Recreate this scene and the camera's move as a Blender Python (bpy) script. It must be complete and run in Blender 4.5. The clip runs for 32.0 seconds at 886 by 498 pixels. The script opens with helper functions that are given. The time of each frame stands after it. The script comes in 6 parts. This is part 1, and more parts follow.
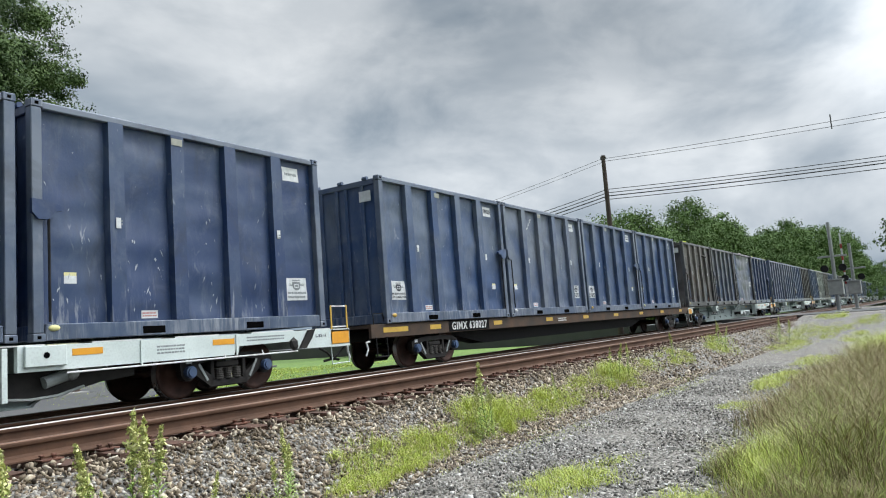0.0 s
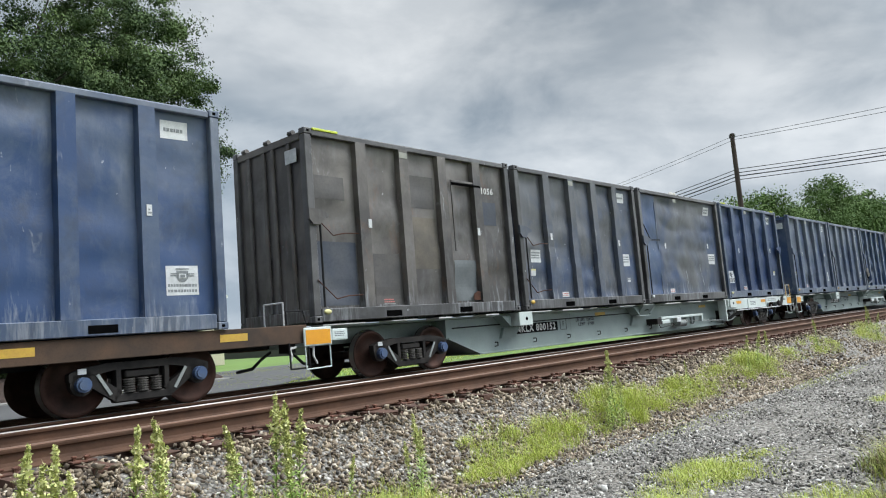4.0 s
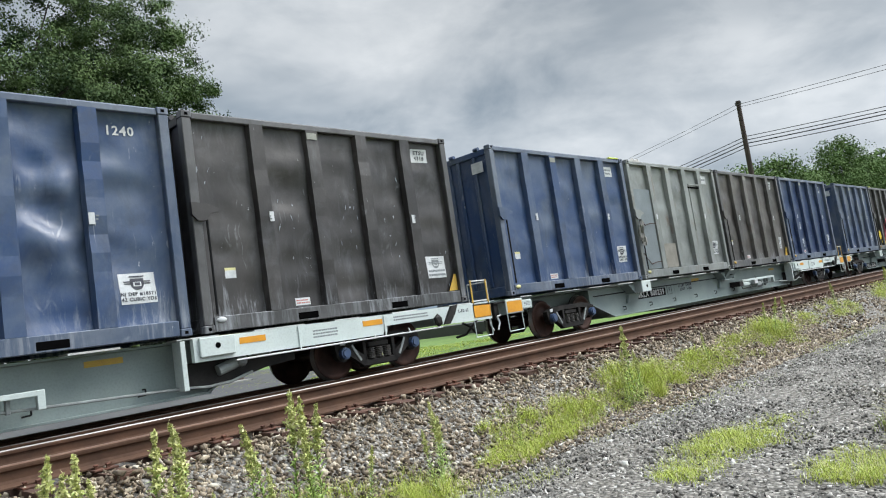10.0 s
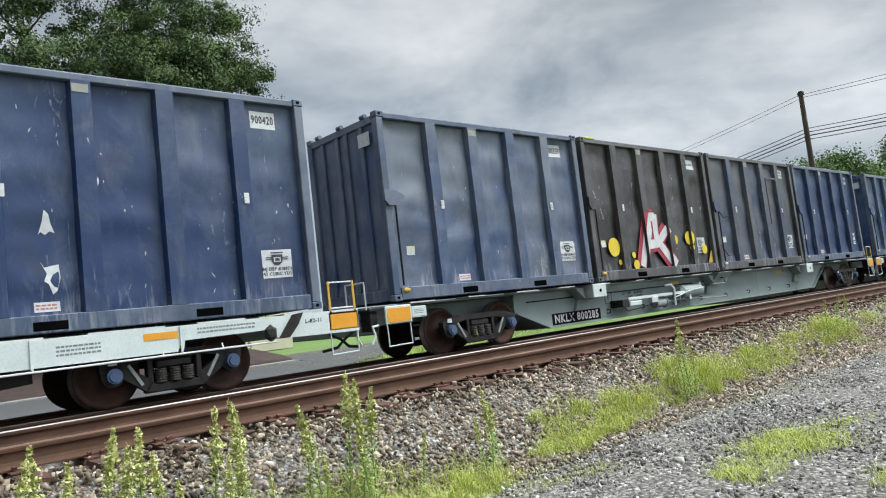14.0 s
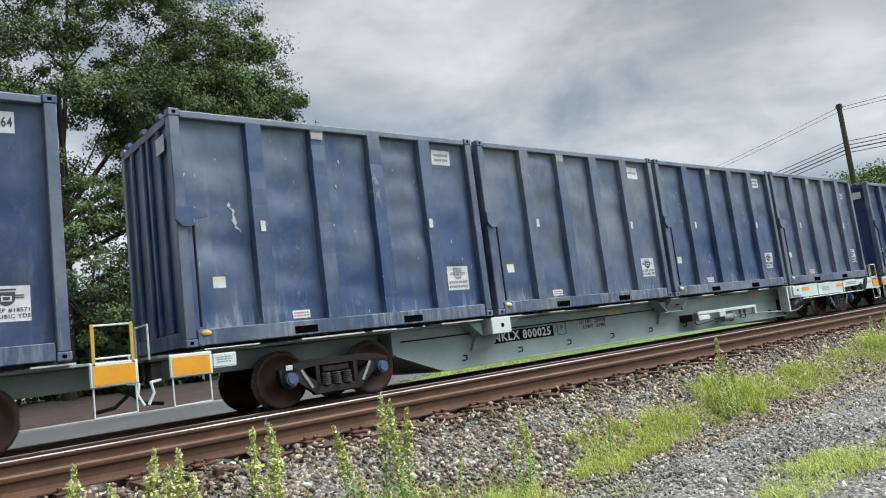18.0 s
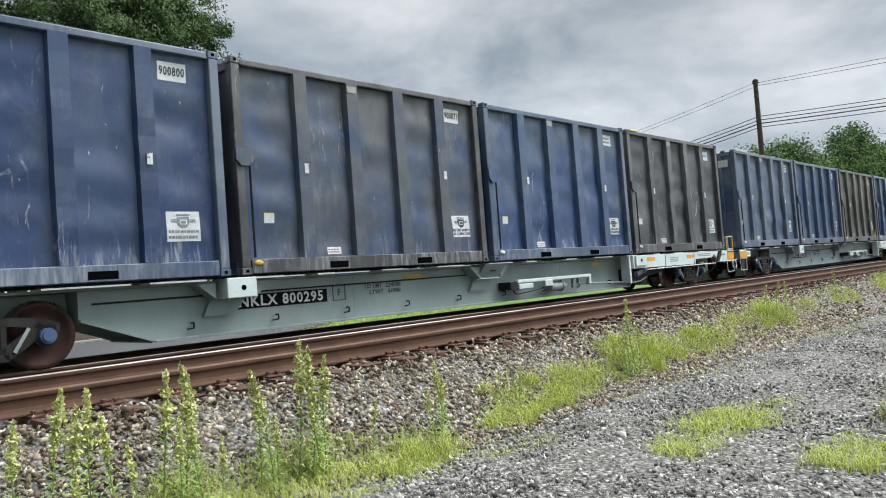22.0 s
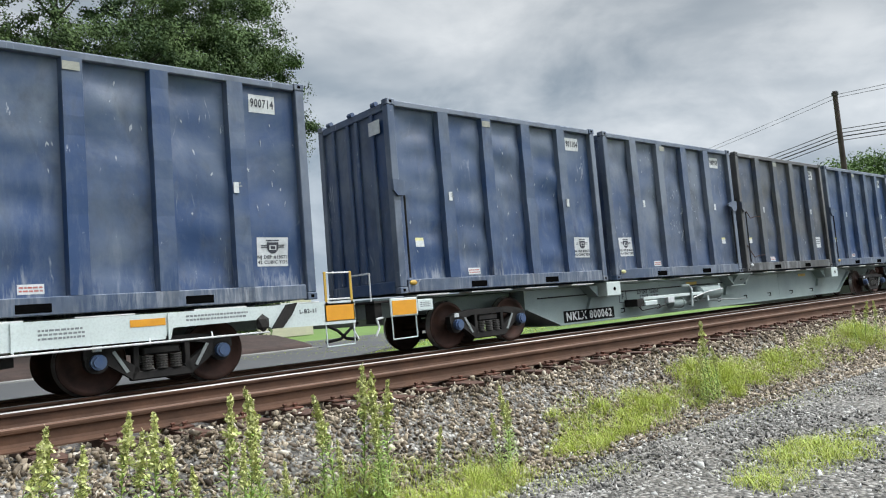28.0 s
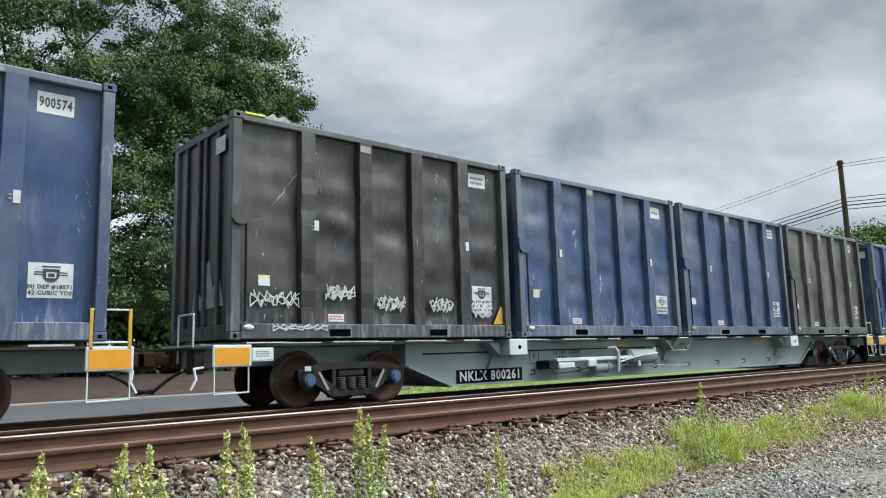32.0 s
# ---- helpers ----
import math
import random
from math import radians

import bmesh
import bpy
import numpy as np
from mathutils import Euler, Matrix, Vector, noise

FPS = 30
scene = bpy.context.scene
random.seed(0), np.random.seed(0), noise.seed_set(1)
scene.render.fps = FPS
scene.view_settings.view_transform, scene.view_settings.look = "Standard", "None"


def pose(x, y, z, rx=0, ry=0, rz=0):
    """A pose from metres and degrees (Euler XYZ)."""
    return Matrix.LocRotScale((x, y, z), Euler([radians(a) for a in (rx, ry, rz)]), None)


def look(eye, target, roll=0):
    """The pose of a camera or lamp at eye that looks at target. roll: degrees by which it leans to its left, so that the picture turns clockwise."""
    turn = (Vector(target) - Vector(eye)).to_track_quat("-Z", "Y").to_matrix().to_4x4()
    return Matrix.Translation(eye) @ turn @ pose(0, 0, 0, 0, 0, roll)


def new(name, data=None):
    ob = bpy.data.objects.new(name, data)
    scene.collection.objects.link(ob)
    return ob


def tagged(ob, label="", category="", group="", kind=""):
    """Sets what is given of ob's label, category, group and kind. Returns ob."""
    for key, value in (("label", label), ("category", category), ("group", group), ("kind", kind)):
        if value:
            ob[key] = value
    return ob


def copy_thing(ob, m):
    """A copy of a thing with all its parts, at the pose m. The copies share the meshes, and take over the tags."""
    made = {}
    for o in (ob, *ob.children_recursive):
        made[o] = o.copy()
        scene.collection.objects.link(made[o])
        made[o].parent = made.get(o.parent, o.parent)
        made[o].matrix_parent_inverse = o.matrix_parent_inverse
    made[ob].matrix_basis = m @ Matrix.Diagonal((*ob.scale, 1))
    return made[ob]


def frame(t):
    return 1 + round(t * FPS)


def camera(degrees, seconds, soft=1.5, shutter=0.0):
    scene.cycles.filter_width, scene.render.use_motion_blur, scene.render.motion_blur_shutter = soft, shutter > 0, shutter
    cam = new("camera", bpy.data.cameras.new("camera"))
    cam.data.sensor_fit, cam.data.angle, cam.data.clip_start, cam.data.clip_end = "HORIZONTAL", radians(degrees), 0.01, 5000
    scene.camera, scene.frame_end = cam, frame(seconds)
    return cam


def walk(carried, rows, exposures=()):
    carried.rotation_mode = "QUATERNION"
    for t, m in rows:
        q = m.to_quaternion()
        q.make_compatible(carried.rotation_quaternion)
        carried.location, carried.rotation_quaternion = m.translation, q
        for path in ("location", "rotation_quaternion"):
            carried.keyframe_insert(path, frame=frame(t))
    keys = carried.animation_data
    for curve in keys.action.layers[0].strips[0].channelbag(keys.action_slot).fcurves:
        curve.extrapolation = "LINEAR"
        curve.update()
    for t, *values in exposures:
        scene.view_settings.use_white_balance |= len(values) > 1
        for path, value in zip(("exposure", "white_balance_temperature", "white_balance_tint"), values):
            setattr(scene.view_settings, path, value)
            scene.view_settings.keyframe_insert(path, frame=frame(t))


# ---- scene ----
# One plan: x runs along the tracks, y away from the camera, z up from the train's rail head.
FACE = 10.44          # near side of the boxes
DECK = 1.117          # underside of the boxes
NEAR_RAILS = (6.50, 8.005)
TRAIN_RAILS = (10.94, 12.38)
NEAR_TOP = 0.174
GROUND = -0.75
cam = camera(63.0, 32.0, 1.1)
PATH = [
    (0, -56.326, 6.458, 4.329, -0.031, -0.141, 0.022),
    (0.5, -56.43, 6.197, 4.95, -0.024, -0.14, 0.002),
    (1, -55.935, 5.709, 5.314, 0.022, -0.112, -0.004),
    (1.5, -54.989, 5.242, 5.44, 0.019, -0.095, 0.019),
    (2, -52.889, 5.142, 5.54, -0.014, -0.092, 0.026),
    (2.5, -50.076, 5.356, 5.586, -0.067, -0.091, 0.022),
    (4.5, -46.663, 6.373, 4.426, -0.016, -0.031, 0.001),
    (5, -46.708, 6.113, 4.211, -0.018, -0.03, -0.001),
    (5.5, -46.834, 5.73, 4.184, -0.022, -0.037, 0.009),
    (6, -46.611, 5.522, 4.45, -0.023, -0.038, 0.007),
    (6.5, -44.354, 5.787, 5.077, -0.036, -0.053, -0),
    (7, -40.272, 6.601, 5.619, -0.018, -0.067, -0.005),
    (7.5, -33.898, 8.259, 6.005, -0.038, -0.037, -0.021),
    (8, -28.107, 9.661, 5.092, -0.047, 0.008, -0.017),
    (8.5, -34.295, 9.758, 3.494, -0.058, -0.023, -0.021),
    (9, -41.781, 9.134, 4.775, -0.033, -0.062, -0.01),
    (9.5, -46.075, 7.5, 6.438, 0.009, -0.094, -0.016),
    (10, -45.444, 5.615, 8.327, 0.042, -0.076, -0.02),
    (10.5, -42.331, 5.227, 9.726, 0.063, -0.03, -0.032),
    (11, -41.544, 6.093, 9.131, 0.04, -0.002, -0.034),
    (11.5, -43.32, 6.942, 7.511, 0.009, 0.023, -0.031),
    (12, -44.84, 6.724, 6.431, 0.007, 0.01, -0.019),
    (12.5, -44.968, 5.875, 5.973, 0.007, 0.014, -0.011),
    (13, -44.138, 5.12, 6.038, 0.004, 0.033, 0.002),
    (13.5, -43.01, 4.787, 6.258, 0.01, 0.043, -0.005),
    (14, -41.924, 5.069, 6.528, 0.006, 0.03, -0.01),
    (14.5, -41.136, 5.545, 6.537, 0.008, 0.029, -0.017),
    (15, -40.433, 5.958, 6.419, 0.007, 0.035, -0.022),
    (15.5, -40, 6.083, 6.191, -0.013, 0.027, -0.019),
    (17.5, -38.971, 6.951, 6.896, -0.006, 0.008, -0.024),
    (18, -39.128, 7.111, 7.127, -0.003, 0.013, -0.028),
    (18.5, -39.51, 7.267, 7.28, 0.004, 0.018, -0.021),
    (19, -40.173, 7.477, 7.101, 0.02, 0.032, -0.011),
    (19.5, -40.684, 7.818, 7.12, -0.004, 0.027, -0.009),
    (20, -40.868, 8.089, 6.918, 0.007, 0.012, -0.008),
    (20.5, -41.23, 7.776, 6.714, 0.005, 0.016, 0.003),
    (21, -41.872, 6.696, 6.394, -0.011, 0.011, 0.001),
    (21.5, -42.873, 4.982, 5.813, -0.032, 0.004, 0.006),
    (22, -45.733, 2.307, 4.26, -0.044, 0.027, 0.015),
    (22.5, -44.556, 3.97, 0.973, -0.033, 0.036, 0.023),
    (23, -47.308, 3.187, 1.349, -0.02, 0.039, 0.032),
    (23.5, -48.327, 3.9, 1.832, -0.004, 0.053, 0.042),
    (24, -46.717, 4.201, 2.659, 0.001, 0.052, 0.037),
    (24.5, -46.419, 3.595, 2.926, 0.008, 0.042, 0.037),
    (25, -46.691, 4.197, 2.712, -0.005, 0.03, 0.041),
    (25.5, -46.375, 3.876, 2.364, -0.004, 0.049, 0.028),
    (27.5, -40.609, 3.758, 4.521, 0.074, 0.082, -0),
    (28, -40.311, 4.556, 4.672, 0.061, 0.08, 0.011),
    (28.5, -40.503, 5.436, 4.691, 0.062, 0.082, 0.009),
    (29, -41.071, 6.266, 4.73, 0.055, 0.08, 0.009),
    (29.5, -41.529, 6.776, 4.685, 0.06, 0.07, 0.011),
    (30, -41.969, 6.943, 4.467, 0.061, 0.066, 0.004),
    (30.5, -42.255, 6.966, 3.716, 0.067, 0.079, 0.011),
    (31, -41.888, 7.13, 2.794, 0.058, 0.073, 0.013),
    (31.5, -40.984, 7.562, 1.982, 0.029, 0.064, 0.015),
    (32, -40.489, 8.204, 1.529, -0.002, 0.05, 0.019)]
EYE = 0.816
walk(cam, [(t, pose(x, y, EYE + z, 90 + pitch, roll, yaw)) for t, yaw, pitch, roll, x, y, z in PATH])


def train_way(t):
    """How far the train has come along -x at t seconds."""
    u = t - 16
    return 7.69465 * u + -0.016937 * u ** 2 + 0.00009888 * u ** 3 + 0.000018206 * u ** 4 + 0.0000001930 * u ** 5 + 0.00000001091 * u ** 6


# ---- sky and sun ----
def build_world():
    world = bpy.data.worlds.new("overcast")
    scene.world = world
    world.use_nodes = True
    nt = world.node_tree
    nt.nodes.clear()
    N, L = nt.nodes.new, nt.links.new
    out, bg = N("ShaderNodeOutputWorld"), N("ShaderNodeBackground")
    sky = N("ShaderNodeTexSky")
    sky.sky_type, sky.sun_disc = "NISHITA", False
    sky.sun_elevation, sky.sun_rotation = radians(51), radians(138)
    dim = N("ShaderNodeVectorMath")
    dim.operation = "SCALE"
    dim.inputs["Scale"].default_value = 0.15
    L(sky.outputs[0], dim.inputs[0])
    co = N("ShaderNodeTexCoord")
    sep = N("ShaderNodeSeparateXYZ")
    L(co.outputs["Generated"], sep.inputs[0])
    flat = N("ShaderNodeVectorMath")
    flat.operation = "MULTIPLY"
    flat.inputs[1].default_value = (1.0, 1.0, 1.9)
    L(co.outputs["Generated"], flat.inputs[0])

    def cloud(scale, detail, rough, shift, lo, hi, w):
        mp = N("ShaderNodeMapping")
        mp.inputs["Location"].default_value = shift
        L(flat.outputs[0], mp.inputs["Vector"])
        n = N("ShaderNodeTexNoise")
        n.inputs["Scale"].default_value, n.inputs["Detail"].default_value = scale, detail
        n.inputs["Roughness"].default_value, n.inputs["Distortion"].default_value = rough, w
        L(mp.outputs[0], n.inputs["Vector"])
        m = N("ShaderNodeMapRange")
        m.interpolation_type = "SMOOTHSTEP"
        m.inputs["From Min"].default_value, m.inputs["From Max"].default_value = lo, hi
        L(n.outputs["Fac"], m.inputs["Value"])
        return m.outputs[0]

    bulk = cloud(2.1, 5, 0.52, (4.3, 1.2, 0), 0.32, 0.66, 0.35)
    fine = cloud(5.5, 6, 0.58, (7.1, 0.3, 2), 0.34, 0.68, 0.3)
    # one small gap of blue sky above the oak
    ragged = cloud(14.0, 5, 0.6, (3.0, 1.0, 4), 0.2, 0.8, 0.4)
    near = N("ShaderNodeVectorMath")
    near.operation = "DOT_PRODUCT"
    near.inputs[1].default_value = Vector((0.366, 0.797, 0.479)).normalized()
    L(co.outputs["Generated"], near.inputs[0])
    edge = N("ShaderNodeMath")
    edge.operation = "MULTIPLY_ADD"
    edge.inputs[1].default_value = 0.0016
    L(ragged, edge.inputs[0])
    L(near.outputs["Value"], edge.inputs[2])
    gap_range = N("ShaderNodeMapRange")
    gap_range.interpolation_type = "SMOOTHSTEP"
    for k, v in (("From Min", 0.99985), ("From Max", 1.0006), ("To Min", 0.0), ("To Max", 1.0)):
        gap_range.inputs[k].default_value = v
    L(edge.outputs[0], gap_range.inputs["Value"])
    gap = gap_range.outputs[0]
    tone = N("ShaderNodeMix")
    tone.data_type = "RGBA"
    tone.inputs["A"].default_value, tone.inputs["B"].default_value = (*CLOUD_DARK, 1), (*CLOUD_LIGHT, 1)
    mixf = N("ShaderNodeMath")
    mixf.operation = "MULTIPLY_ADD"
    mixf.inputs[1].default_value = 0.70
    half = N("ShaderNodeMath")
    half.operation = "MULTIPLY"
    half.inputs[1].default_value = 0.30
    L(fine, half.inputs[0])
    L(bulk, mixf.inputs[0])
    L(half.outputs[0], mixf.inputs[2])
    L(mixf.outputs[0], tone.inputs["Factor"])
    both = N("ShaderNodeMix")
    both.data_type = "RGBA"
    L(gap, both.inputs["Factor"])
    L(tone.outputs["Result"], both.inputs["A"])
    L(dim.outputs[0], both.inputs["B"])
    up = N("ShaderNodeMapRange")
    up.interpolation_type = "SMOOTHSTEP"
    for k, v in (("From Min", 0.50), ("From Max", 1.0), ("To Min", 1.0), ("To Max", ZENITH)):
        up.inputs[k].default_value = v
    L(sep.outputs["Z"], up.inputs["Value"])
    # the cloud base is thicker above the bright horizon
    base = N("ShaderNodeMapRange")
    base.interpolation_type = "SMOOTHSTEP"
    for k, v in (("From Min", 0.14), ("From Max", 0.42), ("To Min", 1.04), ("To Max", 0.76)):
        base.inputs[k].default_value = v
    L(sep.outputs["Z"], base.inputs["Value"])
    dot = N("ShaderNodeVectorMath")
    dot.operation = "DOT_PRODUCT"
    dot.inputs[1].default_value = Vector(SUN_FROM).normalized()
    L(co.outputs["Generated"], dot.inputs[0])
    veil = N("ShaderNodeMapRange")
    veil.interpolation_type = "SMOOTHSTEP"
    for k, v in (("From Min", 0.62), ("From Max", 1.0), ("To Min", 1.0), ("To Max", VEIL)):
        veil.inputs[k].default_value = v
    L(dot.outputs["Value"], veil.inputs["Value"])
    gain = N("ShaderNodeMath")
    gain.operation = "MULTIPLY"
    L(up.outputs[0], gain.inputs[0])
    L(veil.outputs[0], gain.inputs[1])
    full = N("ShaderNodeMath")
    full.operation = "MULTIPLY"
    L(gain.outputs[0], full.inputs[0])
    L(base.outputs[0], full.inputs[1])
    # unseen sky where the train leaves to, dimmed to darken faces turned that way
    side_dim = N("ShaderNodeMapRange")
    side_dim.interpolation_type = "SMOOTHSTEP"
    for k, v in (("From Min", -0.95), ("From Max", -0.12), ("To Min", 0.3), ("To Max", 1.05)):
        side_dim.inputs[k].default_value = v
    L(sep.outputs["X"], side_dim.inputs["Value"])
    last = N("ShaderNodeMath")
    last.operation = "MULTIPLY"
    L(full.outputs[0], last.inputs[0])
    L(side_dim.outputs[0], last.inputs[1])
    thin = N("ShaderNodeMapRange")
    thin.interpolation_type = "SMOOTHSTEP"
    for k, v in (("From Min", 0.45), ("From Max", 0.98), ("To Min", 1.0), ("To Max", 0.86)):
        thin.inputs[k].default_value = v
    L(sep.outputs["X"], thin.inputs["Value"])
    out_gain = N("ShaderNodeMath")
    out_gain.operation = "MULTIPLY"
    L(last.outputs[0], out_gain.inputs[0])
    L(thin.outputs[0], out_gain.inputs[1])
    L(out_gain.outputs[0], bg.inputs["Strength"])
    L(both.outputs["Result"], bg.inputs["Color"])
    L(bg.outputs[0], out.inputs["Surface"])


CLOUD_DARK, CLOUD_LIGHT = (0.285, 0.365, 0.452), (0.965, 1.015, 1.06)
SUN_FROM, ZENITH, VEIL = (11, -9, 14), 3.8, 3.3
build_world()
sun_data = bpy.data.lights.new("sun", "SUN")
sun_data.energy, sun_data.angle, sun_data.color = 2.3, radians(24), (1.0, 0.96, 0.9)
sun = new("sun", sun_data)
sun.matrix_world = look(SUN_FROM, (0, 0, 0))
scene.view_settings.exposure = 0.0


# ---- materials ----
class Nodes:
    """A small builder for node materials."""

    def __init__(self, name):
        self.m = bpy.data.materials.new(name)
        self.m.use_nodes = True
        self.t = self.m.node_tree
        self.bsdf = self.t.nodes["Principled BSDF"]

    def put(self, sock, v):
        if isinstance(v, (int, float)):
            sock.default_value = v
        elif isinstance(v, tuple):
            sock.default_value = (*v, 1) if len(v) == 3 and sock.type == "RGBA" else v
        else:
            self.t.links.new(v, sock)

    def node(self, kind, **ins):
        n = self.t.nodes.new(kind)
        for k, v in ins.items():
            self.put(n.inputs[k.replace("_", " ")], v)
        return n

    def coords(self, scale=(1, 1, 1), space="Object"):
        c = self.t.nodes.new("ShaderNodeTexCoord")
        mp = self.node("ShaderNodeMapping", Scale=scale)
        self.t.links.new(c.outputs[space], mp.inputs["Vector"])
        return mp.outputs[0]

    def world_coords(self, scale=(1, 1, 1)):
        g = self.t.nodes.new("ShaderNodeNewGeometry")
        mp = self.node("ShaderNodeMapping", Scale=scale)
        self.t.links.new(g.outputs["Position"], mp.inputs["Vector"])
        return mp.outputs[0]

    def random(self, k=40.0):
        o = self.t.nodes.new("ShaderNodeObjectInfo")
        return self.math("MULTIPLY", o.outputs["Random"], k)

    def noise(self, vec, scale, detail=4, rough=0.55, w=None, dist=0.0):
        n = self.t.nodes.new("ShaderNodeTexNoise")
        if w is not None:
            n.noise_dimensions = "4D"
            self.put(n.inputs["W"], w)
        self.put(n.inputs["Vector"], vec)
        self.put(n.inputs["Scale"], scale)
        self.put(n.inputs["Detail"], detail)
        self.put(n.inputs["Roughness"], rough)
        self.put(n.inputs["Distortion"], dist)
        return n.outputs["Fac"]

    def voronoi(self, vec, scale, out="Distance", rnd=1.0):
        n = self.node("ShaderNodeTexVoronoi", Vector=vec, Scale=scale, Randomness=rnd)
        return n.outputs[out]

    def math(self, op, a, b=0.0, clamp=False):
        n = self.t.nodes.new("ShaderNodeMath")
        n.operation, n.use_clamp = op, clamp
        self.put(n.inputs[0], a)
        self.put(n.inputs[1], b)
        return n.outputs[0]

    def ramp(self, v, lo, hi, a=0.0, b=1.0):
        n = self.node("ShaderNodeMapRange", Value=v, From_Min=lo, From_Max=hi, To_Min=a, To_Max=b)
        return n.outputs[0]

    def mix(self, f, a, b):
        n = self.t.nodes.new("ShaderNodeMix")
        n.data_type = "RGBA"
        self.put(n.inputs["Factor"], f)
        self.put(n.inputs["A"], a)
        self.put(n.inputs["B"], b)
        return n.outputs["Result"]

    def bump(self, h, strength, dist=0.01):
        n = self.node("ShaderNodeBump", Height=h, Strength=strength, Distance=dist)
        self.put(self.bsdf.inputs["Normal"], n.outputs[0])

    def done(self, color, rough=0.6, metal=0.0, **more):
        self.put(self.bsdf.inputs["Base Color"], color)
        self.put(self.bsdf.inputs["Roughness"], rough)
        self.put(self.bsdf.inputs["Metallic"], metal)
        for k, v in more.items():
            self.put(self.bsdf.inputs[k.replace("_", " ")], v)
        return self.m


def worn(name, a, b, scale=2.0, rough=0.6, metal=0.0, bump=0.15, fine=60.0, space="Object", spread=(0.35, 0.68)):
    """Two tones in blotches, with fine grain and relief."""
    n = Nodes(name)
    c = n.coords((1, 1, 1), space)
    big = n.noise(c, scale, 5, 0.6, n.random())
    small = n.noise(c, fine, 3, 0.6)
    col = n.mix(n.ramp(big, *spread), a, b)
    col = n.mix(n.ramp(small, 0.45, 0.8, 0, 0.35), col, tuple(x * 0.45 for x in a))
    n.bump(n.math("ADD", small, n.math("MULTIPLY", big, 2)), bump, 0.004)
    return n.done(col, n.ramp(big, 0.3, 0.7, rough - 0.08, rough + 0.1), metal)


def box_paint(name, fresh, faded, balance=0.5, rust=0.0):
    """Weathered container paint: fading in clouds, rain streaks, pale scrapes, grime, some rust."""
    n = Nodes(name)
    w = n.random(60)
    c = n.coords()
    cloud = n.noise(c, 0.5, 6, 0.62, w, 0.6)
    streak = n.noise(n.coords((4, 4, 0.3)), 1.0, 5, 0.65, w)
    fac = n.math("ADD", n.math("MULTIPLY", cloud, 0.94), n.math("MULTIPLY", streak, 0.11))
    # the faded tone gains towards the top of the side
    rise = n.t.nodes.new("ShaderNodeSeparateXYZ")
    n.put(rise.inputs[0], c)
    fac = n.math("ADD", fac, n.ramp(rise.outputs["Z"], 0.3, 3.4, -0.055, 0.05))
    col = n.mix(n.ramp(fac, balance - 0.10, balance + 0.11), fresh, faded)
    grime = n.noise(n.coords((1.0, 1.0, 0.6)), 1.3, 7, 0.7, n.math("ADD", w, 9.0), 0.8)
    col = n.mix(n.ramp(grime, 0.50, 0.72, 0, 0.75), col, tuple(x * 0.35 + 0.006 for x in faded))
    pale = n.noise(n.coords((4, 4, 0.7)), 1.0, 6, 0.7, n.math("ADD", w, 7.0))
    wear = n.noise(c, 0.9, 5, 0.62, n.math("ADD", w, 3.0))
    mask = n.math("MULTIPLY", n.ramp(pale, 0.52, 0.74), n.ramp(wear, 0.46, 0.68), True)
    col = n.mix(n.math("MULTIPLY", mask, 0.38), col, (0.33, 0.35, 0.38))
    dust = n.noise(n.coords((1.6, 1.6, 1.1)), 1.0, 5, 0.7, n.math("ADD", w, 13.0), 1.0)
    col = n.mix(n.ramp(dust, 0.52, 0.76, 0, 0.36), col, tuple(0.5 * (u + v) for u, v in zip(faded, (0.27, 0.29, 0.32))))
    chips = n.noise(n.coords((9, 9, 3.0)), 1.3, 5, 0.74, n.math("ADD", w, 11.0))
    chip = n.math("MULTIPLY", n.ramp(chips, 0.665, 0.70), n.ramp(wear, 0.42, 0.56), True)
    col = n.mix(chip, col, (0.58, 0.60, 0.62))
    # pale scuffs that rise from the bottom rail
    rub = n.noise(n.coords((10, 10, 1.1)), 1.0, 5, 0.7, n.math("ADD", w, 23.0), 0.4)
    reach = n.math("ADD", rub, n.ramp(rise.outputs["Z"], 0.25, 1.15, 0.06, -0.16))
    scuff = n.math("MULTIPLY", n.ramp(reach, 0.53, 0.68), n.ramp(n.noise(c, 0.7, 3, 0.5, n.math("ADD", w, 29.0)), 0.40, 0.60), True)
    col = n.mix(n.math("MULTIPLY", scuff, 0.6), col, (0.38, 0.40, 0.43))
    bend = n.node("ShaderNodeVectorMath")
    bend.operation = "ADD"
    n.put(bend.inputs[0], n.coords((1.8, 1.8, 0.22)))
    warp = n.t.nodes.new("ShaderNodeTexNoise")
    n.put(warp.inputs["Vector"], c)
    n.put(warp.inputs["Scale"], 1.6)
    soft = n.node("ShaderNodeVectorMath")
    soft.operation = "SCALE"
    n.put(soft.inputs[0], warp.outputs["Color"])
    n.put(soft.inputs["Scale"], 0.35)
    n.put(bend.inputs[1], soft.outputs[0])
    line = n.t.nodes.new("ShaderNodeTexVoronoi")
    line.feature, line.voronoi_dimensions = "DISTANCE_TO_EDGE", "4D"
    n.put(line.inputs["Vector"], bend.outputs[0])
    n.put(line.inputs["W"], w)
    n.put(line.inputs["Scale"], 1.7)
    some = n.noise(c, 0.8, 4, 0.6, n.math("ADD", w, 17.0))
    broken = n.noise(c, 7.0, 3, 0.6, n.math("ADD", w, 19.0))
    scratch = n.math("MULTIPLY", n.ramp(line.outputs["Distance"], 0.008, 0.022, 1, 0), n.ramp(some, 0.58, 0.68), True)
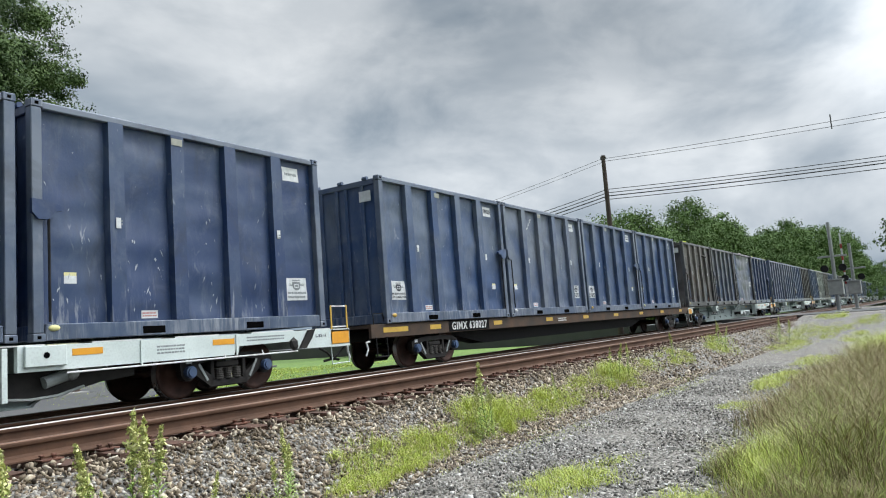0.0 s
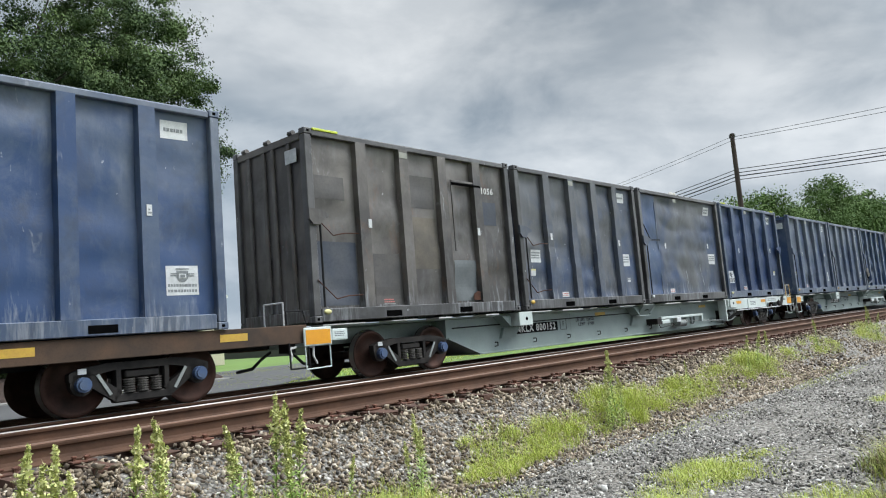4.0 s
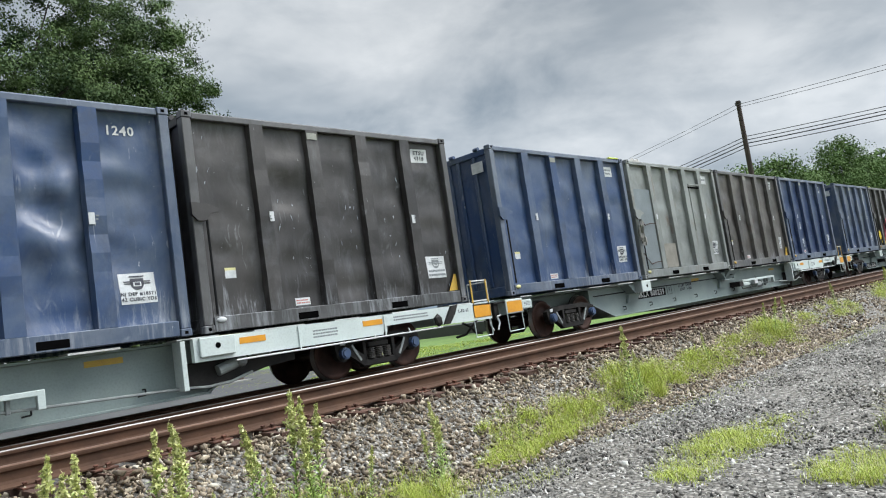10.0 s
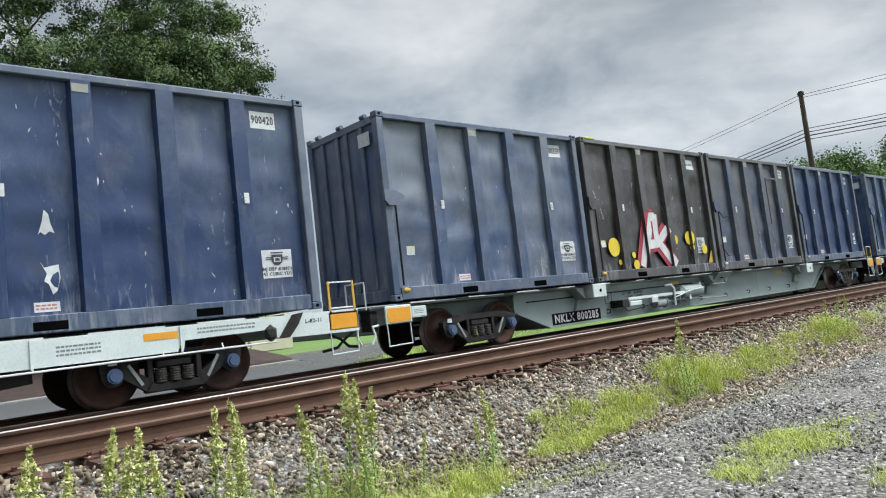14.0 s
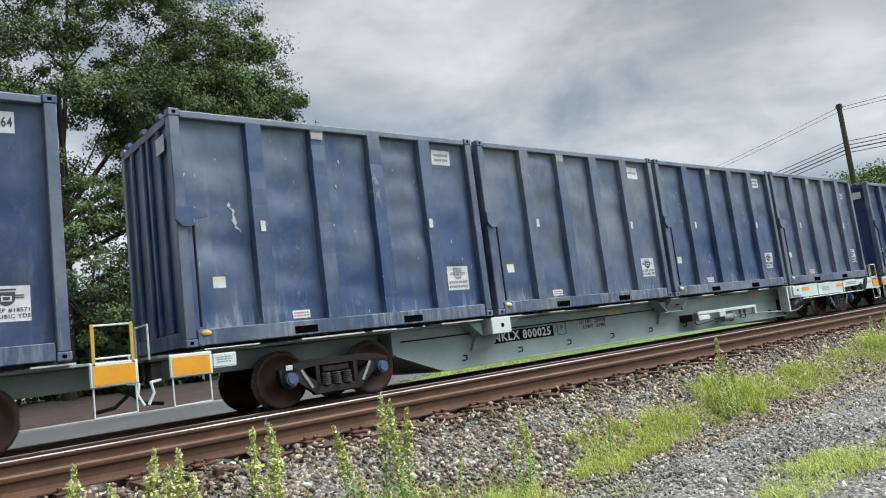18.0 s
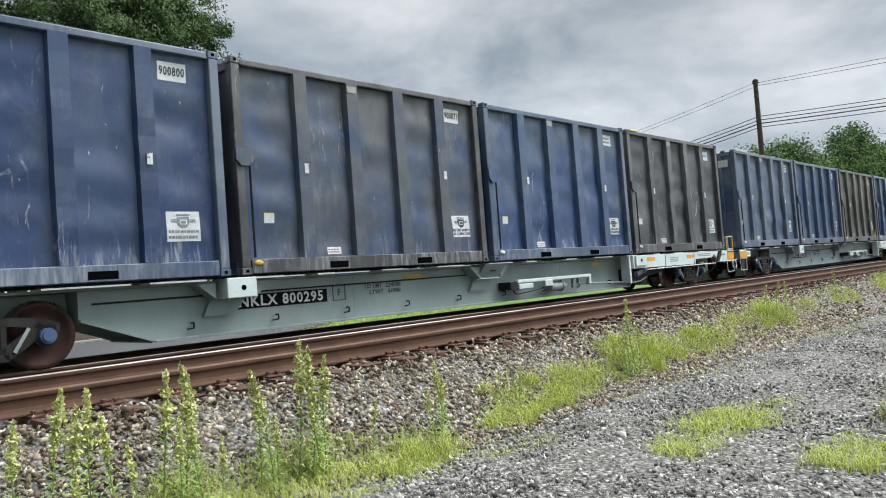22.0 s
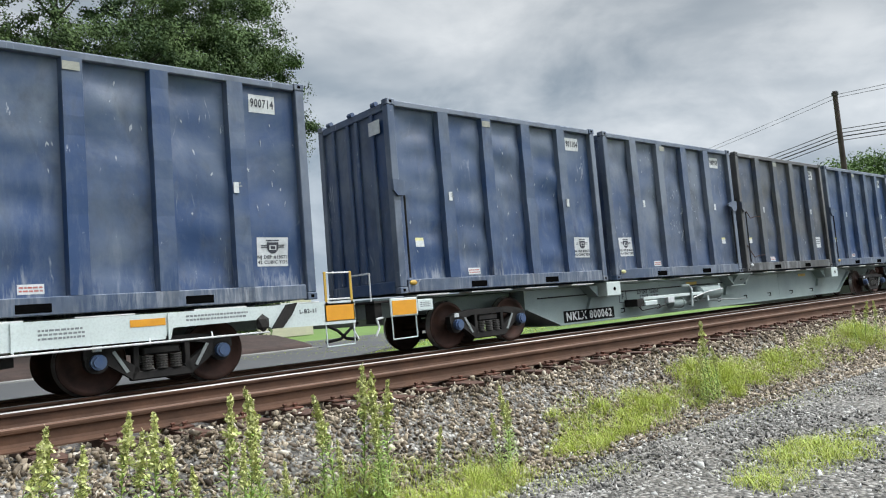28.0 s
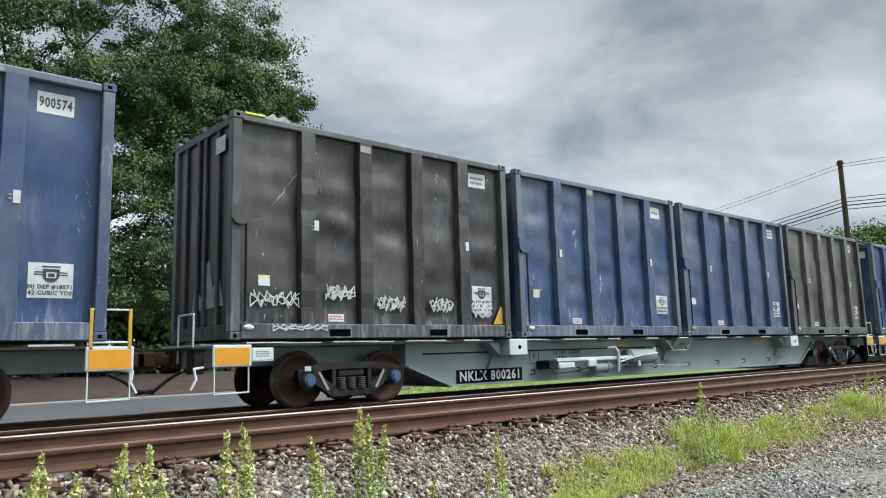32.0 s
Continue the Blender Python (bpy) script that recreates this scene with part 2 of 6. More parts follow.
    scratch = n.math("MULTIPLY", scratch, n.ramp(broken, 0.42, 0.60), True)
    col = n.mix(n.math("MULTIPLY", scratch, 0.6), col, (0.46, 0.48, 0.51))
    if rust:
        spots = n.noise(n.coords((1, 1, 0.6)), 2.0, 7, 0.75, n.math("ADD", w, 5.0), 0.6)
        col = n.mix(n.ramp(spots, 0.60 - rust * 0.10, 0.72, 0, 0.8), col, (0.15, 0.085, 0.055))
    n.bump(n.math("ADD", n.noise(c, 26, 4, 0.6, w), n.math("MULTIPLY", cloud, 4)), 0.2, 0.008)
    return n.done(col, n.ramp(grime, 0.3, 0.7, 0.28, 0.52), 0.0)


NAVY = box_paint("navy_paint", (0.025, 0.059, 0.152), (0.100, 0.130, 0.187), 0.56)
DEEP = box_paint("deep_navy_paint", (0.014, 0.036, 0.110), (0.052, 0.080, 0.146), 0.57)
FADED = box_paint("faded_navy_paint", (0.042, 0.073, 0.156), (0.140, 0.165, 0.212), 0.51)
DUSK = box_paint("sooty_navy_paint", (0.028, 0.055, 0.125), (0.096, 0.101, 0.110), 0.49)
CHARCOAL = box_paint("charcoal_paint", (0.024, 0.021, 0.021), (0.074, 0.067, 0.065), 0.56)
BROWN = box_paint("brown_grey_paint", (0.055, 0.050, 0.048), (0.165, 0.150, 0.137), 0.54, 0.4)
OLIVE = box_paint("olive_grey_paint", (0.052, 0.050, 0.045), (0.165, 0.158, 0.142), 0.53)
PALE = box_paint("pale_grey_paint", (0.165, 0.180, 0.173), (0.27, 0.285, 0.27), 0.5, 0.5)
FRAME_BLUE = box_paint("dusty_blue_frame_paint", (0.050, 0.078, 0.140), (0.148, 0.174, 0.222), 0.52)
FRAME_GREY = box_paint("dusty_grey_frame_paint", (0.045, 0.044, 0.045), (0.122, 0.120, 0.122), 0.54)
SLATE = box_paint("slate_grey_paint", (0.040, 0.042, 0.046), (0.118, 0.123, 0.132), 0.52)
BLUE_PATCH = worn("blue_grey_sheet_paint", (0.21, 0.245, 0.265), (0.15, 0.175, 0.185), 1.2, 0.5, 0, 0.1, 20)
TAN_PATCH = worn("bare_tan_primer", (0.29, 0.275, 0.235), (0.20, 0.185, 0.16), 2.5, 0.7, 0, 0.2, 20)
TARP = worn("torn_pale_sheet", (0.33, 0.32, 0.29), (0.20, 0.195, 0.18), 5, 0.8, 0, 0.4, 30)
SILL = worn("pale_green_car_paint", (0.31, 0.375, 0.36), (0.22, 0.275, 0.27), 0.7, 0.5, 0, 0.1, 30)
SILL_WHITE = worn("white_green_car_paint", (0.68, 0.75, 0.73), (0.55, 0.62, 0.60), 1.2, 0.5, 0, 0.1, 30)
RUSTY_CAR = worn("rusty_brown_car_paint", (0.050, 0.040, 0.034), (0.12, 0.075, 0.05), 1.4, 0.7, 0, 0.2)
TRUCK = worn("grimy_cast_steel", (0.018, 0.017, 0.017), (0.050, 0.046, 0.043), 3, 0.6, 0.3, 0.3)
WHEEL = worn("brown_wheel_steel", (0.080, 0.040, 0.030), (0.030, 0.021, 0.018), 3, 0.55, 0.4, 0.2)
TREAD = worn("polished_wheel_tread", (0.55, 0.54, 0.52), (0.4, 0.4, 0.4), 4, 0.3, 0.9, 0.05)
CAP = worn("blue_bearing_cap", (0.06, 0.105, 0.22), (0.085, 0.12, 0.19), 8, 0.45, 0.2)
BLACK = worn("black_steel", (0.012, 0.012, 0.013), (0.03, 0.03, 0.032), 4, 0.6, 0.2)
# solid near-black pieces stand for the shade inside pockets, holes, slots and tears
DARK_HOLE = worn("hole_shade_black", (0.003, 0.003, 0.0035), (0.005, 0.005, 0.005), 4, 0.9)
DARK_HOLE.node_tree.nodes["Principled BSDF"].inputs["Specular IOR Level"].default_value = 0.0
RUST_RED = worn("rusty_coupler", (0.10, 0.045, 0.03), (0.05, 0.03, 0.025), 5, 0.75, 0.2, 0.4)
YELLOW = worn("amber_reflector", (0.80, 0.36, 0.02), (0.72, 0.31, 0.02), 6, 0.4, 0, 0.05, 200)
YELLOW_PAINT = worn("yellow_paint", (0.62, 0.40, 0.05), (0.5, 0.30, 0.06), 6, 0.5)
WHITE = worn("white_label", (0.68, 0.70, 0.71), (0.52, 0.54, 0.55), 9, 0.55)
WHITE_PAINT = worn("white_lettering", (0.75, 0.76, 0.75), (0.6, 0.6, 0.6), 6, 0.5)
STRIP = worn("flat_black_paint", (0.007, 0.007, 0.008), (0.012, 0.012, 0.012), 4, 0.9)
STRIP.node_tree.nodes["Principled BSDF"].inputs["Specular IOR Level"].default_value = 0.1
INK = worn("dark_print", (0.03, 0.035, 0.05), (0.06, 0.06, 0.08), 9, 0.6)
INK_FADED = worn("faded_print", (0.16, 0.18, 0.19), (0.26, 0.28, 0.29), 9, 0.6)
LABEL_YELLOW = worn("yellow_label", (0.72, 0.68, 0.30), (0.6, 0.57, 0.3), 9, 0.55)
TOP_LABEL = worn("dusty_top_label", (0.34, 0.34, 0.29), (0.24, 0.25, 0.22), 9, 0.6)
LABEL_LIME = worn("bright_yellow_mark", (0.62, 0.72, 0.05), (0.5, 0.58, 0.06), 9, 0.55)
LABEL_RED = worn("red_print", (0.48, 0.12, 0.10), (0.42, 0.2, 0.18), 9, 0.55)
HOSE = worn("rubber_hose", (0.018, 0.017, 0.017), (0.04, 0.038, 0.036), 9, 0.7)
GREY_TANK = worn("grey_brake_cylinder", (0.36, 0.39, 0.38), (0.22, 0.24, 0.24), 5, 0.45, 0.1)


for dull in (TRUCK, WHEEL, BLACK, HOSE, RUST_RED, RUSTY_CAR):
    dull.node_tree.nodes["Principled BSDF"].inputs["Specular IOR Level"].default_value = 0.2


# ---- mesh helpers ----
def box(bm, x0, x1, y0, y1, z0, z1, bevel=0.0):
    lo, hi = Vector((x0, y0, z0)), Vector((x1, y1, z1))
    r = bmesh.ops.create_cube(bm, size=1.0, matrix=Matrix.Translation((lo + hi) / 2) @ Matrix.Diagonal((*(hi - lo), 1)))
    if bevel:
        edges = {e for v in r["verts"] for e in v.link_edges}
        bmesh.ops.bevel(bm, geom=list(edges), offset=bevel, segments=1, affect="EDGES")
    return bm


def tube(bm, a, b, r, seg=10, r2=None):
    a, b = Vector(a), Vector(b)
    d = b - a
    m = Matrix.Translation((a + b) / 2) @ d.to_track_quat("Z", "Y").to_matrix().to_4x4()
    bmesh.ops.create_cone(bm, cap_ends=True, segments=seg, radius1=r, radius2=r if r2 is None else r2, depth=d.length, matrix=m)
    return bm


def path_tube(bm, pts, r, seg=8):
    for a, b in zip(pts[:-1], pts[1:]):
        tube(bm, a, b, r, seg)
    for p in pts[1:-1]:
        bmesh.ops.create_icosphere(bm, subdivisions=1, radius=r * 1.03, matrix=Matrix.Translation(p))
    return bm


def prism(bm, outline, y0, y1):
    """A closed outline of (x, z) drawn out from y0 to y1."""
    n = len(outline)
    a = [bm.verts.new((x, y0, z)) for x, z in outline]
    b = [bm.verts.new((x, y1, z)) for x, z in outline]
    bm.faces.new(a)
    bm.faces.new(b[::-1])
    for i in range(n):
        j = (i + 1) % n
        bm.faces.new((a[j], a[i], b[i], b[j]))
    return bm


def beam(bm, p, q, w, y0, y1):
    """A straight bar of width w between two points of a side view."""
    (x0, z0), (x1, z1) = p, q
    d = Vector((x1 - x0, z1 - z0)).normalized() * (w / 2)
    return prism(bm, [(x0 - d.y, z0 + d.x), (x0 + d.y, z0 - d.x), (x1 + d.y, z1 - d.x), (x1 - d.y, z1 + d.x)], y0, y1)


def mesh_of(name, bm, material, smooth=False):
    bmesh.ops.recalc_face_normals(bm, faces=bm.faces)
    me = bpy.data.meshes.new(name)
    bm.to_mesh(me)
    bm.free()
    me.materials.append(material)
    if smooth:
        for p in me.polygons:
            p.use_smooth = True
    return me


def raw_mesh(name, verts, faces, material, smooth=False):
    me = bpy.data.meshes.new(name)
    me.from_pydata(verts, [], faces)
    me.materials.append(material)
    if smooth:
        me.polygons.foreach_set("use_smooth", np.ones(len(me.polygons), bool))
    me.update()
    return me


def part(name, bm, material, parent, label="", smooth=False, at=None):
    """Links a bmesh, or a mesh that is shared, as one part under a thing or a part."""
    me = bm if isinstance(bm, bpy.types.Mesh) else mesh_of(name, bm, material, smooth)
    ob = new(name, me)
    ob.parent = parent
    if at is not None:
        ob.matrix_basis = at
    return tagged(ob, label)


def thing(name, label, category, group="", at=None):
    ob = new(name)
    ob.empty_display_size = 0.2
    if at is not None:
        ob.matrix_basis = at
    return tagged(ob, label, category, group)


LETTERS = {}


def letters(text, size, material):
    """A flat mesh of the text, standing upright, facing -y, centred."""
    key = (text, size, material.name)
    if key not in LETTERS:
        cu = bpy.data.curves.new("text", "FONT")
        cu.body, cu.size, cu.align_x, cu.align_y = text, size, "CENTER", "CENTER"
        cu.extrude, cu.resolution_u, cu.offset, cu.space_character = 0.0015, 2, size * 0.022, 1.14
        ob = bpy.data.objects.new("text", cu)
        scene.collection.objects.link(ob)
        me = bpy.data.meshes.new_from_object(ob.evaluated_get(bpy.context.evaluated_depsgraph_get()))
        bpy.data.objects.remove(ob)
        me.transform(Matrix.Rotation(radians(90), 4, "X"))
        me.materials.clear()
        me.materials.append(material)
        LETTERS[key] = me
    return LETTERS[key]


# ---- the boxes ----
BL, BW, BH = 6.06, 2.44, 3.60
RIBS = [1.19 + 1.165 * i for i in range(4)]


def panel_mesh(name, material, seed, dents, quilt=False):
    """The recessed side sheet, buckled by loads."""
    nx, nz = 73, 43
    xs, zs = np.linspace(0.14, BL - 0.14, nx), np.linspace(0.24, BH - 0.12, nz)
    rnd = random.Random(seed)
    verts = []
    hits = [(rnd.uniform(0.5, 5.5), rnd.uniform(0.6, 3.0), rnd.uniform(0.15, 0.5), rnd.uniform(-1, 1)) for _ in range(int(26 * dents))]
    # long creases where the sheet was folded by a blow
    folds = [(rnd.uniform(0.4, 5.6), rnd.uniform(0.8, 3.1), rnd.uniform(-1.2, 1.2), rnd.uniform(0.3, 0.9), rnd.uniform(-1, 1)) for _ in range(int(4 + 22 * dents ** 2))]
    for z in zs:
        for x in xs:
            edge = min(1, (x - 0.14) * 4, (BL - 0.14 - x) * 4, (z - 0.24) * 4, (BH - 0.12 - z) * 4)
            d = 0.038 * noise.noise((x * 0.9 + seed * 7, seed, z * 1.2)) + 0.004 * noise.noise((x * 4 + seed, seed * 3, z * 4))
            for hx, hz, r, k in hits:
                q = ((x - hx) / r) ** 2 + ((z - hz) / (r * 0.8)) ** 2
                if q < 6:
                    d += k * 0.06 * dents * math.exp(-q * 1.2)
            for fx, fz, a, ln, k in folds:
                u = (x - fx) * math.cos(a) + (z - fz) * math.sin(a)
                if abs(u) < ln:
                    v = abs((z - fz) * math.cos(a) - (x - fx) * math.sin(a))
                    if v < 0.3:
                        d += k * (0.05 if dents < 1 else 0.13) * (0.25 + dents) * (1 - v / 0.3) * (1 - abs(u) / ln)
            bay = (x - 0.14) / 1.165
            d += (0.022 + 0.05 * dents) * (0.5 + noise.noise((math.floor(bay) * 3.1 + seed, seed, z * 2.3))) * math.sin(math.pi * (bay % 1.0))
            if dents == 1:
                d += 0.035
            if quilt:
                d += 0.042 * (1 - abs(math.sin((z - 0.3) * (4.4 + 0.8 * noise.noise((x * 0.5, 9, z * 0.4)))))) * (0.55 + 0.9 * noise.noise((x * 1.1, 3, z * 1.6))) * (1 if z > 1.3 and x > 1.3 else 0.25)
                d += 0.014 * abs(math.sin((x - 1.4) * 2.6))
            verts.append((x, 0.120 + max(-0.030, min(0.10, d)) * max(edge, 0), z))
    PANELS[seed] = (xs, zs, np.array([v[1] for v in verts]).reshape(nz, nx))
    faces = [(j * nx + i, j * nx + i + 1, (j + 1) * nx + i + 1, (j + 1) * nx + i) for j in range(nz - 1) for i in range(nx - 1)]
    return raw_mesh(name, verts, faces, material, True)


PANELS = {}


def sheet_y(grid, x, z):
    """Depth of the buckled side sheet behind a point of the side."""
    xs, zs, ys = PANELS[grid]
    u = min(max((x - xs[0]) / (xs[1] - xs[0]), 0), len(xs) - 1.001)
    v = min(max((z - zs[0]) / (zs[1] - zs[0]), 0), len(zs) - 1.001)
    i, j = int(u), int(v)
    u, v = u - i, v - j
    return float((ys[j, i] * (1 - u) + ys[j, i + 1] * u) * (1 - v) + (ys[j + 1, i] * (1 - u) + ys[j + 1, i + 1] * u) * v)


def lay(made, grid, lift, x=0.0, z=0.0):
    """Bends a flat bmesh or mesh, drawn at y = 0, onto the sheet."""
    for v in (made.vertices if isinstance(made, bpy.types.Mesh) else made.verts):
        v.co.y += sheet_y(grid, v.co.x + x, v.co.z + z) - lift
    return made


def rib_mesh(material, seed, dents=0.3):
    """A hat-shaped upright, slightly bent where it was struck."""
    n = 13
    rnd = random.Random(seed)
    verts, faces = [], []
    for i in range(n):
        z = 0.25 + (BH - 0.37) * i / (n - 1)
        k = 0.0 if i in (0, n - 1) else dents * 0.03 * rnd.uniform(-0.3, 1)
        for x, y in ((0.0, 0.12), (0.03, 0.004 + k), (0.29, 0.004 + k), (0.32, 0.12)):
            verts.append((x, y, z))
    for i in range(n - 1):
        for j in range(3):
            a = i * 4 + j
            faces.append((a, a + 1, a + 5, a + 4))
    return raw_mesh("rib", verts, faces, material)


def bars(parent, x, y, z, w, h, rows, material, rnd, name="print_bar", grid=None):
    """Unreadable print: bars of its size."""
    for r in range(rows):
        bm = bmesh.new()
        zz = z - h / 2 + h * (r + 0.5) / rows
        x0 = x - w / 2
        while x0 < x + w / 2 - 0.02:
            x1 = min(x0 + rnd.uniform(0.025, 0.06), x + w / 2)
            box(bm, x0, x1, y - 0.002, y, zz - h / rows * 0.25, zz + h / rows * 0.25)
            x0 = x1 + 0.012
        if grid:
            lay(bm, grid, y + 0.006)
        tagged(part(name, bm, material, parent), kind="stuff")


def sticker(parent, name, x, z, w, h, material, y=0.0, lean=0.0, grid=None):
    bm = bmesh.new()
    if grid:
        # a thin sheet that follows the buckles, with one corner a little worn
        turn = pose(x, 0, z, 0, lean, 0)
        bmesh.ops.create_grid(bm, x_segments=7, y_segments=5, size=0.5, matrix=turn @ Matrix.Rotation(radians(90), 4, "X") @ Matrix.Diagonal((w, h, 1, 1)))
        lay(bm, grid, 0.005)
    else:
        bmesh.ops.create_cube(bm, size=1, matrix=Matrix.Translation((x, y - 0.0025, z)) @ pose(0, 0, 0, 0, lean, 0) @ Matrix.Diagonal((w, 0.003, h, 1)))
    return part(name, bm, material, parent)


def shield(parent, x, z, rnd, grid, faded=False):
    """The permit placard: a white sheet with a shield and two printed lines."""
    p = sticker(parent, "permit_placard", x, z, 0.54, 0.46, WHITE, 0, rnd.uniform(-1, 1), grid)
    ink = INK_FADED if faded else INK
    bm = bmesh.new()
    n = 14
    prism(bm, [(x + 0.10 * math.cos(math.pi * k / n), z + 0.075 - 0.10 * math.sin(math.pi * k / n)) for k in range(n + 1)] + [(x - 0.10, z + 0.15), (x + 0.10, z + 0.15)], -0.002, 0)
    part("shield_emblem", lay(bm, grid, 0.009), ink, p)
    for dx, z0, z1 in ((0.20, 0.098, 0.112), (0.20, 0.068, 0.082), (0.11, 0.172, 0.19)):
        part("emblem_bar", lay(box(bmesh.new(), x - dx, x + dx, -0.002, 0, z + z0, z + z1), grid, 0.010), ink, p)
    part("emblem_panel", lay(box(bmesh.new(), x - 0.06, x + 0.06, -0.002, 0, z + 0.03, z + 0.105), grid, 0.013), WHITE, p)
    part("emblem_letter_bar", lay(box(bmesh.new(), x - 0.04, x + 0.04, -0.002, 0, z + 0.045, z + 0.09), grid, 0.016), ink, p)
    if faded:
        bars(p, x, 0, z - 0.12, 0.48, 0.17, 2, ink, rnd, grid=grid)
    else:
        for text, dz in (("NJ DEP #18571", -0.085), ("42 CUBIC YDS", -0.165)):
            me = letters(text, 0.074, ink).copy()
            tagged(part("printed_line", lay(me, grid, 0.008, x, z + dz), ink, p, at=pose(x, 0, z + dz)), kind="stuff")


def build_box(paint, seed, dents=0.35, style="ribbed", turned=False, label="", plate=True, placard=True):
    rnd = random.Random(seed)
    t = thing("waste_container", label, "container", "containers on the train")
    frame_paint = FRAME_BLUE if paint in (NAVY, DEEP, FADED) else PALE if paint == PALE else FRAME_GREY
    R = [BL - 0.32 - r for r in RIBS] if turned else RIBS
    side = panel_mesh("side_sheet", paint, seed, dents, style == "quilt")
    part("side_sheet", side, paint, t)
    bm = bmesh.new()
    box(bm, 0.14, BL - 0.14, BW - 0.10, BW - 0.06, 0.24, BH - 0.12)
    part("far_side_sheet", bm, paint, t)
    for i, x in enumerate(sorted(R)):
        if style == "quilt":
            continue
        part("rib", rib_mesh(paint, seed * 10 + i, dents), paint, t, at=pose(x, 0, 0))
    # corner posts and castings
    post = mesh_of("corner_post", box(bmesh.new(), 0, 0.16, 0, 0.16, 0.12, BH - 0.12, 0.012), frame_paint)
    cast = bmesh.new()
    box(cast, -0.005, 0.178, -0.005, 0.162, 0, 0.118, 0.012)
    cast = mesh_of("corner_casting", cast, frame_paint)
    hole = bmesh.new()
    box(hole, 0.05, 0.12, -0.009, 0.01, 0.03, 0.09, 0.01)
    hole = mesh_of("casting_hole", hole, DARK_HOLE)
    for x in (0, BL - 0.16):
        for y in (0, BW - 0.16):
            part("corner_post", post, paint, t, at=pose(x, y, 0))
            for z in (0, BH - 0.118):
                c = part("corner_casting", cast, paint, t, at=pose(x - (0.006 if x else 0), y, z))
                if y == 0:
                    part("casting_hole", hole, DARK_HOLE, c)
    # rails
    for name, y0, y1 in (("top_rail", 0.0, 0.12), ("top_rail", BW - 0.12, BW)):
        bm = bmesh.new()
        box(bm, 0.175, BL - 0.175, y0 + 0.01, y1, BH - 0.135, BH - 0.03, 0.012)
        tube(bm, (0.175, y0 + 0.06, BH - 0.03), (BL - 0.175, y0 + 0.06, BH - 0.03), 0.022, 6)
        part(name, bm, frame_paint, t)
    for y0, y1 in ((0.002, 0.12), (BW - 0.12, BW - 0.002)):
        bm = bmesh.new()
        box(bm, 0.18, BL - 0.18, y0, y1, 0.012, 0.25, 0.012)
        part("bottom_rail", bm, frame_paint, t)
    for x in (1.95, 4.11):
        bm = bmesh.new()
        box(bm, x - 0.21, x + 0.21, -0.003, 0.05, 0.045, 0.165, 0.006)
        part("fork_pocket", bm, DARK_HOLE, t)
    # ends
    for x, s in ((0.05, 1), (BL - 0.05, -1)):
        bm = bmesh.new()
        box(bm, min(x, x + s * 0.03), max(x, x + s * 0.03), 0.155, BW - 0.155, 0.2, BH - 0.1)
        part("end_wall", bm, paint, t)
        for y in (0.55, 1.07, 1.37, 1.9):
            bm = bmesh.new()
            box(bm, min(x, x - s * 0.05), max(x, x - s * 0.05), y - 0.05, y + 0.05, 0.25, BH - 0.2, 0.015)
            part("end_rib", bm, paint, t)
        for z0, z1 in ((0.02, 0.24), (BH - 0.2, BH - 0.06)):
            bm = bmesh.new()
            box(bm, min(x, x - s * 0.045), max(x, x - s * 0.045), 0.17, BW - 0.17, z0, z1, 0.01)
            part("end_rail", bm, paint, t)
        for y in (0.42, 1.22, 2.0):
            bm = bmesh.new()
            tube(bm, (x - s * 0.03, y - 0.07, BH - 0.03), (x - s * 0.03, y + 0.07, BH - 0.03), 0.05, 8)
            part("hinge", bm, paint, t)
    bm = bmesh.new()
    box(bm, 0.1, BL - 0.1, 0.1, BW - 0.1, BH - 0.11, BH - 0.07)
    part("lid", bm, paint, t)
    # door latch on one corner post
    lx = BL - 0.19 if turned else 0.19
    bm = bmesh.new()
    s = -1 if turned else 1
    prism(bm, [(lx - s * 0.21, 2.08), (lx - s * 0.21, 1.88), (lx - s * 0.12, 1.78), (lx + s * 0.02, 1.78), (lx + s * 0.12, 1.9), (lx + s * 0.26, 1.93), (lx + s * 0.26, 1.98), (lx + s * 0.05, 2.06)], -0.05, 0.02)
    part("door_latch", bm, paint, t)
    # a black tube stands in for the dark slot below the latch
    bm = bmesh.new()
    tube(bm, (lx + s * 0.05, -0.006, 0.28), (lx + s * 0.05, -0.006, 1.80), 0.020, 6)
    part("latch_rod", bm, BLACK, t, "black tube standing for the dark latch slot")
    if style == "hatch":
        bm = bmesh.new()
        box(bm, 3.95, 4.95, 0.02, 0.05, 2.95, 3.0, 0.006)
        box(bm, 3.95, 4.0, 0.02, 0.05, 1.4, 3.0, 0.006)
        box(bm, 4.9, 4.95, 0.02, 0.05, 1.4, 3.0, 0.006)
        part("hatch_frame", bm, paint, t)
    if style in ("hatch", "strap"):
        for z in (0.42, 1.6):
            bm = bmesh.new()
            path_tube(bm, [(0.1, -0.02, z + 0.35), (0.55, 0.02, z), (0.8, -0.012, z + 0.05), (1.16, 0.0, z + 0.06)], 0.011, 6)
            part("lashing_chain", bm, RUST_RED, t)
    # labels
    flip = (lambda x: BL - x) if turned else (lambda x: x)
    if plate:
        sticker(t, "number_plate", 5.34, 3.20, 0.46, 0.29, WHITE, 0, rnd.uniform(-1.5, 1.5), seed)
    for x in (1.42, 4.84):
        st = sticker(t, "small_label", x + rnd.uniform(-0.08, 0.08), 1.84 + rnd.uniform(-0.05, 0.05), 0.085, 0.17, WHITE, -0.002)
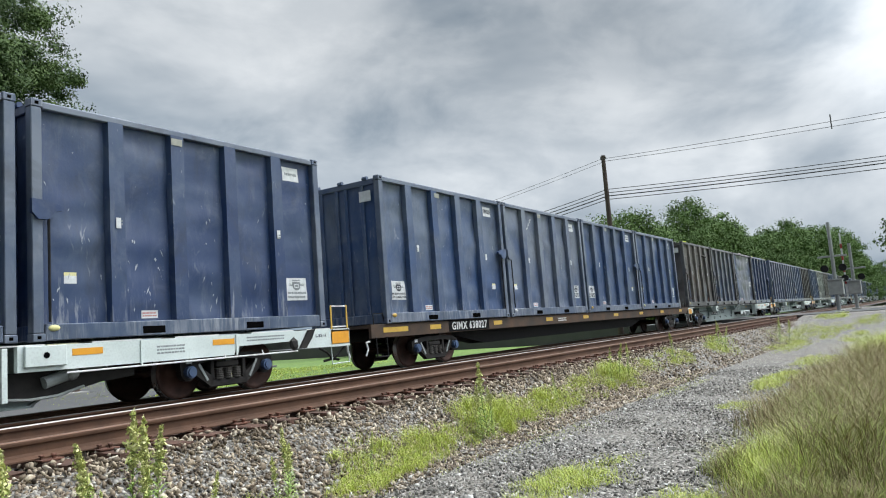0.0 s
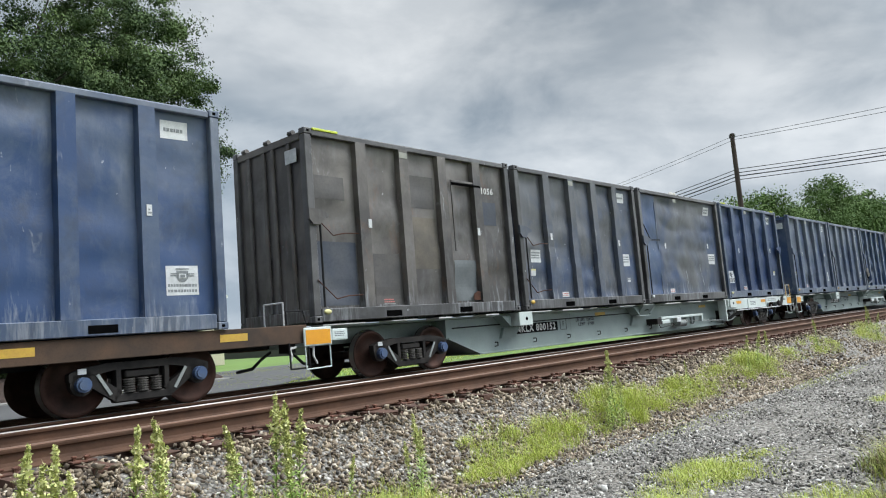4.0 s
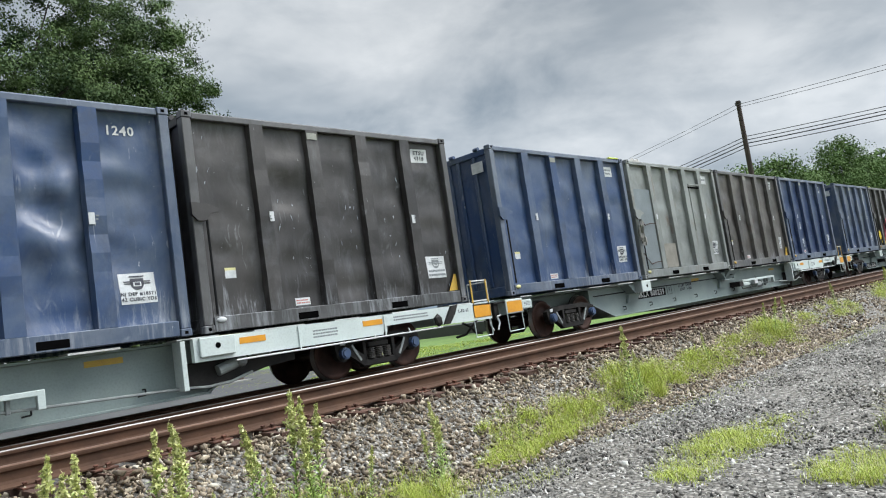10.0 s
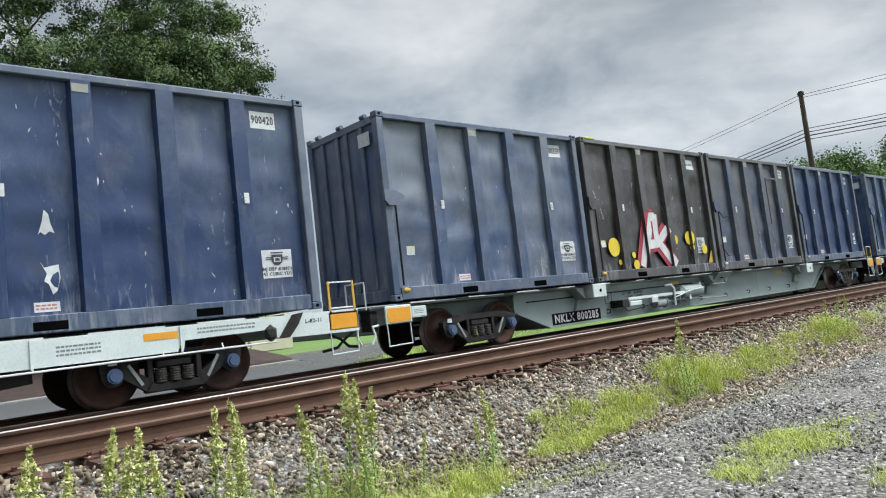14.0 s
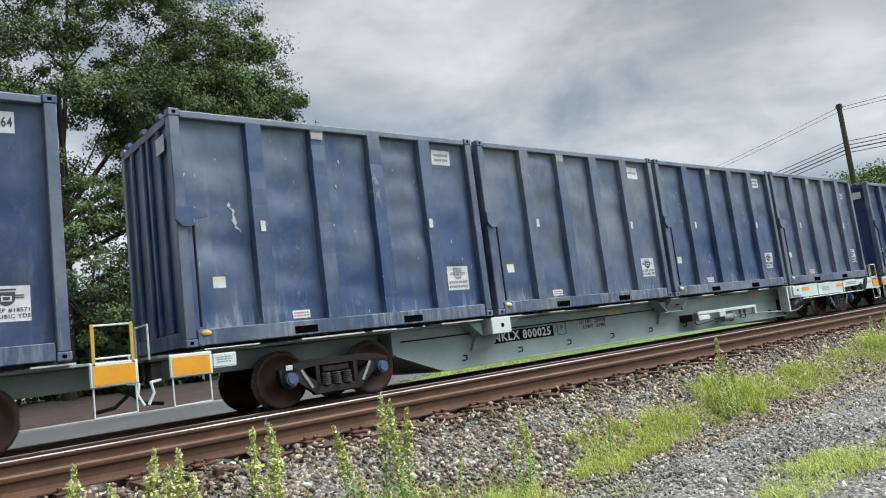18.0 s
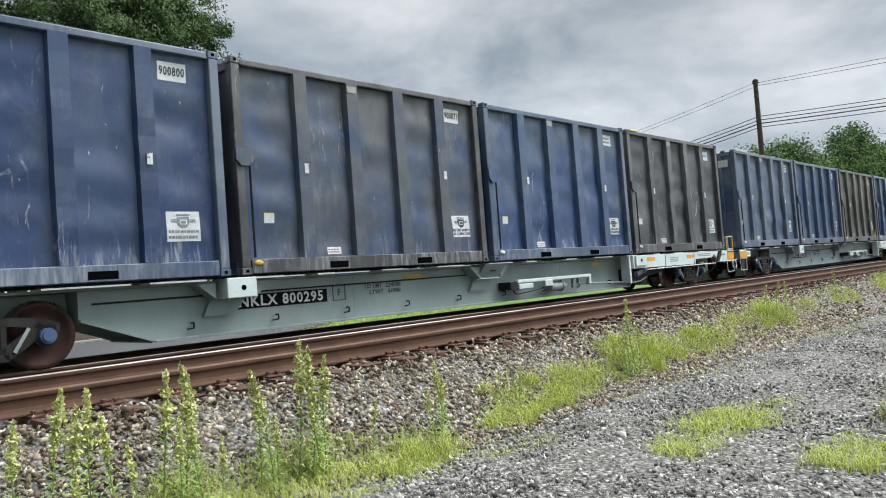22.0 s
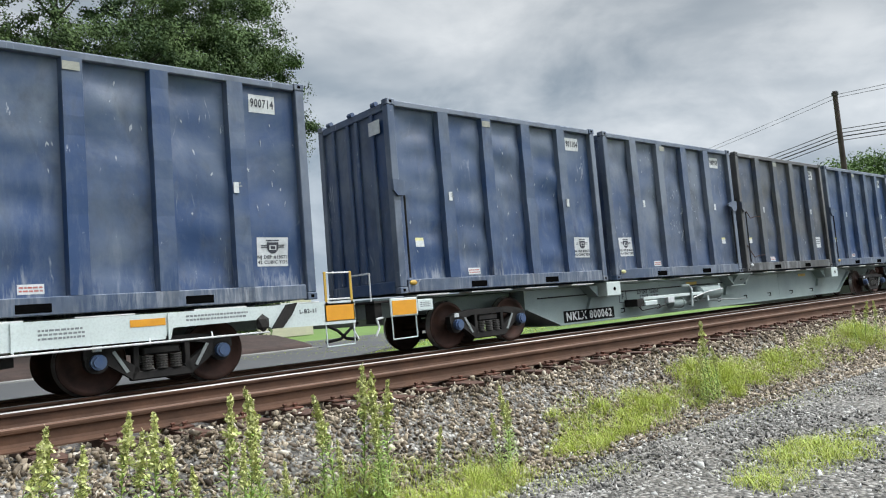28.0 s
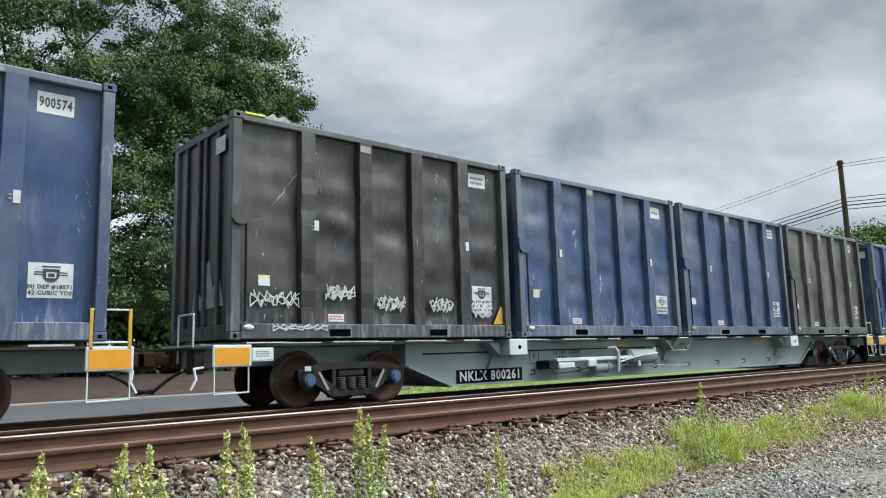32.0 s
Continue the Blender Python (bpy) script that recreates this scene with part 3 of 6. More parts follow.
        bars(st, x, -0.006, 1.84, 0.05, 0.1, 2, INK_FADED, rnd)
    sticker(t, "top_label", 2.50, 3.36, 0.22, 0.12, TOP_LABEL, -0.002)
    yl = sticker(t, "yellow_label", flip(0.62), 0.92, 0.20, 0.13, WHITE, grid=seed)
    sticker(yl, "label_band", flip(0.62), 1.0, 0.20, 0.055, LABEL_YELLOW, grid=seed)
    rl = sticker(t, "red_label", 1.95, 0.36, 0.31, 0.13, WHITE, grid=seed)
    bars(rl, 1.95, 0, 0.36, 0.27, 0.09, 2, LABEL_RED, rnd, grid=seed)
    if placard:
        shield(t, flip(5.38), 0.80, rnd, seed, faded=seed % 3 == 1)
    bm = bmesh.new()
    bmesh.ops.create_icosphere(bm, subdivisions=2, radius=0.06, matrix=Matrix.Translation((0.30, 0.0, 0.19)) @ Matrix.Diagonal((1.5, 0.5, 0.8, 1)))
    part("side_lamp", bm, rnd.choice((YELLOW_PAINT, WHITE, LABEL_YELLOW)), t, smooth=True)
    return t


# ---- the cars ----
WB_R = 0.457


def wheel_mesh():
    """One wheel, turned about y; the near face looks to -y."""
    prof = [(0.0, -0.065), (0.12, -0.065), (0.17, -0.03), (0.34, -0.012), (0.385, -0.05), (0.447, -0.055), (0.457, -0.045), (0.46, 0.03), (0.487, 0.05), (0.485, 0.075), (0.40, 0.078), (0.36, 0.03), (0.16, 0.06), (0.0, 0.06)]
    seg = 40
    verts, faces = [], []
    for k in range(seg):
        a = 2 * math.pi * k / seg
        verts += [(r * math.cos(a), y, r * math.sin(a)) for r, y in prof]
    n = len(prof)
    for k in range(seg):
        for i in range(n - 1):
            a, b = k * n + i, ((k + 1) % seg) * n + i
            faces.append((a, a + 1, b + 1, b))
    me = raw_mesh("wheel", verts, faces, WHEEL, True)
    me.materials.append(TREAD)
    for p in me.polygons:
        if p.index % (n - 1) in (6, 7):
            p.material_index = 1
    return me


WHEEL_NEAR = wheel_mesh()
WHEEL_FAR = WHEEL_NEAR.copy()
WHEEL_FAR.transform(Matrix.Diagonal((1, -1, 1, 1)))
WHEEL_FAR.flip_normals()


def sideframe_mesh():
    bm = bmesh.new()
    y0, y1 = -0.07, 0.07
    prism(bm, [(-1.04, 0.50), (-1.04, 0.62), (-0.82, 0.69), (-0.5, 0.73), (0.5, 0.73), (0.82, 0.69), (1.04, 0.62), (1.04, 0.50), (0.80, 0.56), (0.45, 0.62), (-0.45, 0.62), (-0.80, 0.56)], y0, y1)
    beam(bm, (-0.84, 0.58), (-0.36, 0.24), 0.17, y0, y1)
    beam(bm, (0.84, 0.58), (0.36, 0.24), 0.17, y0, y1)
    box(bm, -0.44, 0.44, y0, y1, 0.15, 0.28, 0.02)
    for x in (-0.40, 0.32):
        box(bm, x, x + 0.08, y0, y1, 0.26, 0.64, 0.01)
    for s in (-1, 1):
        tube(bm, (s * 0.87, y0 + 0.005, WB_R), (s * 0.87, y1, WB_R), 0.155, 18)
        box(bm, s * 0.87 - 0.14, s * 0.87 + 0.14, y0, y1, WB_R, 0.62, 0.02)
    return mesh_of("sideframe", bm, TRUCK)


SIDEFRAME = sideframe_mesh()


SPRING_STEEL = worn("worn_spring_steel", (0.14, 0.13, 0.12), (0.07, 0.065, 0.06), 6, 0.5, 0.4)


def spring_mesh():
    """One coil spring, as a turned profile."""
    seg, rings = 12, []
    for k in range(6):
        z = 0.285 + k * 0.034
        rings += [(0.060, z), (0.085, z + 0.006), (0.085, z + 0.02), (0.060, z + 0.026)]
    verts = [(r * math.cos(2 * math.pi * i / seg), r * math.sin(2 * math.pi * i / seg) - 0.03, z) for r, z in rings for i in range(seg)]
    faces = [(j * seg + i, j * seg + (i + 1) % seg, (j + 1) * seg + (i + 1) % seg, (j + 1) * seg + i) for j in range(len(rings) - 1) for i in range(seg)]
    return raw_mesh("spring", verts, faces, SPRING_STEEL)


SPRING = spring_mesh()
BEARING = mesh_of("bearing_cap", tube(tube(bmesh.new(), (0, -0.10, 0), (0, -0.005, 0), 0.105, 16), (0, -0.125, 0), (0, -0.1, 0), 0.075, 12), CAP)
BOLSTER = mesh_of("bolster", box(bmesh.new(), -0.26, 0.26, 0.20, 2.24, 0.49, 0.60, 0.02), TRUCK)
ROD = mesh_of("brake_rod", beam(bmesh.new(), (-0.62, 0.28), (-0.44, 0.58), 0.045, -0.085, -0.07), GREY_TANK)
ADAPTER = mesh_of("bearing_adapter", box(bmesh.new(), -0.06, 0.06, -0.085, -0.07, 0.60, 0.68, 0.005), WHITE)


def build_truck(car, cx):
    """Two side frames, a bolster and two turning axles."""
    for y in (0.25, 2.19):
        sf = part("sideframe", SIDEFRAME, TRUCK, car, at=pose(cx, y, 0))
        if y < 1:
            for x in (-0.2, 0.0, 0.2):
                part("spring", SPRING, SPRING_STEEL, sf, at=pose(x, 0, 0))
            for s in (-1, 1):
                part("bearing_cap", BEARING, CAP, sf, "blue bearing cap", at=pose(s * 0.87, -0.06, WB_R))
            part("brake_rod", ROD, SILL_WHITE, sf, at=pose(1.1, 0, 0))
            part("brake_rod", ROD, SILL_WHITE, sf, at=Matrix.Diagonal((-1, 1, 1, 1)) @ pose(1.1, 0, 0))
            part("bearing_adapter", ADAPTER, WHITE, sf, at=pose(-0.87, 0, 0))
    part("bolster", BOLSTER, TRUCK, car, at=pose(cx, 0, 0))
    axles = []
    for s in (-0.87, 0.87):
        ax = part("axle", AXLE, WHEEL, car, at=pose(cx + s, 1.22, WB_R))
        part("wheel", WHEEL_NEAR, WHEEL, ax, at=pose(0, -0.72, 0))
        part("wheel", WHEEL_FAR, WHEEL, ax, at=pose(0, 0.72, 0))
        axles.append((ax, cx + s))
    return axles


AXLE = mesh_of("axle", tube(bmesh.new(), (0, -1.0, 0), (0, 1.0, 0), 0.085, 12), WHEEL)


def coupler(car, x, s):
    """Draft gear, knuckle and air hose at one end; s points outwards."""
    bm = bmesh.new()
    box(bm, min(x, x - s * 0.9), max(x, x - s * 0.9), 1.0, 1.44, 0.70, 1.0, 0.02)
    box(bm, min(x, x + s * 0.30), max(x, x + s * 0.30), 1.14, 1.32, 0.76, 0.92, 0.02)
    box(bm, min(x + s * 0.24, x + s * 0.56), max(x + s * 0.24, x + s * 0.56), 1.08, 1.36, 0.72, 0.98, 0.04)
    part("coupler", bm, RUST_RED, car, "rusty knuckle coupler")
    bm = bmesh.new()
    path_tube(bm, [(x - s * 0.05, 0.85, 0.66), (x + s * 0.16, 0.82, 0.55), (x + s * 0.34, 0.84, 0.40), (x + s * 0.62, 0.9, 0.36)], 0.028, 8)
    part("air_hose", bm, HOSE, car)
    bm = bmesh.new()
    path_tube(bm, [(x - s * 0.1, 0.12, 0.72), (x + s * 0.05, 0.10, 0.70), (x + s * 0.02, 0.08, 0.55), (x + s * 0.10, 0.08, 0.40)], 0.02, 6)
    part("uncoupling_lever", bm, WHITE_PAINT, car)


def step(car, x, s, rails):
    """Corner step with an amber reflector, stirrup and, where rails is set, a handrail."""
    a, b = (x - 0.27, x + 0.27)
    bm = bmesh.new()
    box(bm, a - 0.04, b + 0.04, 0.0, 0.03, 0.715, 1.045, 0.015)
    p = part("step_plate", bm, SILL_WHITE, car)
    bm = bmesh.new()
    box(bm, a, b, -0.006, 0.0, 0.745, 1.0, 0.0)
    part("reflector", bm, YELLOW, p, "amber reflector panel")
    bm = bmesh.new()
    path_tube(bm, [(a, 0.03, 0.72), (a, 0.02, 0.32), (b, 0.02, 0.33), (b, 0.03, 0.72)], 0.012, 6)
    part("stirrup", bm, SILL_WHITE, car, "white steel stirrup")
    if rails:
        for xx in (a + 0.02, b - 0.02):
            bm = bmesh.new()
            box(bm, xx - 0.024, xx + 0.024, 0.0, 0.02, 1.0, 1.56, 0.006)
            part("handrail_post", bm, YELLOW_PAINT, car, "yellow painted handrail post")
        for z in (1.10, 1.54):
            bm = bmesh.new()
            tube(bm, (a, 0.02, z), (b, 0.02, z), 0.014, 6)
            part("handrail_bar", bm, WHITE_PAINT, car)
    else:
        bm = bmesh.new()
        box(bm, b + 0.05, b + 0.42, 0.02, 0.045, 0.79, 1.0, 0.02)
        q = part("data_plate", bm, SILL_WHITE, car)
        bars(q, b + 0.235, 0.02, 0.9, 0.24, 0.1, 3, INK_FADED, random.Random(int(x * 10)))


def fitted(text, size, width, material):
    """Lettering drawn out or in to a given width."""
    me = letters(text, size, material).copy()
    xs = [v.co.x for v in me.vertices]
    k, mid = width / (max(xs) - min(xs)), (max(xs) + min(xs)) / 2
    for v in me.vertices:
        v.co.x = (v.co.x - mid) * k
    return me


def number_strip(car, text, x0, x1, z, y, half, size):
    bm = bmesh.new()
    box(bm, x0, x1, y - 0.004, y, z - half, z + half)
    p = part("number_strip", bm, STRIP, car, "black strip with white reporting marks")
    me = fitted(text, size, (x1 - x0) * 0.90, WHITE_PAINT)
    tagged(part("reporting_mark", me, WHITE_PAINT, p, at=pose((x0 + x1) / 2, y - 0.006, z - 0.005)), kind="stuff")


def build_well_car(text, boxed=True, seed=1):
    """Deep fish-belly container car on two trucks."""
    rnd = random.Random(seed)
    car = thing("container_flat_car", "pale green fish-belly container car with amber reflectors on rails" if boxed else "pale green fish-belly container car with open trucks on rails", "railcar", "cars of the train")
    y0, y1 = 0.50, 1.94
    low = 0.20
    bm = bmesh.new()
    far = 0.0 if boxed else 1.2
    near = 3.92 if boxed else 3.70
    prism(bm, [(near, 1.02), (near, 0.60), (near + 1.05, low), (19.0 + far, low), (20.1 + far, 0.90), (20.3 + far, 1.02)], y0, y1)
    part("belly_sill", bm, SILL, car)
    for a, b in ((-0.35, near), (20.2 + far, 25.5)):
        part("centre_sill", box(bmesh.new(), a, b, 0.92, 1.52, 0.70, 1.02, 0.01), SILL, car)
    bm = bmesh.new()
    box(bm, near + 1.0, 19.05 + far, y0 - 0.09, y1 + 0.09, low - 0.02, low + 0.015, 0.004)
    beam(bm, (near, 0.60), (near + 1.06, low), 0.03, y0 - 0.09, y1 + 0.09)
    beam(bm, (20.13 + far, 0.89), (19.0 + far, low), 0.03, y0 - 0.09, y1 + 0.09)
    part("bottom_flange", bm, SILL, car)
    bm = bmesh.new()
    box(bm, -0.3, 25.45, 0.40, 2.04, 1.025, 1.065, 0.006)
    part("deck_plate", bm, SILL, car)
    # white strips stand for the ragged highlights on the lit deck edge
    for k in range(17):
        x = 0.3 + 1.5 * k + rnd.uniform(-0.1, 0.1)
        part("deck_strip", box(bmesh.new(), x, x + rnd.uniform(0.35, 1.2), rnd.uniform(0.02, 0.05), 0.42, 1.055 + rnd.uniform(0, 0.012), 1.083), WHITE_PAINT, car)
    # pedestals at the meeting points of the boxes
    for x in (6.20, 12.56) if boxed else (6.20, 12.56, 18.91):
        bm = bmesh.new()
        if x == 12.56:
            # this one leans inwards and has a slot
            a = [bm.verts.new(v) for v in ((x - 0.30, 0.02, 1.07), (x + 0.44, 0.02, 1.07), (x + 0.36, 0.26, 0.76), (x - 0.34, 0.26, 0.76))]
            b = [bm.verts.new(v) for v in ((x - 0.30, 0.5, 1.07), (x + 0.44, 0.5, 1.07), (x + 0.36, 0.5, 0.76), (x - 0.34, 0.5, 0.76))]
            bm.faces.new(a)
            bm.faces.new(b[::-1])
            for i in range(4):
                j = (i + 1) % 4
                bm.faces.new((a[i], a[j], b[j], b[i]))
            p = part("pedestal", bm, SILL, car)
            part("pedestal_lip", box(bmesh.new(), x - 0.38, x + 0.40, 0.22, 0.3, 0.745, 0.765), SILL_WHITE, p)
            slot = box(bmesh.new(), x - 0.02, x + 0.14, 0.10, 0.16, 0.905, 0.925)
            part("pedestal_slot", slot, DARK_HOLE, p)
        else:
            box(bm, x - 0.21, x + 0.32, 0.0, 0.5, 0.76, 1.085, 0.012)
            p = part("pedestal", bm, SILL_WHITE, car)
        bm = bmesh.new()
        prism(bm, [(x - 0.30, 0.76), (x - 0.62, 1.02), (x - 0.30, 1.02)], 0.2, 0.5)
        prism(bm, [(x + 0.40, 0.76), (x + 0.40, 1.02), (x + 0.75, 1.02)], 0.2, 0.5)
        prism(bm, [(x - 0.42, 0.50), (x - 0.30, 0.75), (x + 0.34, 0.75), (x + 0.12, 0.50)], 0.42, 0.5)
        part("gusset", bm, SILL, p)
        if x != 12.56:
            bm = bmesh.new()
            tube(bm, (x + 0.08, -0.004, 0.92), (x + 0.08, 0.02, 0.92), 0.045, 12)
            part("lifting_hole", bm, DARK_HOLE, p)
    # handles, rods, seams on the belly
    for k in range(9):
        x = 5.6 + 1.55 * k
        bm = bmesh.new()
        path_tube(bm, [(x, y0, 0.42), (x, y0 - 0.09, 0.42), (x, y0 - 0.09, 0.34), (x - 0.12, y0 - 0.09, 0.33)], 0.013, 6)
        part("tie_down_hook", bm, BLACK, car)
    bm = bmesh.new()
    tube(bm, (4.1, y0 - 0.03, 0.83), (12.1, y0 - 0.03, 0.86), 0.014, 6)
    part("brake_pipe", bm, BLACK, car)
    for x in (8.9, 15.7):
        bm = bmesh.new()
        box(bm, x, x + 0.012, y0 - 0.004, y0, low, 1.0)
        part("weld_seam", bm, SILL, car)
    for x in (10.2, 17.2):
        bm = bmesh.new()
        box(bm, x, x + 0.55, y0 - 0.005, y0, 0.86, 0.95)
        part("faded_reflector", bm, YELLOW_PAINT, car)
    # stencils
    sh = 0.60 if boxed else 1.9
    for text2, x, z in (("LTWT   61900", 10.3 - sh, 0.66), ("LD LMT  224500", 10.25 - sh, 0.78)):
        tagged(part("stencil", letters(text2, 0.12, INK), INK, car, at=pose(x, y0 - 0.006, z)), kind="stuff")
    bm = bmesh.new()
    for a in ((9.0 - sh, 9.02 - sh, 0.56, 0.86), (9.28 - sh, 9.30 - sh, 0.56, 0.86), (9.0 - sh, 9.30 - sh, 0.56, 0.575), (9.0 - sh, 9.30 - sh, 0.845, 0.86)):
        box(bm, a[0], a[1], y0 - 0.006, y0 - 0.002, a[2], a[3])
    f = part("stencil_frame", bm, INK, car)
    part("stencil_letter", letters("F", 0.17, INK), INK, f, at=pose(9.15 - sh, y0 - 0.006, 0.71))
    if boxed:
        number_strip(car, text, 6.36, 8.27, 0.68, y0 - 0.004, 0.12, 0.25)
    else:
        number_strip(car, text, 4.95, 6.84, 0.36, y0 - 0.004, 0.135, 0.265)
    # brake rigging
    dx = 0.0 if boxed else 5.9
    if not boxed:
        bm = bmesh.new()
        tube(bm, (10.35, 0.26, 0.63), (11.35, 0.26, 0.63), 0.185, 20)
        tube(bm, (10.27, 0.26, 0.63), (10.35, 0.26, 0.63), 0.10, 16, 0.185)
        tube(bm, (11.35, 0.26, 0.63), (11.43, 0.26, 0.63), 0.185, 16, 0.10)
        tank = part("air_tank", bm, SILL, car, "grey-green cylindrical air tank")
        part("tank_bracket", box(bmesh.new(), 11.40, 11.52, 0.22, 0.5, 0.58, 0.86, 0.01), SILL_WHITE, tank)
        bm = bmesh.new()
        path_tube(bm, [(9.75, 0.06, 0.52), (10.3, 0.05, 0.62), (10.6, 0.04, 0.66), (11.3, 0.04, 0.70)], 0.016, 6)
        part("brake_rod", bm, WHITE_PAINT, tank)
        bm = bmesh.new()
        path_tube(bm, [(9.7, 0.08, 0.30), (9.72, 0.06, 0.75), (9.66, 0.1, 0.86), (9.5, 0.2, 0.86)], 0.03, 8)
        part("support_hook", bm, SILL_WHITE, tank)
    bm = bmesh.new()
    box(bm, 13.45 - dx, 16.55 - dx, 0.10, 0.20, 0.585, 0.66, 0.008)
    box(bm, 16.45 - dx, 16.55 - dx, 0.10, 0.2, 0.40, 0.60, 0.008)
    g = part("brake_beam", bm, SILL_WHITE, car)
    part("valve_block", box(bmesh.new(), 13.5 - dx, 14.05 - dx, 0.10, 0.4, 0.43, 0.56, 0.02), SILL_WHITE, g)
    part("data_plate", box(bmesh.new(), 14.5 - dx, 14.8 - dx, 0.08, 0.2, 0.45, 0.60, 0.01), WHITE, g)
    bm = bmesh.new()
    tube(bm, (14.85 - dx, 0.26, 0.42), (15.35 - dx, 0.26, 0.42), 0.125, 18)
    tube(bm, (15.35 - dx, 0.26, 0.42), (15.62 - dx, 0.26, 0.42), 0.12, 16, 0.04)
    tube(bm, (15.31 - dx, 0.26, 0.42), (15.36 - dx, 0.26, 0.42), 0.142, 18)
    part("brake_cylinder", bm, GREY_TANK if boxed else SILL, car, "grey brake cylinder", smooth=False)
    bm = bmesh.new()
    path_tube(bm, [(15.6 - dx, 0.26, 0.42), (16.0 - dx, 0.24, 0.44), (16.5 - dx, 0.22, 0.42), (18.45 if boxed else 12.9, 0.2, 0.34)], 0.02, 6)
    box(bm, 15.85 - dx, 15.91 - dx, 0.2, 0.28, 0.34, 0.60, 0.01)
    box(bm, 16.1 - dx, 16.16 - dx, 0.2, 0.28, 0.40, 0.60, 0.01)
    part("brake_lever", bm, GREY_TANK, car)
    bm = bmesh.new()
    box(bm, 13.2 - dx, 13.5 - dx, 0.12, 0.5, 0.44, 0.62, 0.01)
    path_tube(bm, [(13.5 - dx, 0.12, 0.5), (13.25 - dx, 0.1, 0.42), (13.35 - dx, 0.1, 0.33), (13.9 - dx, 0.12, 0.36), (14.6 - dx, 0.15, 0.42)], 0.014, 6)
    part("triple_valve", bm, TRUCK, car)
    # end over the second truck
    if boxed:
        bm = bmesh.new()
        prism(bm, [(18.62, 1.06), (18.62, 0.70), (22.42, 0.69), (22.48, 0.84), (23.88, 0.86), (24.06, 0.70), (25.30, 0.68), (25.62, 0.68), (25.62, 1.06)], 0.0, 0.10)
        sb = part("side_box", bm, SILL_WHITE, car, "white-green side sill with amber reflectors")
        part("lifting_hole", tube(bmesh.new(), (18.99, -0.004, 0.9), (18.99, 0.02, 0.9), 0.045, 12), DARK_HOLE, sb)
        part("lifting_pocket", box(bmesh.new(), 18.70, 19.30, -0.05, -0.0, 0.76, 1.06, 0.012), SILL_WHITE, sb)
        part("lifting_hole", tube(bmesh.new(), (19.0, -0.056, 0.92), (19.0, -0.03, 0.92), 0.045, 12), DARK_HOLE, sb)
        for x in (19.40, 21.95):
            bm = bmesh.new()
            box(bm, x, x + 0.48, -0.006, 0, 0.89, 0.99)
            part("reflector", bm, YELLOW, sb, "amber reflector strip")
        for x in (20.52, 22.46):
            bm = bmesh.new()
            prism(bm, [(x, 1.05), (x, 0.68), (x + 0.03, 0.68), (x + 0.12, 1.05)], -0.02, 0)
            part("stiffener", bm, SILL_WHITE, sb)
        bars(sb, 21.1, 0.0, 0.88, 0.55, 0.16, 3, INK_FADED, rnd)
        bars(sb, 23.2, 0.0, 0.96, 0.95, 0.11, 2, INK_FADED, rnd)
        tagged(part("stencil", letters("L-B2-11", 0.09, INK), INK, sb, at=pose(24.72, -0.003, 0.93)), kind="stuff")
        bm = bmesh.new()
        tube(bm, (19.3, -0.03, 0.645), (24.0, -0.03, 0.66), 0.015, 6)
        for x in (20.54, 22.2, 23.1):
            tube(bm, (x, -0.03, 0.64), (x, 0.02, 0.74), 0.012, 6)
        part("grab_rod", bm, WHITE_PAINT, car)
        bm = bmesh.new()
        box(bm, 18.42, 18.50, 0.02, 0.3, 0.30, 1.05, 0.006)
        part("end_gusset", bm, SILL_WHITE, car)
        bm = bmesh.new()
        prism(bm, [(18.6, 0.7), (18.6, 0.34), (19.3, 0.30), (20.0, 0.45), (20.6, 0.5), (20.6, 0.66)], 0.30, 0.5)
        part("hand_brake_housing", bm, TRUCK, car)
        bm = bmesh.new()
        tube(bm, (19.1, 0.24, 0.52), (19.55, 0.24, 0.64), 0.09, 12)
        bmesh.ops.create_icosphere(bm, subdivisions=2, radius=0.11, matrix=Matrix.Translation((19.5, 0.2, 0.63)))
        path_tube(bm, [(18.6, 0.24, 0.33), (18.9, 0.22, 0.30), (19.3, 0.22, 0.32), (19.7, 0.22, 0.42)], 0.022, 6)
        part("brake_chain", bm, GREY_TANK, car)
        bm = bmesh.new()
        prism(bm, [(24.05, 0.70), (24.32, 1.06), (24.5, 1.08), (24.4, 0.9), (24.22, 0.70)], -0.06, 0.0)
        bmesh.ops.create_icosphere(bm, subdivisions=1, radius=0.12, matrix=Matrix.Translation((23.9, -0.03, 0.8)) @ Matrix.Diagonal((1, 0.5, 1.2, 1)))
        part("brake_lever", bm, TRUCK, car)
        step(car, 25.32, 1, True)
    else:
        step(car, 25.32, 1, True)
    step(car, 0.05, -1, False)
    bm = bmesh.new()
    box(bm, 25.45, 25.75, 0.15, 2.29, 0.98, 1.02, 0.005)
    part("end_platform", bm, BLACK, car)
    bm = bmesh.new()
    path_tube(bm, [(-0.42, 0.35, 0.78), (-0.42, 0.35, 1.52), (-0.42, 0.95, 1.52), (-0.42, 0.95, 0.78)], 0.016, 6)
    part("end_handrail", bm, WHITE_PAINT, car)
    bm = bmesh.new()
    box(bm, -0.5, -0.1, 0.15, 2.29, 0.98, 1.02, 0.005)
    box(bm, -0.46, -0.3, 0.2, 0.5, 0.62, 0.98, 0.01)
    part("end_platform", bm, TRUCK, car)
    coupler(car, 25.6, 1)
    coupler(car, -0.45, -1)
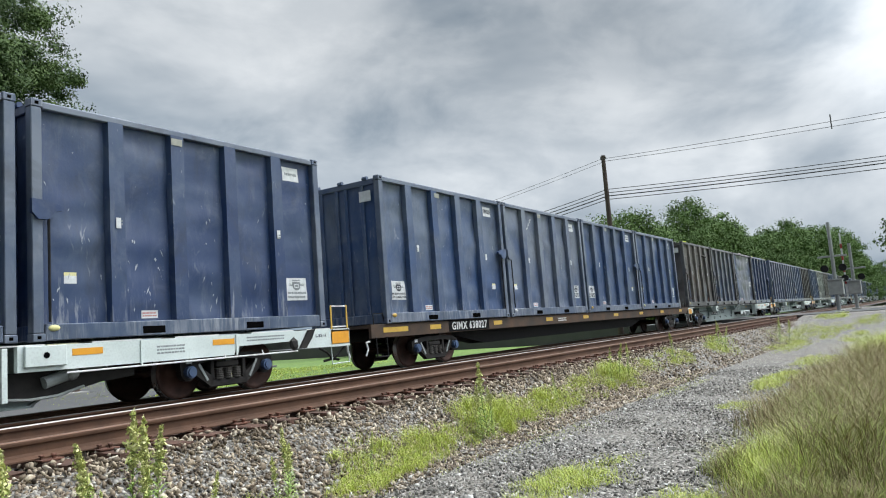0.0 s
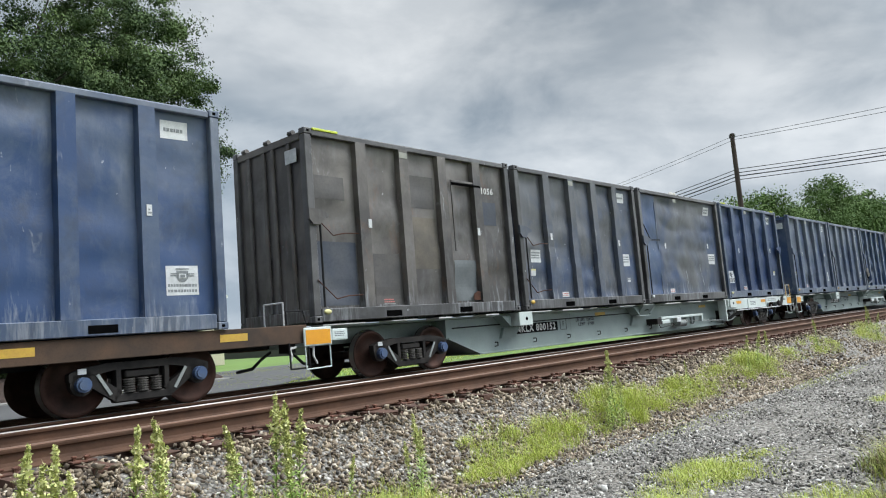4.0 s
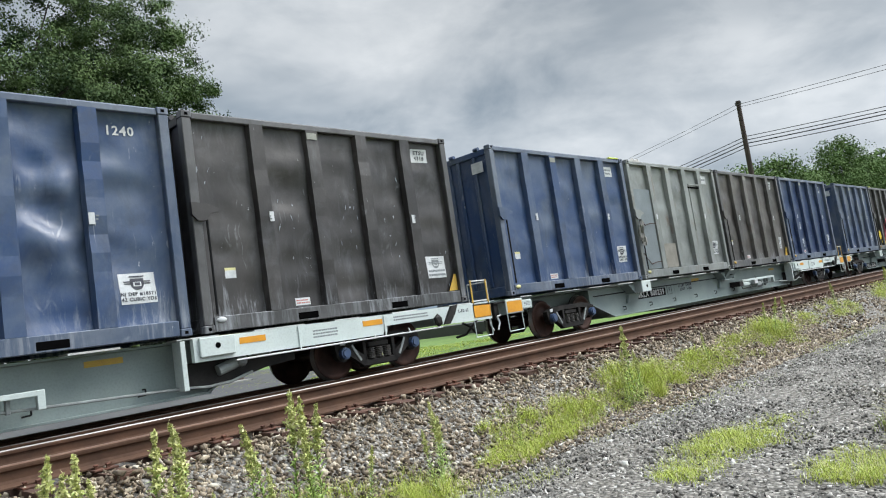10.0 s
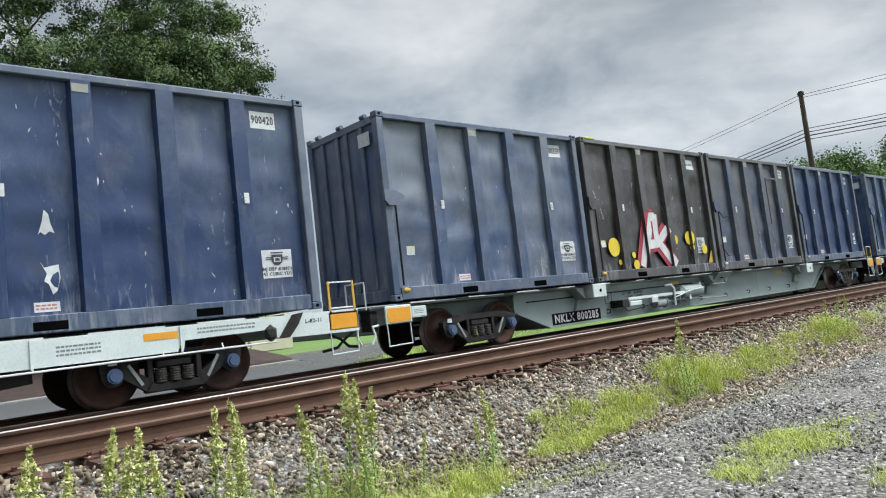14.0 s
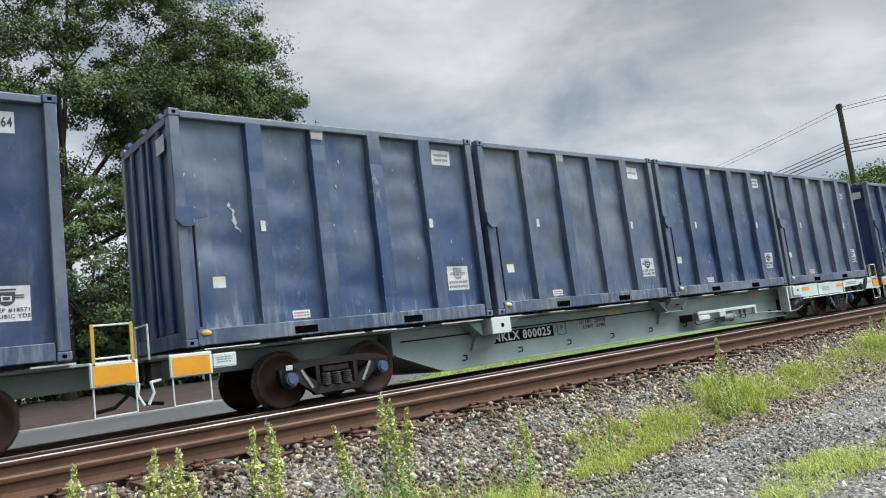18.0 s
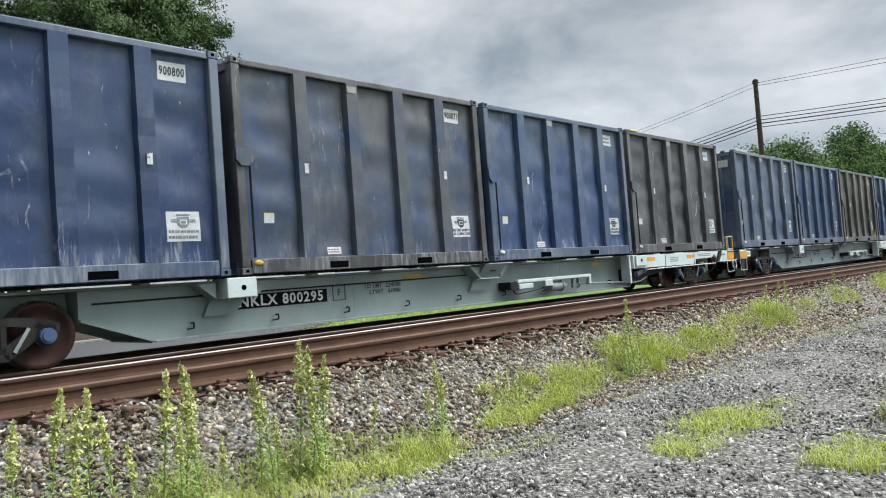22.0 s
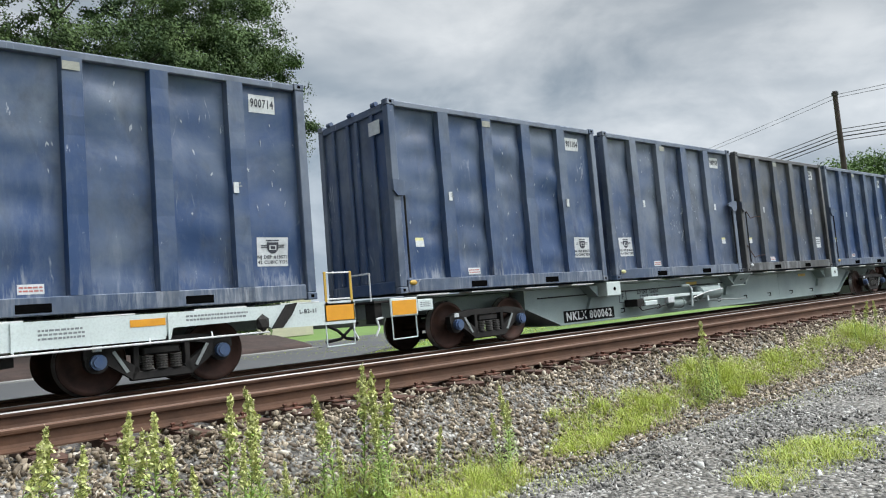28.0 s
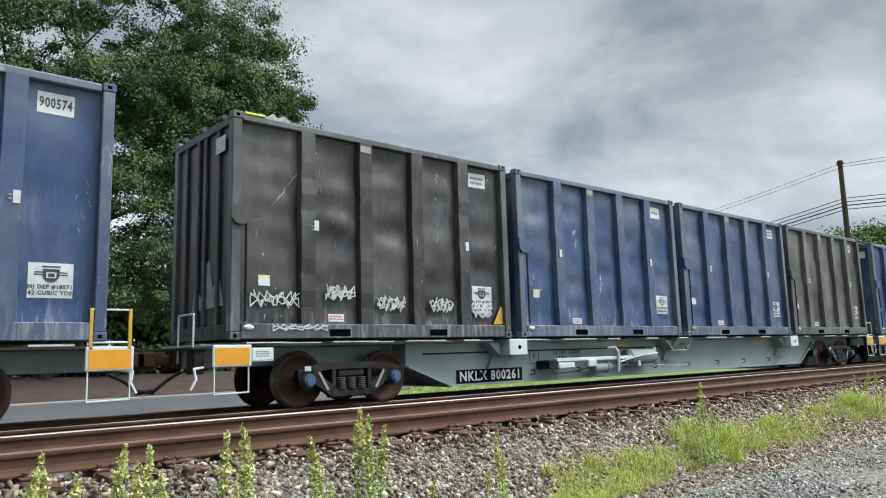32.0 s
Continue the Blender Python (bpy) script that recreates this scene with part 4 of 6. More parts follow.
    axles = build_truck(car, 2.53 if boxed else 2.30) + build_truck(car, 22.43 if boxed else 22.93)
    return car, axles


def build_flat_car(text):
    """Long brown flat car with a deep straight side sill."""
    car = thing("flat_car", "rusty brown steel flat car with yellow reflectors on rails", "railcar", "cars of the train")
    bm = bmesh.new()
    box(bm, -0.55, 26.3, 0.06, 0.14, 0.78, 1.10, 0.01)
    box(bm, -0.55, 26.3, 2.30, 2.38, 0.78, 1.10, 0.01)
    box(bm, -0.55, 26.3, 0.14, 2.30, 1.02, 1.10)
    ss = part("side_sill", bm, RUSTY_CAR, car)
    bm = bmesh.new()
    prism(bm, [(-0.5, 0.95), (-0.5, 0.72), (4.3, 0.70), (6.0, 0.38), (19.6, 0.38), (21.3, 0.70), (26.2, 0.72), (26.2, 0.95)], 0.95, 1.5)
    part("centre_sill", bm, BLACK, car)
    for x in (-0.10, 1.84, 5.15, 8.72, 11.9, 15.1, 18.3, 21.4, 24.6):
        bm = bmesh.new()
        box(bm, x, x + (0.98 if x < 1 else 0.50), 0.055, 0.062, 0.90, 1.02)
        part("reflector", bm, YELLOW_PAINT, ss, "dirty yellow reflector strip")
    me = letters(text, 0.29, WHITE_PAINT)
    bm = bmesh.new()
    box(bm, 2.72, 4.86, 0.054, 0.06, 0.80, 1.09)
    p = part("number_strip", bm, STRIP, car, "black strip with white reporting marks")
    tagged(part("reporting_mark", me, WHITE_PAINT, p, at=pose(3.79, 0.050, 0.94)), kind="stuff")
    bars(ss, 10.0, 0.056, 0.93, 0.7, 0.14, 2, WHITE_PAINT, random.Random(4))
    for x in (-0.4, 25.9):
        bm = bmesh.new()
        path_tube(bm, [(x, 0.05, 0.8), (x, 0.03, 0.35), (x + 0.4, 0.03, 0.35), (x + 0.4, 0.05, 0.8)], 0.016, 6)
        part("stirrup", bm, BLACK, car)
        bm = bmesh.new()
        path_tube(bm, [(x, 0.1, 1.1), (x, 0.1, 1.35), (x + 0.35, 0.1, 1.35), (x + 0.42, 0.1, 1.1)], 0.014, 6)
        part("grab_iron", bm, BLACK, car)
    coupler(car, 26.4, 1)
    coupler(car, -0.65, -1)
    axles = build_truck(car, 2.2) + build_truck(car, 23.4)
    return car, axles


CARS = {k: v for k, v in zip("ABCDEFGHIJKLM", (-140.16, -113.16, -86.72, -60.12, -33.71, -7.23, 19.08, 45.38, 71.80, 98.42, 125.43, 151.93, 178.33))}
PITCH = dict(B=6.22, C=6.30, F=6.25, G=6.23, J=6.40, K=6.37)
MARKS = dict(A="NKLX 800118", B="GIMX 638027", C="NKLX 800152", D="NKLX 800287", E="NKLX 800239", F="NKLX 800285", G="NKLX 800025", H="NKLX 800295",
             I="NKLX 800205", J="NKLX 800062", K="NKLX 800261", L="NKLX 800214", M="NKLX 800173")
MOVING, TURNING = [], []
for key, x in CARS.items():
    if key == "B":
        car, axles = build_flat_car(MARKS[key])
    else:
        car, axles = build_well_car(MARKS[key], key not in "FJK", ord(key))
    MOVING.append((car, x, FACE, 0.0))
    TURNING += [(ax, ax_x, x) for ax, ax_x in axles]

# paint, damage, build, which end has the doors
LOADS = dict(
    A="Nl Fl Nm Vl", B="Nlt Fl Nlt Nl", C="Bh Dsm Dq Vmt", D="Fm Fl2 Nx Cm", E="Nl3 Ph Bm Vl4", F="Fm3 Cl Dh Vl5", G="Nm6 Fl7 Nl3 Fl8", H="Vm9 Dl Nl7 Sx3",
    I="Fm5 Nl4 Ol Nm", J="Nm8 Flt Ds Nl9", K="Cx4 Nm5 Nl6 Ol2", L="Nl Fl Cl Nm", M="Nl Nm Fl Cl")
PAINTS = dict(V=(DEEP, "deep navy"), N=(NAVY, "navy blue"), F=(FADED, "faded blue-grey"), C=(CHARCOAL, "charcoal grey"), D=(DUSK, "sooty navy"), S=(SLATE, "slate grey"), B=(BROWN, "rust-stained brown-grey"), O=(OLIVE, "dusty olive-grey"), P=(PALE, "pale grey"))
NUMBERS = {"C1": "1056", "F1": "900359", "B1": "900801", "C4": "901431", "D2": "900031", "G4": "4062", "D3": "1240", "D4": "ETSU\n4318", "F4": "900864", "E4": "900420", "H2": "900071", "I4": "900714", "J1": "901104", "H1": "900800", "J3": "ESIU\n10004", "J2": "900959", "J4": "900574"}
MADE, BOXES, GRID = {}, {}, {}
for key, spec in LOADS.items():
    for i, code in enumerate(spec.split()):
        if code not in MADE:
            paint, colour = PAINTS[code[0]]
            dents = 1.0 if code == "Nx" else 0.62 if "x" in code else 0.5 if "m" in code else 0.2
            style = "quilt" if "q" in code else "hatch" if "h" in code else "strap" if "s" in code else "ribbed"
            state = {"quilt": "with buckled side", "hatch": "with side hatch", "strap": "with chained door"}.get(style, "with badly dented side" if dents > 0.6 else "with scuffed ribbed sides")
            ob = MADE[code] = build_box(paint, len(MADE) + 1, dents, style, code.endswith("t"), f"{colour} steel waste container {state} on a railcar", code not in ("Bh", "Nx", "Fl8"), code not in ("Bh", "Dsm", "Dq", "Ds"))
        else:
            ob = copy_thing(MADE[code], Matrix())
        BOXES[f"{key}{i + 1}"] = ob
        GRID[f"{key}{i + 1}"] = list(MADE).index(code) + 1
        MOVING.append((ob, CARS[key] + PITCH.get(key, 6.28) * i, FACE, DECK - (0.0 if key != "B" else 0.012)))
# numbers, once every box stands
for key, spec in LOADS.items():
    for i, code in enumerate(spec.split()):
        ob = BOXES[f"{key}{i + 1}"]
        rnd = random.Random(f"{key}{i}")
        spot, bare = f"{key}{i + 1}", code in ("Bh", "Nx", "Fl8")
        z = 2.86 if code == "Bh" else 3.20
        if code == "Fl8":
            z = 2.98
            sticker(ob, "number_plate", 5.34, z, 0.44, 0.18, WHITE, grid=GRID[spot])
            tagged(part("plate_digits", lay(fitted(NUMBERS[spot], 0.17, 0.37, INK), GRID[spot], 0.009, 5.34, z), INK, ob, at=pose(5.34, 0, z)), kind="stuff")
        elif spot in NUMBERS:
            digits = NUMBERS[spot]
            me = letters(digits, 0.2, WHITE_PAINT).copy() if bare else fitted(digits, 0.115 if "\n" in digits else 0.19, 0.30 if "\n" in digits else 0.41, INK)
            tagged(part("plate_digits", lay(me, GRID[spot], 0.009, 5.34, z), INK, ob, at=pose(5.34, 0, z)), kind="stuff")
        else:
            bars(ob, 5.34, 0, z, 0.34, 0.11 if i % 2 else 0.2, 1 + (i + 1) % 2, INK_FADED, rnd, "plate_bar", GRID[spot])
        if i == 0:
            bm = bmesh.new()
            box(bm, -0.008, -0.002, 0.26, 0.62, 3.0, 3.26)
            part("end_number_plate", bm, WHITE, ob)


# ---- spray paint on two boxes ----
SPRAY_WHITE = worn("white_spray_paint", (0.72, 0.72, 0.72), (0.5, 0.5, 0.5), 3, 0.6, 0, 0.1, 30)
SPRAY_RED = worn("red_spray_paint", (0.42, 0.03, 0.06), (0.25, 0.03, 0.05), 3, 0.6, 0, 0.1, 30)
SPRAY_YELLOW = worn("yellow_spray_paint", (0.80, 0.62, 0.03), (0.65, 0.50, 0.04), 3, 0.6, 0, 0.1, 30)


def on_ribs(name, make, material, parent):
    """Spray paint on the sheets, and on the faces of the ribs that it crosses."""
    part(name, make(bmesh.new(), 0.078), material, parent)
    for x in RIBS:
        bm = make(bmesh.new(), -0.001)
        for px, s in ((x + 0.035, -1), (x + 0.285, 1)):
            bmesh.ops.bisect_plane(bm, geom=bm.verts[:] + bm.edges[:] + bm.faces[:], plane_co=(px, 0, 0), plane_no=(s, 0, 0), clear_outer=True)
        if len(bm.faces):
            part(name, bm, material, parent)
        else:
            bm.free()


def strokes(lines, w):
    def make(bm, y):
        for k, (p, q) in enumerate(lines):
            beam(bm, p, q, w, y - 0.002 - 0.0007 * k, y - 0.0007 * k)
        return bm
    return make


def disc(x, z, r):
    def make(bm, y):
        n = 20
        return prism(bm, [(x + r * math.cos(2 * math.pi * k / n), z + r * math.sin(2 * math.pi * k / n)) for k in range(n)], y - 0.003, y)
    return make


LETTER_LINES = [((2.14, 0.30), (2.70, 1.68)), ((2.98, 1.70), (2.95, 0.82)), ((2.42, 0.86), (3.0, 0.90)), ((2.98, 0.88), (3.56, 1.30)), ((3.0, 0.98), (3.70, 0.30)), ((2.68, 1.62), (2.98, 1.62))]
on_ribs("graffiti_outline", strokes([((a[0] - 0.06, a[1]), (b[0] - 0.06, b[1])) for a, b in LETTER_LINES], 0.44), SPRAY_RED, BOXES["F2"])
on_ribs("graffiti_letter", lambda bm, y: strokes(LETTER_LINES, 0.24)(bm, y - 0.008), SPRAY_WHITE, BOXES["F2"])
for x, z, r in ((0.95, 0.84, 0.24), (1.14, 0.45, 0.07), (1.78, 0.62, 0.08), (1.86, 0.36, 0.13), (3.92, 0.98, 0.13), (3.9, 0.72, 0.05), (4.66, 1.02, 0.19), (4.74, 0.74, 0.06), (5.5, 0.68, 0.14)):
    on_ribs("graffiti_dot", disc(x, z, r), SPRAY_YELLOW, BOXES["F2"])
for key in ("F2", "K1", "E3", "D4", "I3"):
    bm = prism(bmesh.new(), [(5.62, 0.27), (5.89, 0.27), (5.89, 0.62), (5.83, 0.62)], 0.07, 0.075)
    part("yellow_corner_mark", bm, YELLOW_PAINT, BOXES[key])
rnd = random.Random(5)
for x, w, z in ((0.35, 0.85, 0.52), (1.72, 0.55, 0.66), (2.78, 0.58, 0.50), (3.98, 0.55, 0.50), (5.05, 0.5, 0.40), (0.7, 1.0, 0.14)):
    bm = bmesh.new()
    pts = [(x + w * k / 63 + 0.06 * math.sin(k * 1.3), 0.06 if z > 0.25 else -0.004, z + (1 if z > 0.25 else 0.4) * (0.12 + 0.08 * math.sin(k * 0.93 + x) + 0.06 * math.cos(k * 2.3))) for k in range(64)]
    path_tube(bm, pts, 0.011, 5)
    part("graffiti_tag", bm, SPRAY_WHITE, BOXES["K1"])
bm = bmesh.new()
prism(bm, [(1.98, 1.66), (2.03, 1.60), (2.05, 1.48), (2.10, 1.34), (2.04, 1.37), (1.98, 1.32), (1.93, 1.36), (1.90, 1.33), (1.95, 1.50)], -0.002, 0)
prism(bm, [(1.90, 0.96), (1.94, 0.88), (2.02, 0.90), (2.12, 0.92), (2.13, 0.74), (2.08, 0.56), (2.03, 0.52), (1.98, 0.66), (1.93, 0.70), (1.97, 0.80)], -0.002, 0)
part("paint_scrape", lay(bm, GRID["E4"], 0.004), WHITE, BOXES["E4"])


# ---- damage, patches and papers on single boxes ----
def crumpled(x, z, w, h, seed, y=0.0):
    """A crumpled torn sheet hanging from the side."""
    rnd = random.Random(seed)
    n = 7
    verts, faces = [], []
    for j in range(n):
        for i in range(n):
            k = 1 - 0.5 * abs(j / (n - 1) - 0.4)
            verts.append((x + w * (i / (n - 1) - 0.5) * k + rnd.uniform(-0.03, 0.03), y - 0.02 - rnd.uniform(0, 0.10), z + h * (j / (n - 1) - 0.5) + rnd.uniform(-0.03, 0.03)))
    for j in range(n - 1):
        for i in range(n - 1):
            faces.append((j * n + i, j * n + i + 1, (j + 1) * n + i + 1, (j + 1) * n + i))
    return raw_mesh("torn_sheet", verts, faces, TARP)


d3 = BOXES["D3"]
part("torn_sheet", crumpled(0.22, 1.02, 0.30, 0.46, 3), TARP, d3, "torn pale sheet hanging out of the side")
part("tear", prism(bmesh.new(), [(0.12, 1.35), (0.36, 0.92), (0.62, 0.74), (0.78, 0.72), (0.60, 0.64), (0.30, 0.74), (0.14, 0.95)], 0.02, 0.04), DARK_HOLE, d3)
part("bent_strip", beam(beam(bmesh.new(), (0.05, 0.33), (0.75, 0.42), 0.05, -0.02, 0.06), (0.72, 0.40), (1.18, 0.52), 0.06, -0.03, 0.05), FRAME_BLUE, d3)
part("crack", beam(bmesh.new(), (0.84, 0.52), (0.93, 0.20), 0.03, -0.012, 0.0), DARK_HOLE, d3)
e2 = BOXES["E2"]
part("patch_plate", box(bmesh.new(), 0.17, 1.19, 0.045, 0.055, 0.28, 2.72), BLUE_PATCH, e2, "blue-grey replacement sheet")
part("patch_plate", box(bmesh.new(), 1.56, 2.32, 0.045, 0.055, 0.27, 1.02), TAN_PATCH, e2, "bare tan primer sheet")
part("torn_sheet", crumpled(0.14, 1.35, 0.24, 0.75, 5), TARP, e2, "torn pale sheet hanging at the corner")
part("hatch_slot", box(bmesh.new(), 3.80, 4.78, 0.015, 0.03, 2.84, 2.90, 0.005), DARK_HOLE, e2)
part("hatch_seam", box(bmesh.new(), 4.74, 4.78, 0.03, 0.075, 0.3, 2.84), DARK_HOLE, e2)
c2 = BOXES["C2"]
rnd = random.Random(12)
for x, z, w, h in ((0.75, 1.35, 0.42, 0.32), (5.35, 1.32, 0.50, 0.36), (5.42, 0.72, 0.16, 0.11)):
    sh = sticker(c2, "paper_sheet", x, z, w, h, WHITE, grid=GRID["C2"])
    bars(sh, x, 0, z + 0.02, w * 0.85, h * 0.6, 3 if h > 0.2 else 1, INK_FADED, rnd, grid=GRID["C2"])
for key, x0, x1 in (("C1", 0.2, 0.8), ("C4", 0.18, 0.62), ("C4", 5.50, 5.80), ("E1", 5.35, 5.85), ("K1", 0.2, 0.55), ("H4", 0.2, 0.6), ("F2", 0.2, 0.6)):
    part("yellow_top_mark", box(bmesh.new(), x0, x1, -0.004, 0.14, BH - 0.03, BH + 0.012, 0.006), LABEL_LIME, BOXES[key], "bright yellow paint on the top rail")
SCRAPE = worn("pale_scraped_metal", (0.56, 0.58, 0.59), (0.26, 0.29, 0.33), 22, 0.6, 0, 0.2, 70)
# long pale scrapes of bare metal
for key, x, z, ln, a, w in (("J3", 4.4, 2.0, 0.3, 1.4, 0.04), ("J1", 2.63, 2.2, 0.75, 1.25, 0.07), ("J1", 2.72, 1.55, 0.5, 1.4, 0.03), ("D1", 1.7, 1.7, 0.7, -1.2, 0.05), ("D1", 1.95, 1.05, 1.1, -1.35, 0.035), ("D1", 1.6, 1.3, 0.5, -1.5, 0.03), ("D1", 1.05, 3.1, 0.3, 1.3, 0.03), ("F3", 3.1, 0.9, 0.6, 1.45, 0.04),
                            ("H3", 1.8, 1.9, 0.5, 1.4, 0.03), ("C2", 4.9, 1.6, 0.8, -1.4, 0.09), ("C3", 4.4, 0.9, 0.8, -1.45, 0.05), ("C3", 3.2, 0.8, 0.5, 1.5, 0.04), ("K2", 2.9, 1.2, 0.6, 1.3, 0.04), ("J2", 3.4, 1.8, 0.3, 1.1, 0.06), ("J2", 3.3, 1.1, 0.35, 1.2, 0.05), ("G4", 3.6, 1.2, 0.7, 1.4, 0.03),
                            ("B2", 2.82, 1.75, 1.3, 1.45, 0.05), ("B2", 4.0, 2.75, 0.5, 1.55, 0.04), ("B2", 4.35, 2.0, 1.1, 1.5, 0.03), ("B2", 1.95, 3.05, 0.5, 0.9, 0.22), ("G1", 0.95, 1.95, 0.5, -1.3, 0.09), ("H4", 1.65, 2.7, 0.9, 1.5, 0.04), ("H4", 4.1, 2.1, 1.0, -1.35, 0.06), ("H4", 4.4, 1.4, 0.6, 1.2, 0.05), ("K1", 1.0, 2.5, 0.9, 0.95, 0.03), ("F2", 0.5, 2.1, 0.4, -1.1, 0.07), ("F2", 0.7, 1.7, 0.3, -1.2, 0.05)):
    rr = random.Random(f"{key}{x}")
    bm = bmesh.new()
    n = 13
    mids = [(x + math.cos(a) * ln * (k / (n - 1) - 0.5) + rr.uniform(-0.03, 0.03), z + math.sin(a) * ln * (k / (n - 1) - 0.5)) for k in range(n)]
    ws = [w * (0.08 if k in (0, n - 1) else rr.uniform(0.1, 0.8)) / 2 for k in range(n)]
    prism(bm, [(p[0] - q, p[1]) for p, q in zip(mids, ws)] + [(p[0] + q, p[1]) for p, q in zip(mids[::-1], ws[::-1])], -0.002, 0)
    tagged(part("paint_scrape", lay(bm, GRID[key], 0.004), SCRAPE, BOXES[key]), kind="stuff")
for key, x, z in (("J3", 5.37, 0.86), ("C3", 5.35, 1.45)):
    sh = sticker(BOXES[key], "paper_sheet", x, z, 0.52, 0.36, WHITE, grid=GRID[key])
    bars(sh, x, 0, z + 0.03, 0.46, 0.2, 3, INK_FADED, rnd, grid=GRID[key])
# pale peeled paint on the end of one box
bm = bmesh.new()
prism(bm, [(0.35, 0.55), (0.5, 0.95), (0.78, 0.85), (0.9, 1.3), (1.1, 1.25), (1.2, 0.7), (1.5, 0.9), (1.6, 0.5)], 0, 0.004)
bm.transform(Matrix.Translation((0.045, 0, 0)) @ Matrix.Rotation(radians(90), 4, "Z"))
part("peeled_paint", bm, GREY_TANK, BOXES["K1"])


CHIP = worn("bare_chipped_metal", (0.46, 0.49, 0.53), (0.22, 0.25, 0.30), 30, 0.6, 0, 0.1, 90)


def chips(key, count, seed, spread=(0.4, 3.2)):
    """Small flakes of missing paint on the sheets between the ribs."""
    rnd = random.Random(seed)
    bays = ((0.2, 1.15), (1.55, 2.3), (2.72, 3.48), (3.9, 4.65), (5.05, 5.85))
    for lo, hi in bays:
        bm = bmesh.new()
        cx, cz = rnd.uniform(lo, hi), rnd.uniform(*spread)
        for _ in range(count):
            x, z = rnd.gauss(cx, 0.22), rnd.gauss(cz, 0.5)
            if not (lo < x < hi and 0.32 < z < 3.3):
                continue
            w, h, a = rnd.uniform(0.003, 0.012) * rnd.choice((1, 1, 1, 2)), rnd.uniform(0.015, 0.075), rnd.uniform(-0.5, 0.5)
            prism(bm, [(x - w, z), (x + a * h, z - h), (x + w, z + rnd.uniform(-0.3, 0.3) * h), (x - a * h, z + h * rnd.uniform(0.5, 1))], -0.002, 0)
        if len(bm.verts):
            tagged(part("chipped_paint", lay(bm, GRID[key], 0.004), CHIP, BOXES[key]), kind="stuff")
        else:
            bm.free()


for k, (key, count) in enumerate((("J2", 34), ("J1", 8), ("G3", 13), ("G1", 6), ("I4", 9), ("D1", 10), ("D2", 7), ("F2", 7), ("C4", 4), ("K1", 7), ("H4", 10), ("E4", 6), ("J3", 9), ("C2", 6), ("A4", 12), ("D4", 8), ("F1", 4), ("J4", 5), ("G4", 9), ("H1", 4))):
    chips(key, count, 200 + k)


def lumpy_cover(seed, x0, x1):
    """The bunched edge of a load cover along the top of a box."""
    rnd = random.Random(seed)
    n = int((x1 - x0) / 0.09)
    verts, faces = [], []
    for i in range(n + 1):
        x = x0 + (x1 - x0) * i / n
        h = 0.0 if i in (0, n) else rnd.uniform(0.02, 0.10)
        for y, z in ((0.02, BH - 0.04), (0.04 + rnd.uniform(-0.03, 0.02), BH - 0.02 + h), (0.14, BH - 0.02 + h * rnd.uniform(0.7, 1.1)), (0.26, BH - 0.05)):
            verts.append((x, y, z))
    for i in range(n):
        for j in range(3):
            a = i * 4 + j
            faces.append((a, a + 4, a + 5, a + 1))
    return raw_mesh("cover_edge", verts, faces, TARP, True)


for key, x0, x1 in (("I1", 0.3, 1.2), ("E2", 0.3, 0.9), ("K1", 0.3, 1.0), ("C3", 2.3, 2.8)):
    part("cover_edge", lumpy_cover(len(key) + ord(key[0]), x0, x1), TARP, BOXES[key], "bunched pale edge of the load cover")
c3 = BOXES["C3"]
bm = bmesh.new()
bmesh.ops.create_grid(bm, x_segments=20, y_segments=40, size=0.5, matrix=Matrix.Translation((0.70, 0, 1.86)) @ Matrix.Rotation(radians(90), 4, "X") @ Matrix.Diagonal((1.08, 3.18, 1, 1)))
part("end_sheet", lay(bm, GRID["C3"], 0.008), NAVY, c3, "navy sheet in front of the buckled grey one", True)
part("sheet_edge", lay(box(bmesh.new(), 1.235, 1.265, -0.012, 0.0, 0.27, 3.45), GRID["C3"], 0.0), FRAME_BLUE, c3)
for z0 in (1.95, 1.99):
    part("lashing_chain", path_tube(bmesh.new(), [(0.15, -0.01, z0 + 0.45), (0.62, 0.05, z0), (1.28, 0.06, z0 + 0.03)], 0.010, 6), BLACK, c3)
c1 = BOXES["C1"]
part("rust_patch", prism(bmesh.new(), [(4.45, 0.30), (4.84, 0.30), (4.82, 0.46), (4.6, 0.50), (4.47, 0.44)], 0.05, 0.056), RUST_RED, c1)
part("hatch_slot", box(bmesh.new(), 3.95, 4.95, 0.005, 0.02, 2.88, 2.94, 0.005), DARK_HOLE, c1)
SOOT_PATCH = worn("sooty_grey_sheet", (0.060, 0.058, 0.060), (0.105, 0.098, 0.092), 1.6, 0.6, 0, 0.2, 20)
OCHRE_PATCH = worn("ochre_grey_sheet", (0.150, 0.128, 0.098), (0.085, 0.078, 0.070), 1.4, 0.65, 0, 0.2, 20)
PALE_PATCH = worn("pale_blue_grey_sheet", (0.15, 0.17, 0.18), (0.09, 0.10, 0.105), 1.4, 0.6, 0, 0.2, 20)
NAVY_PATCH = worn("old_navy_sheet", (0.030, 0.042, 0.072), (0.088, 0.094, 0.105), 1.1, 0.55, 0, 0.2, 20)
